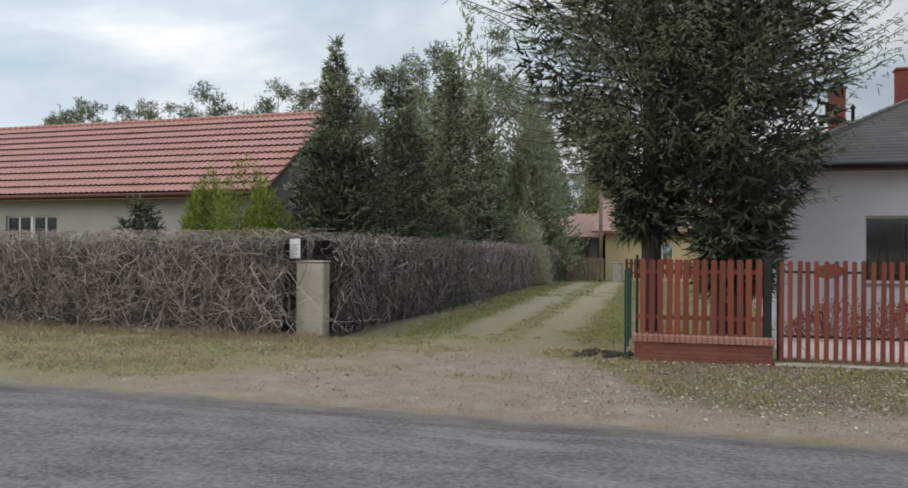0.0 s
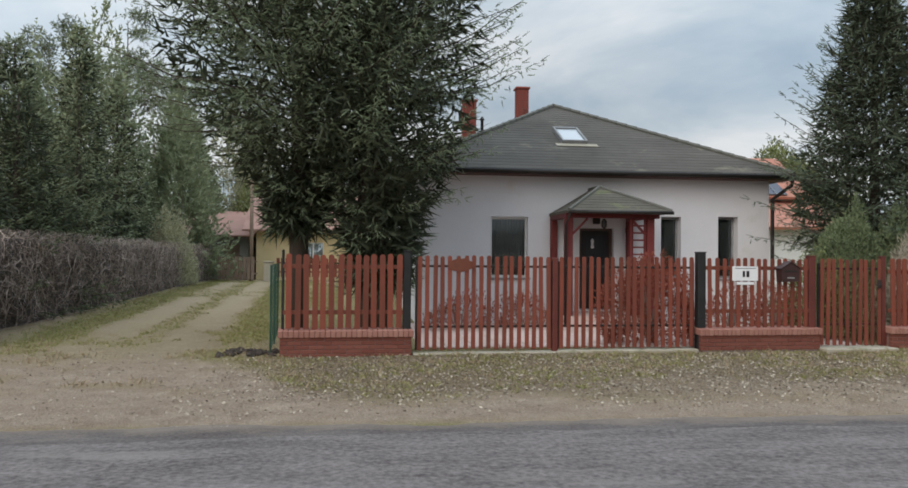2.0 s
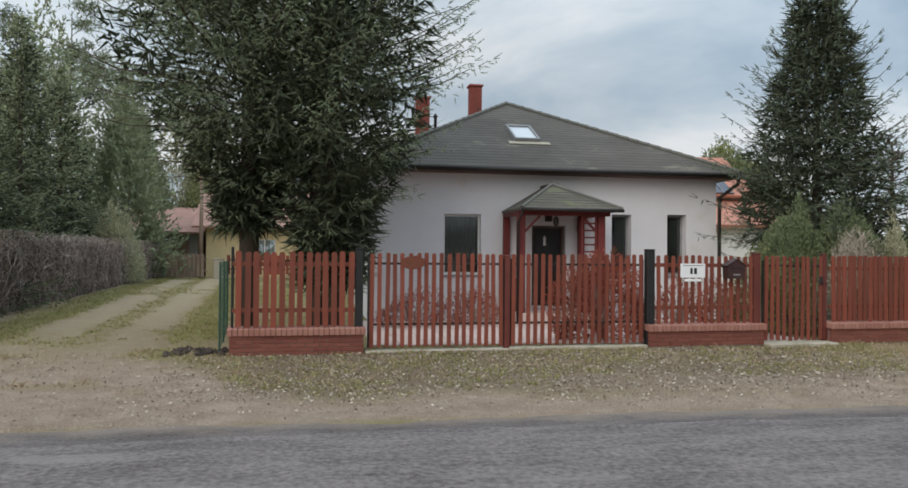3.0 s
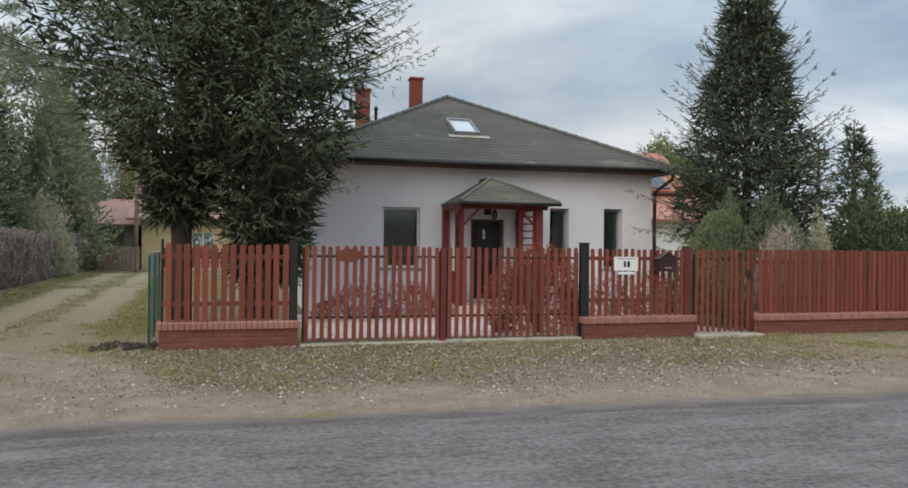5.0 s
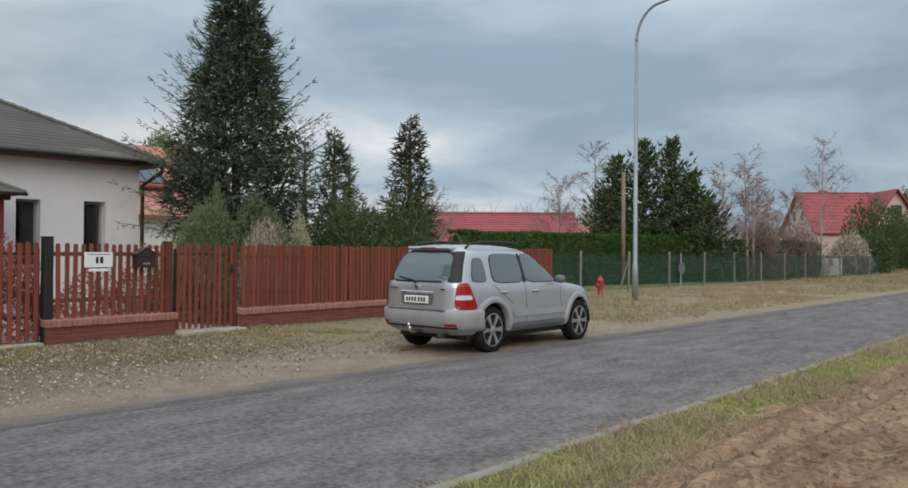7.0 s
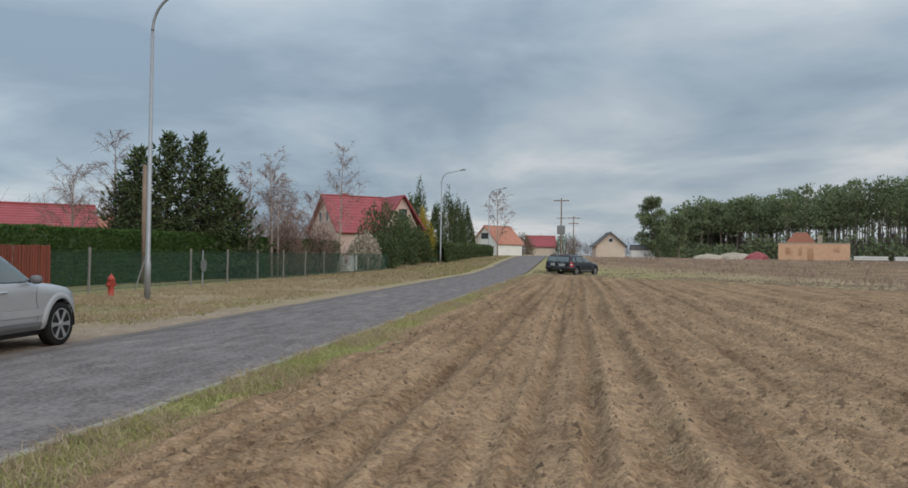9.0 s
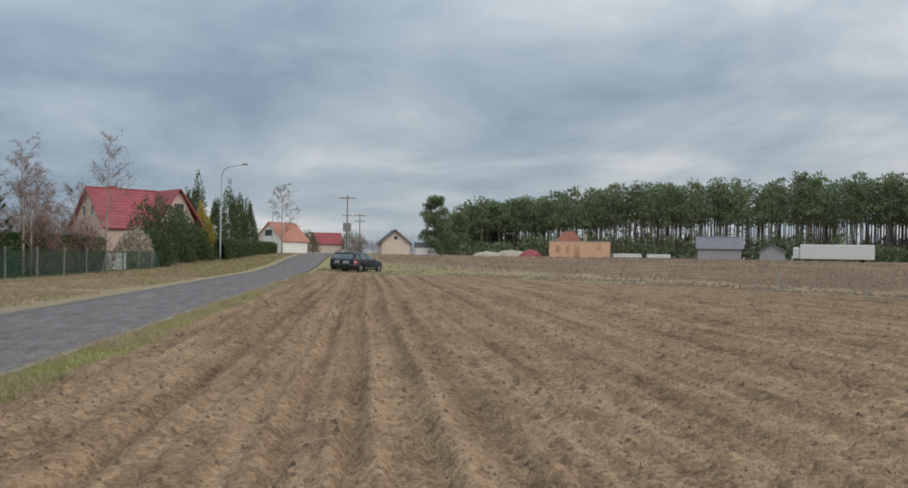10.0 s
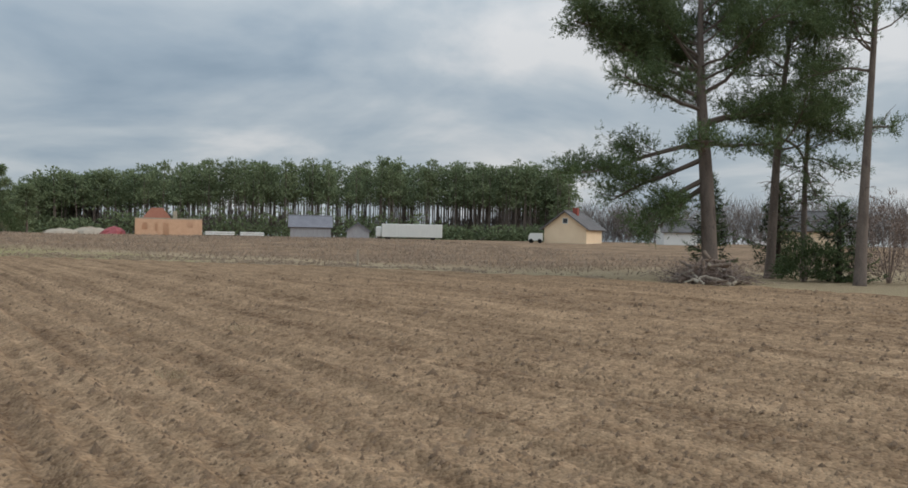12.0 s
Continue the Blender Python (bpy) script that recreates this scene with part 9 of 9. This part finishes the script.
def build_wood():
    """The pine wood across the meadow: stems, crowns and undergrowth, too many to count."""
    rng = np.random.default_rng(500)
    edge = [(196, -20), (193, -30), (184, -56), (171, -88), (158, -110), (147, -124), (139, -133)]
    ex, ey = np.array([p[0] for p in edge]), np.array([p[1] for p in edge])
    along = np.linspace(0, 1, len(edge))
    stems, B, W, L, UB, UW = Geo(), [], [], [], [], []
    count = 480
    for k in range(count):
        s = rng.random()
        x, y = np.interp(s, along, ex), np.interp(s, along, ey)
        back = (rng.random() ** 1.6) * 48 * min(1, 0.2 + 3 * s)
        x, y = x + back * 0.75 + rng.normal() * 1.2, y - back * 0.5 + rng.normal() * 1.2
        h = float(np.interp(s, [0, 0.08, 0.2, 0.45, 0.6, 0.9, 1.0], [8.0, 11.5, 14.0, 18.2, 18.4, 18.5, 16.5])) * rng.uniform(0.9, 1.06)
        z0 = 1.4
        lx, ly = rng.normal() * 0.3, rng.normal() * 0.3
        stems.tube([(x, y, z0 - 0.2), (x + lx * 0.5, y + ly * 0.5, z0 + h * 0.5), (x + lx, y + ly, z0 + h * 0.95)], [0.15, 0.11, 0.04], 4, False)
        low = rng.uniform(0.44, 0.6) if 0.1 < s < 0.93 else rng.uniform(0.1, 0.3)
        for j in range(20):
            f = low + (1 - low) * rng.random() ** 1.15
            a = rng.uniform(0, 6.28)
            rad = 2.7 * (1.1 - 0.75 * (f - low) / (1 - low)) * rng.random() ** 0.5
            c = np.array([x + lx * f + rad * math.cos(a), y + ly * f + rad * math.sin(a), z0 + h * f])
            n = 11
            d = unit(rng.normal(size=(n, 3)) + np.array([0, 0, 0.3]))
            B.append(c + d * np.array([1.2, 1.2, 0.38]) * rng.random((n, 1)) ** 0.5)
            W.append(unit(d + np.array([0, 0, 0.5])))
    for k in range(330):
        s = rng.random()
        back = 14 + 40 * rng.random()
        x, y = np.interp(s, along, ex) + back * 0.75, np.interp(s, along, ey) - back * 0.5
        stems.tube([(x, y, 1.2), (x + rng.normal() * 0.2, y, 11.5)], [0.16, 0.11], 3, False)
    for k in range(900):
        s = rng.random()
        x, y = np.interp(s, along, ex) - 2 + rng.normal() * 2.0, np.interp(s, along, ey) + 1 + rng.normal() * 2.0
        hh = rng.uniform(1.2, 4.6) * (1.45 if 0.22 < s < 0.62 else 0.8)
        c = np.array([x, y, 1.4 + hh * 0.5])
        d = unit(rng.normal(size=(10, 3)))
        UB.append(c + d * np.array([1.2, 1.2, hh * 0.5]))
        UW.append(unit(d + np.array([0, 0, 0.6])))
    # the brown depth of the wood, stems and brush behind stems
    DB, DW = [], []
    for k in range(330):
        s = rng.random()
        back = 22 + 34 * rng.random()
        x, y = np.interp(s, along, ex) + back * 0.75, np.interp(s, along, ey) - back * 0.5
        hh = rng.uniform(2.0, 5.5)
        d = unit(rng.normal(size=(8, 3)))
        DB.append(np.array([x, y, 1.4 + hh * 0.5]) + d * np.array([1.6, 1.6, hh * 0.5]))
        DW.append(unit(d * 0.4 + np.array([0, 0, 1.0])))
    B, W = np.concatenate(B), np.concatenate(W)
    w = thing("pine_wood", 0, 0, 0, "dense pine wood with bare reddish stems beyond the meadow", "wood", kind="stuff")
    part("stems", stems, "bark_pine", w, kind="stuff")
    part("crowns", needles(B, W, np.full(len(B), 0.5), 3, 0.55, 0.27, 0.6, rng), "pine_far", w, kind="stuff")
    UB, UW, DB, DW = np.concatenate(UB), np.concatenate(UW), np.concatenate(DB), np.concatenate(DW)
    part("brush_depth", needles(DB, DW, np.full(len(DB), 1.0), 3, 2.2, 0.5, 0.5, rng), "twig_far", w, kind="stuff")
    part("undergrowth", needles(UB, UW, np.full(len(UB), 0.4), 4, 0.7, 0.28, 0.8, rng), "pine_far", w, kind="stuff")
    # distant leafless woods, low on the horizon
    P, Q = [], []
    for x0, y0, x1, y1, h, n in ((190, -150, 40, -215, 13, 2300), (260, 60, 250, -10, 8, 200), (60, 90, 190, 60, 9, 300), (62, 62, 90, 45, 6.0, 150)):
        s = rng.random(n)
        x, y = x0 + (x1 - x0) * s + rng.normal(size=n) * 3, y0 + (y1 - y0) * s + rng.normal(size=n) * 3
        hh = h * rng.uniform(0.6, 1.05, n)
        for j in range(8):
            a = rng.uniform(0, 6.28, n)
            lean = rng.uniform(0.1, 1.1, n)
            t = np.linspace(0, 1, 4)[None, :, None]
            st0 = np.stack([x, y, 1.0 + hh * rng.uniform(0, 0.7, n)], 1)
            way = np.stack([np.cos(a) * lean, np.sin(a) * lean, np.ones(n)], 1)
            P.append(st0[:, None] + way[:, None] * (hh * 0.34)[:, None, None] * t)
            Q.append(np.full(n, 0.11 if h > 8 else 0.05))
    solid("distant_trees", ribbons(np.concatenate(P), np.concatenate(Q), rng, True), "twig_far", "haze of leafless trees along the horizon", "trees", kind="stuff")


build_wood()
pine(161.0, -15.2, 10.6, 511, "broad dark pine at the corner of the wood", 0.3, 0.16, 3.8, 36, nl=0.4, nw=0.14, tufts=22, size=0.7, count=5, mat="pine_far")
pine(167.0, -21.0, 8.4, 512, "small pine beside the broad one", 0.2, 0.12, 2.2, 24, nl=0.4, nw=0.12, tufts=12, size=0.6, count=5, mat="pine_far")

# pines behind the tiled house, only their tops in view
for k, (x, y, h) in enumerate(((-43, 52, 13.6), (-39.5, 53, 13.2), (-36, 52, 13.3), (-33.8, 53, 13.2), (-31, 53, 13.8), (-28.4, 52, 13.2), (-25.6, 52, 13.6), (-23.2, 51, 13.2), (-20.5, 50, 13.8), (-17.8, 50, 13.8), (-15.5, 48, 14.1), (-12.5, 46, 14.6), (-53, 54, 13.0), (-50.5, 54, 13.4), (-48, 53, 13.3))):
    pine(x, y, h, 520 + k, "pine top rising behind the tiled house", 0.14, 0.56, 3.0, 16, nl=0.2, nw=0.06, tufts=22, size=0.5, count=5, mat="spruce_far", group="pines behind the house")

# the pines at the field's corner
CORNER = dict(nl=0.19, nw=0.034, tufts=66)
pine(24.3, -32.0, 15.5, 601, "large old pine with wide low limbs at the field's corner", 0.4, 0.58, 4.4, 20, lean=(0.3, 0.25), size=0.55, sway=0.16, count=7, **{**CORNER, "tufts": 92},
     low_limbs=((0.39, 0.75, 6.4, -0.12), (0.36, 0.55, 4.8, 0.1), (0.3, 0.8, 4.4, 0.75), (0.28, 0.6, 3.6, 0.8), (0.4, 3.7, 3.0, 0.0), (0.46, 3.9, 3.6, -0.2), (0.54, 0.75, 5.4, -0.25), (0.5, 1.3, 4.6, -0.2), (0.48, -0.9, 4.2, -0.15), (0.58, 0.4, 5.6, -0.4),
                 (0.45, -2.0, 3.8, -0.1), (0.62, 0.7, 6.4, -0.3), (0.55, 3.5, 4.2, -0.3), (0.66, 1.1, 5.4, -0.25), (0.62, -0.2, 5.0, -0.2), (0.7, 0.6, 6.0, -0.2), (0.38, 2.4, 3.4, 0.1)))
pine(24.4, -36.8, 16.5, 602, "leaning slender pine behind the brush pile", 0.25, 0.38, 3.6, 40, lean=(-1.0, -0.6), size=0.5, dead=10, low_limbs=((0.42, 3.7, 3.6, 0.5), (0.44, 0.7, 3.0, 0.0)), **CORNER)
pine(23.3, -38.0, 15.0, 603, "thin pine with dead lower twigs", 0.16, 0.36, 3.0, 34, lean=(-0.2, 0.0), size=0.48, dead=40, low_limbs=((0.4, 3.9, 2.4, 0.3),), **CORNER)
pine(18.9, -34.9, 17.5, 604, "tall straight pine with a bare stem", 0.24, 0.56, 2.6, 24, lean=(-0.35, -0.1), size=0.48, sway=0.06, dead=5, low_limbs=((0.52, 0.7, 2.6, 0.1), (0.38, 3.8, 0.9, 0.0)), **CORNER)
SCRUB = dict(per=8, whorl=0.36, step=0.2, nl=0.13, nw=0.026, count=8, droop=0.1, ragged=0.4, hang=0.15, shoot=0.24, tip=0.5, name="young_pine", core=250, body=0.03)
spruce(25.6, -39.4, 5.0, 1.9, 0.6, 611, "scrubby dark young pine under the tall ones", "pine", **SCRUB)
spruce(21.0, -37.0, 3.6, 1.7, 0.2, 612, "scrubby young pine at the pines' feet", "pine", **SCRUB)
spruce(28.6, -37.6, 5.2, 1.5, 0.8, 616, "dark young pine behind the old one", "pine", **SCRUB)
bush(21.9, -35.6, 1.1, 1.0, 1.7, 613, "dark evergreen scrub under the pines", "thuja_dark", leaf=0.14, wide=0.05, n=1500)
bush(19.4, -38.4, 1.6, 1.3, 3.4, 614, "tangled scrub behind the straight pine", "twig", leaf=0.2, wide=0.03, n=1500)


def build_brush_pile():
    r = thing("brush_pile", 22.1, -28.9, 0.0, "heap of cut roots, stumps and branches at the field's edge", "brush pile")
    rng = random.Random(77)
    nrng = np.random.default_rng(77)
    for k in range(70):
        a, d = rng.uniform(0, 6.28), rng.random() ** 0.6 * 1.5
        z = 1.35 * (1 - d / 1.7) * rng.uniform(0.3, 1.0)
        L = rng.uniform(0.5, 1.4)
        w = Vector((rng.gauss(0, 1), rng.gauss(0, 1), rng.gauss(0, 0.45))).normalized()
        c = Vector((d * math.cos(a), d * math.sin(a) * 0.8, z))
        p0, p1 = c - w * L / 2, c + w * L / 2
        p0.z, p1.z = max(p0.z, 0.06), max(p1.z, 0.06)
        rr = rng.uniform(0.025, 0.085)
        part("log", Geo().tube([p0, (p0 + p1) / 2 + Vector((rng.gauss(0, 0.05), rng.gauss(0, 0.05), 0.02)), p1], [rr, rr * 0.95, rr * 0.7], 7), ("bark_pine", "timber", "dry_shrub")[k % 3], r)
    n = 900
    st0 = np.stack([nrng.normal(size=n) * 0.9, nrng.normal(size=n) * 0.7, np.abs(nrng.normal(size=n)) * 0.35 + 0.05], 1)
    way = unit(nrng.normal(size=(n, 3)) * np.array([1, 1, 0.5])) * nrng.uniform(0.3, 0.9, (n, 1))
    t = np.linspace(0, 1, 4)[None, :, None]
    P = st0[:, None] + way[:, None] * t + nrng.normal(size=(n, 4, 3)) * 0.04
    P[..., 2] = np.maximum(P[..., 2], 0.03)
    part("twig_mass", ribbons(P, np.full(n, 0.03), nrng), "twig", r, kind="stuff")


build_brush_pile()
# a thin fence in the distance beyond the pines
for k in range(8):
    fp = thing("pasture_post", 40 - k * 3.0, -92 + k * 1.0, ground_z(40 - k * 3.0, -92 + k), "dark timber pasture post", "post", group="pasture posts")
    part("shaft", Geo().tube([(0, 0, -0.2), (0, 0, 1.9)], 0.1, 6), "timber", fp)

# ---------------------------------------------------------------- grass, leaves, clods
def north_grass(x, y):
    s, g, l, *_ = ground_cover(x, y)
    return np.clip(g * 1.1 - s * 0.9, 0, 1)


def dry_part(x, y):
    s, g, l, *_ = ground_cover(x, y)
    return np.clip(0.8 - s * 1.2 - l * 0.6, 0, 1)


grass_patch("verge_grass", "short green and yellow grass on the verge", (-18, 12), (8.6, 14.0), 16000, 701, 0.08, "grass", lambda x, y: north_grass(x, y) * smooth_step(0.35, 0.6, fractal(x, y, 0.9, 94)), lean=0.7)
grass_patch("dry_verge_grass", "short straw-coloured grass on the verge", (-18, 12), (8.6, 14.2), 18000, 702, 0.11, "straw", lambda x, y: dry_part(x, y) * smooth_step(0.38, 0.55, fractal(x, y, 0.8, 93)), lean=0.8)
grass_patch("car_verge_grass", "green tufts before the long fence", (9, 24), (9.0, 13.9), 9000, 703, 0.07, "grass", north_grass)
grass_patch("tall_dry_grass", "tall straw-coloured grass beside the road", (17.5, 50), (8.5, 16), 12000, 704, 0.15, "straw", lambda x, y: smooth_step(8.3, 9.6, y) * smooth_step(0.36, 0.58, fractal(x, y, 1.6, 91)), width=0.018)
grass_patch("tall_green_grass", "greenish grass beside the road", (17.5, 50), (8.5, 15), 6500, 705, 0.1, "grass", lambda x, y: (0.6 * (1 - smooth_step(9, 13, y)) + 0.15) * smooth_step(0.4, 0.6, fractal(x, y, 1.9, 92)), width=0.018)
grass_patch("field_edge_grass", "green grass between kerb and field", (0, 34), (2.6, 3.42), 10000, 706, 0.1, "grass_fresh", lambda x, y: 0.25 + 0.75 * fractal(x, y, 1.1, 96), lean=0.6, width=0.01)
grass_patch("field_edge_straw", "dry grass tussocks between kerb and field", (0, 60), (2.35, 3.42), 9500, 707, 0.17, "straw", lambda x, y: smooth_step(0.45, 0.6, fractal(x, y, 0.9, 98)), lean=0.55, width=0.009)
grass_patch("lane_grass", "green strip along the lane", (-7, 0), (13.5, 44), 17000, 708, 0.07, "grass", north_grass, width=0.018)
litter("gate_litter", "pale dead leaves and wood chips before the gate", (-2.5, 11.5), (8.4, 13.25), 15000, 711, 0.019, "dead_leaf", lambda x, y: np.clip(ground_cover(x, y)[2] * 1.0 + 0.06, 0, 1))
litter("verge_litter", "scattered dead leaves on the sandy verge", (-16, 22), (8.2, 13.5), 17000, 712, 0.02, "dead_leaf", lambda x, y: 0.4 + 0.6 * smooth_step(0.45, 0.6, fractal(x, y, 1.0, 95)))

litter("edge_gravel", "grey and sandy grit along the crumbling road edge", (-14, 24), (7.75, 9.0), 9000, 713, 0.011, "clod_pale", lambda x, y: 1 - smooth_step(8.0, 9.0, y + 0.6 * (fractal(x, y, 0.8, 97) - 0.5)), "gravel")


def build_clods():
    """Loose clods on the ploughed field and by the fence corner."""
    rng = np.random.default_rng(720)
    n = 92000
    r, a = 2.2 + 30 * rng.random(n) ** 1.25, np.radians(rng.uniform(-74, 62, n))
    x, y = 1.2 + r * np.cos(a), -1.6 + r * np.sin(a)
    keep = (y < 2.65 - 0.6 * fractal(x, y, 1.2, 83)) & (x < far_edge(y) - 1) & (rng.random(n) < 0.35 + 0.9 * fractal(x * 0.3, y, 0.9, 85))
    x, y, r = x[keep], y[keep], r[keep]
    n = len(x)
    s = (rng.gamma(1.3, 0.0082, n) + 0.005) * (0.8 + 0.025 * r)
    base = np.array([[1, 0, -0.3], [0, 1, -0.3], [-1, 0, -0.3], [0, -1, -0.3], [0, 0, 0.85]], dtype=float)
    v = base[None] * s[:, None, None] * rng.uniform(0.6, 1.4, (n, 5, 3))
    a = rng.uniform(0, 6.28, n)
    rot = np.stack([np.cos(a), -np.sin(a), np.sin(a), np.cos(a)], 1).reshape(n, 2, 2)
    v[..., :2] = np.einsum("nij,nkj->nki", rot, v[..., :2])
    v += np.stack([x, y, field_height(x, y)], 1)[:, None]
    f = np.array([[0, 1, 4], [1, 2, 4], [2, 3, 4], [3, 0, 4]])
    F = (np.arange(n)[:, None, None] * 5 + f[None]).reshape(-1, 3)
    solid("soil_clods", (v.reshape(-1, 3), F), "clod", "loose brown clods on the ploughed field", "soil", kind="stuff")


build_clods()
d = thing("debris_heap", -1.1, 13.55, 0.0, "dark broken clods and roots at the fence corner", "debris")
rngd = random.Random(9)
for k in range(34):
    g = Geo().lathe([(0.012, -0.02), (0.06, -0.015), (0.065, 0.018), (0.018, 0.045)], 7)
    g.v = [(p[0] * rngd.uniform(0.6, 1.5), p[1] * rngd.uniform(0.6, 1.3), p[2] * rngd.uniform(0.7, 1.6)) for p in g.v]
    part("lump", g, "vine_shade_and_clods", d, at=pose(rngd.gauss(0, 0.26), rngd.gauss(0, 0.2), 0.02, rngd.uniform(-20, 20), rngd.uniform(-20, 20), rngd.uniform(0, 360)))


grass_patch("field_end_grass", "yellow-green grass strip where the ploughing ends", (24, 74), (-29, 3), 7000, 715, 0.1, "grass", lambda x, y: (1 - smooth_step(1.0, 9.0, np.abs(x - far_edge(y) - 4.5))) * 0.7 * smooth_step(-16, -5, y) * smooth_step(0.42, 0.6, fractal(x, y, 3.0, 87)), width=0.04)
grass_patch("field_end_straw", "dry straw grass where the ploughing ends", (24, 80), (-29, 3), 34000, 725, 0.15, "meadow_grass", lambda x, y: (1 - smooth_step(2.0, 14.0, np.abs(x - far_edge(y) - 6.0))) * 0.6 * smooth_step(0.35, 0.6, fractal(x, y, 2.2, 86)), width=0.04)
grass_patch("hedge_foot_grass", "ragged grass at the foot of the overgrown fence", (-19, -6.9), (13.2, 14.3), 5200, 716, 0.2, "straw", lambda x, y: 0.3 + smooth_step(13.4, 14, y), lean=0.9)

grass_patch("lane_straw", "dry grass between the wheel tracks of the lane", (-7, 0), (12, 40), 9000, 717, 0.06, "straw", lambda x, y: 0.8 * north_grass(x, y), width=0.018)

grass_patch("far_verge_grass", "dull green and straw grass beside the far road", (50, 115), (8.6, 17), 9000, 718, 0.2, "straw", lambda x, y: 0.3 + 0.7 * smooth_step(0.4, 0.6, fractal(x, y, 2.5, 99)), width=0.05)
grass_patch("far_verge_green", "dull green grass beside the far road", (50, 115), (8.4, 17), 7000, 719, 0.16, "grass", lambda x, y: 0.3 + 0.7 * smooth_step(0.4, 0.6, fractal(x, y, 2.5, 89)), width=0.05)
grass_patch("meadow_tufts", "tall brown-grey dead grass over the meadow", (20, 118), (-62, -2), 28000, 731, 0.28, "meadow_grass",
            lambda x, y: smooth_step(10.0, 26.0, x - far_edge(np.maximum(y, -28.0))) * (0.25 + 0.75 * smooth_step(0.4, 0.6, fractal(x, y, 6.0, 733))), lean=0.35, width=0.05, tuft=3)
for k, (x, y, r) in enumerate(((9.1, -1.65, 0.22), (7.9, -1.66, 0.2), (14.1, -6.1, 0.25), (10.1, -3.9, 0.15), (11.5, -1.1, 0.15))):
    grass_patch("field_weeds", "withered weeds left standing on the ploughed soil", (x - r, x + r), (y - r, y + r), 16, 740 + k, 0.12, "straw", lean=0.9, width=0.008, tuft=6).location.z = 0.11
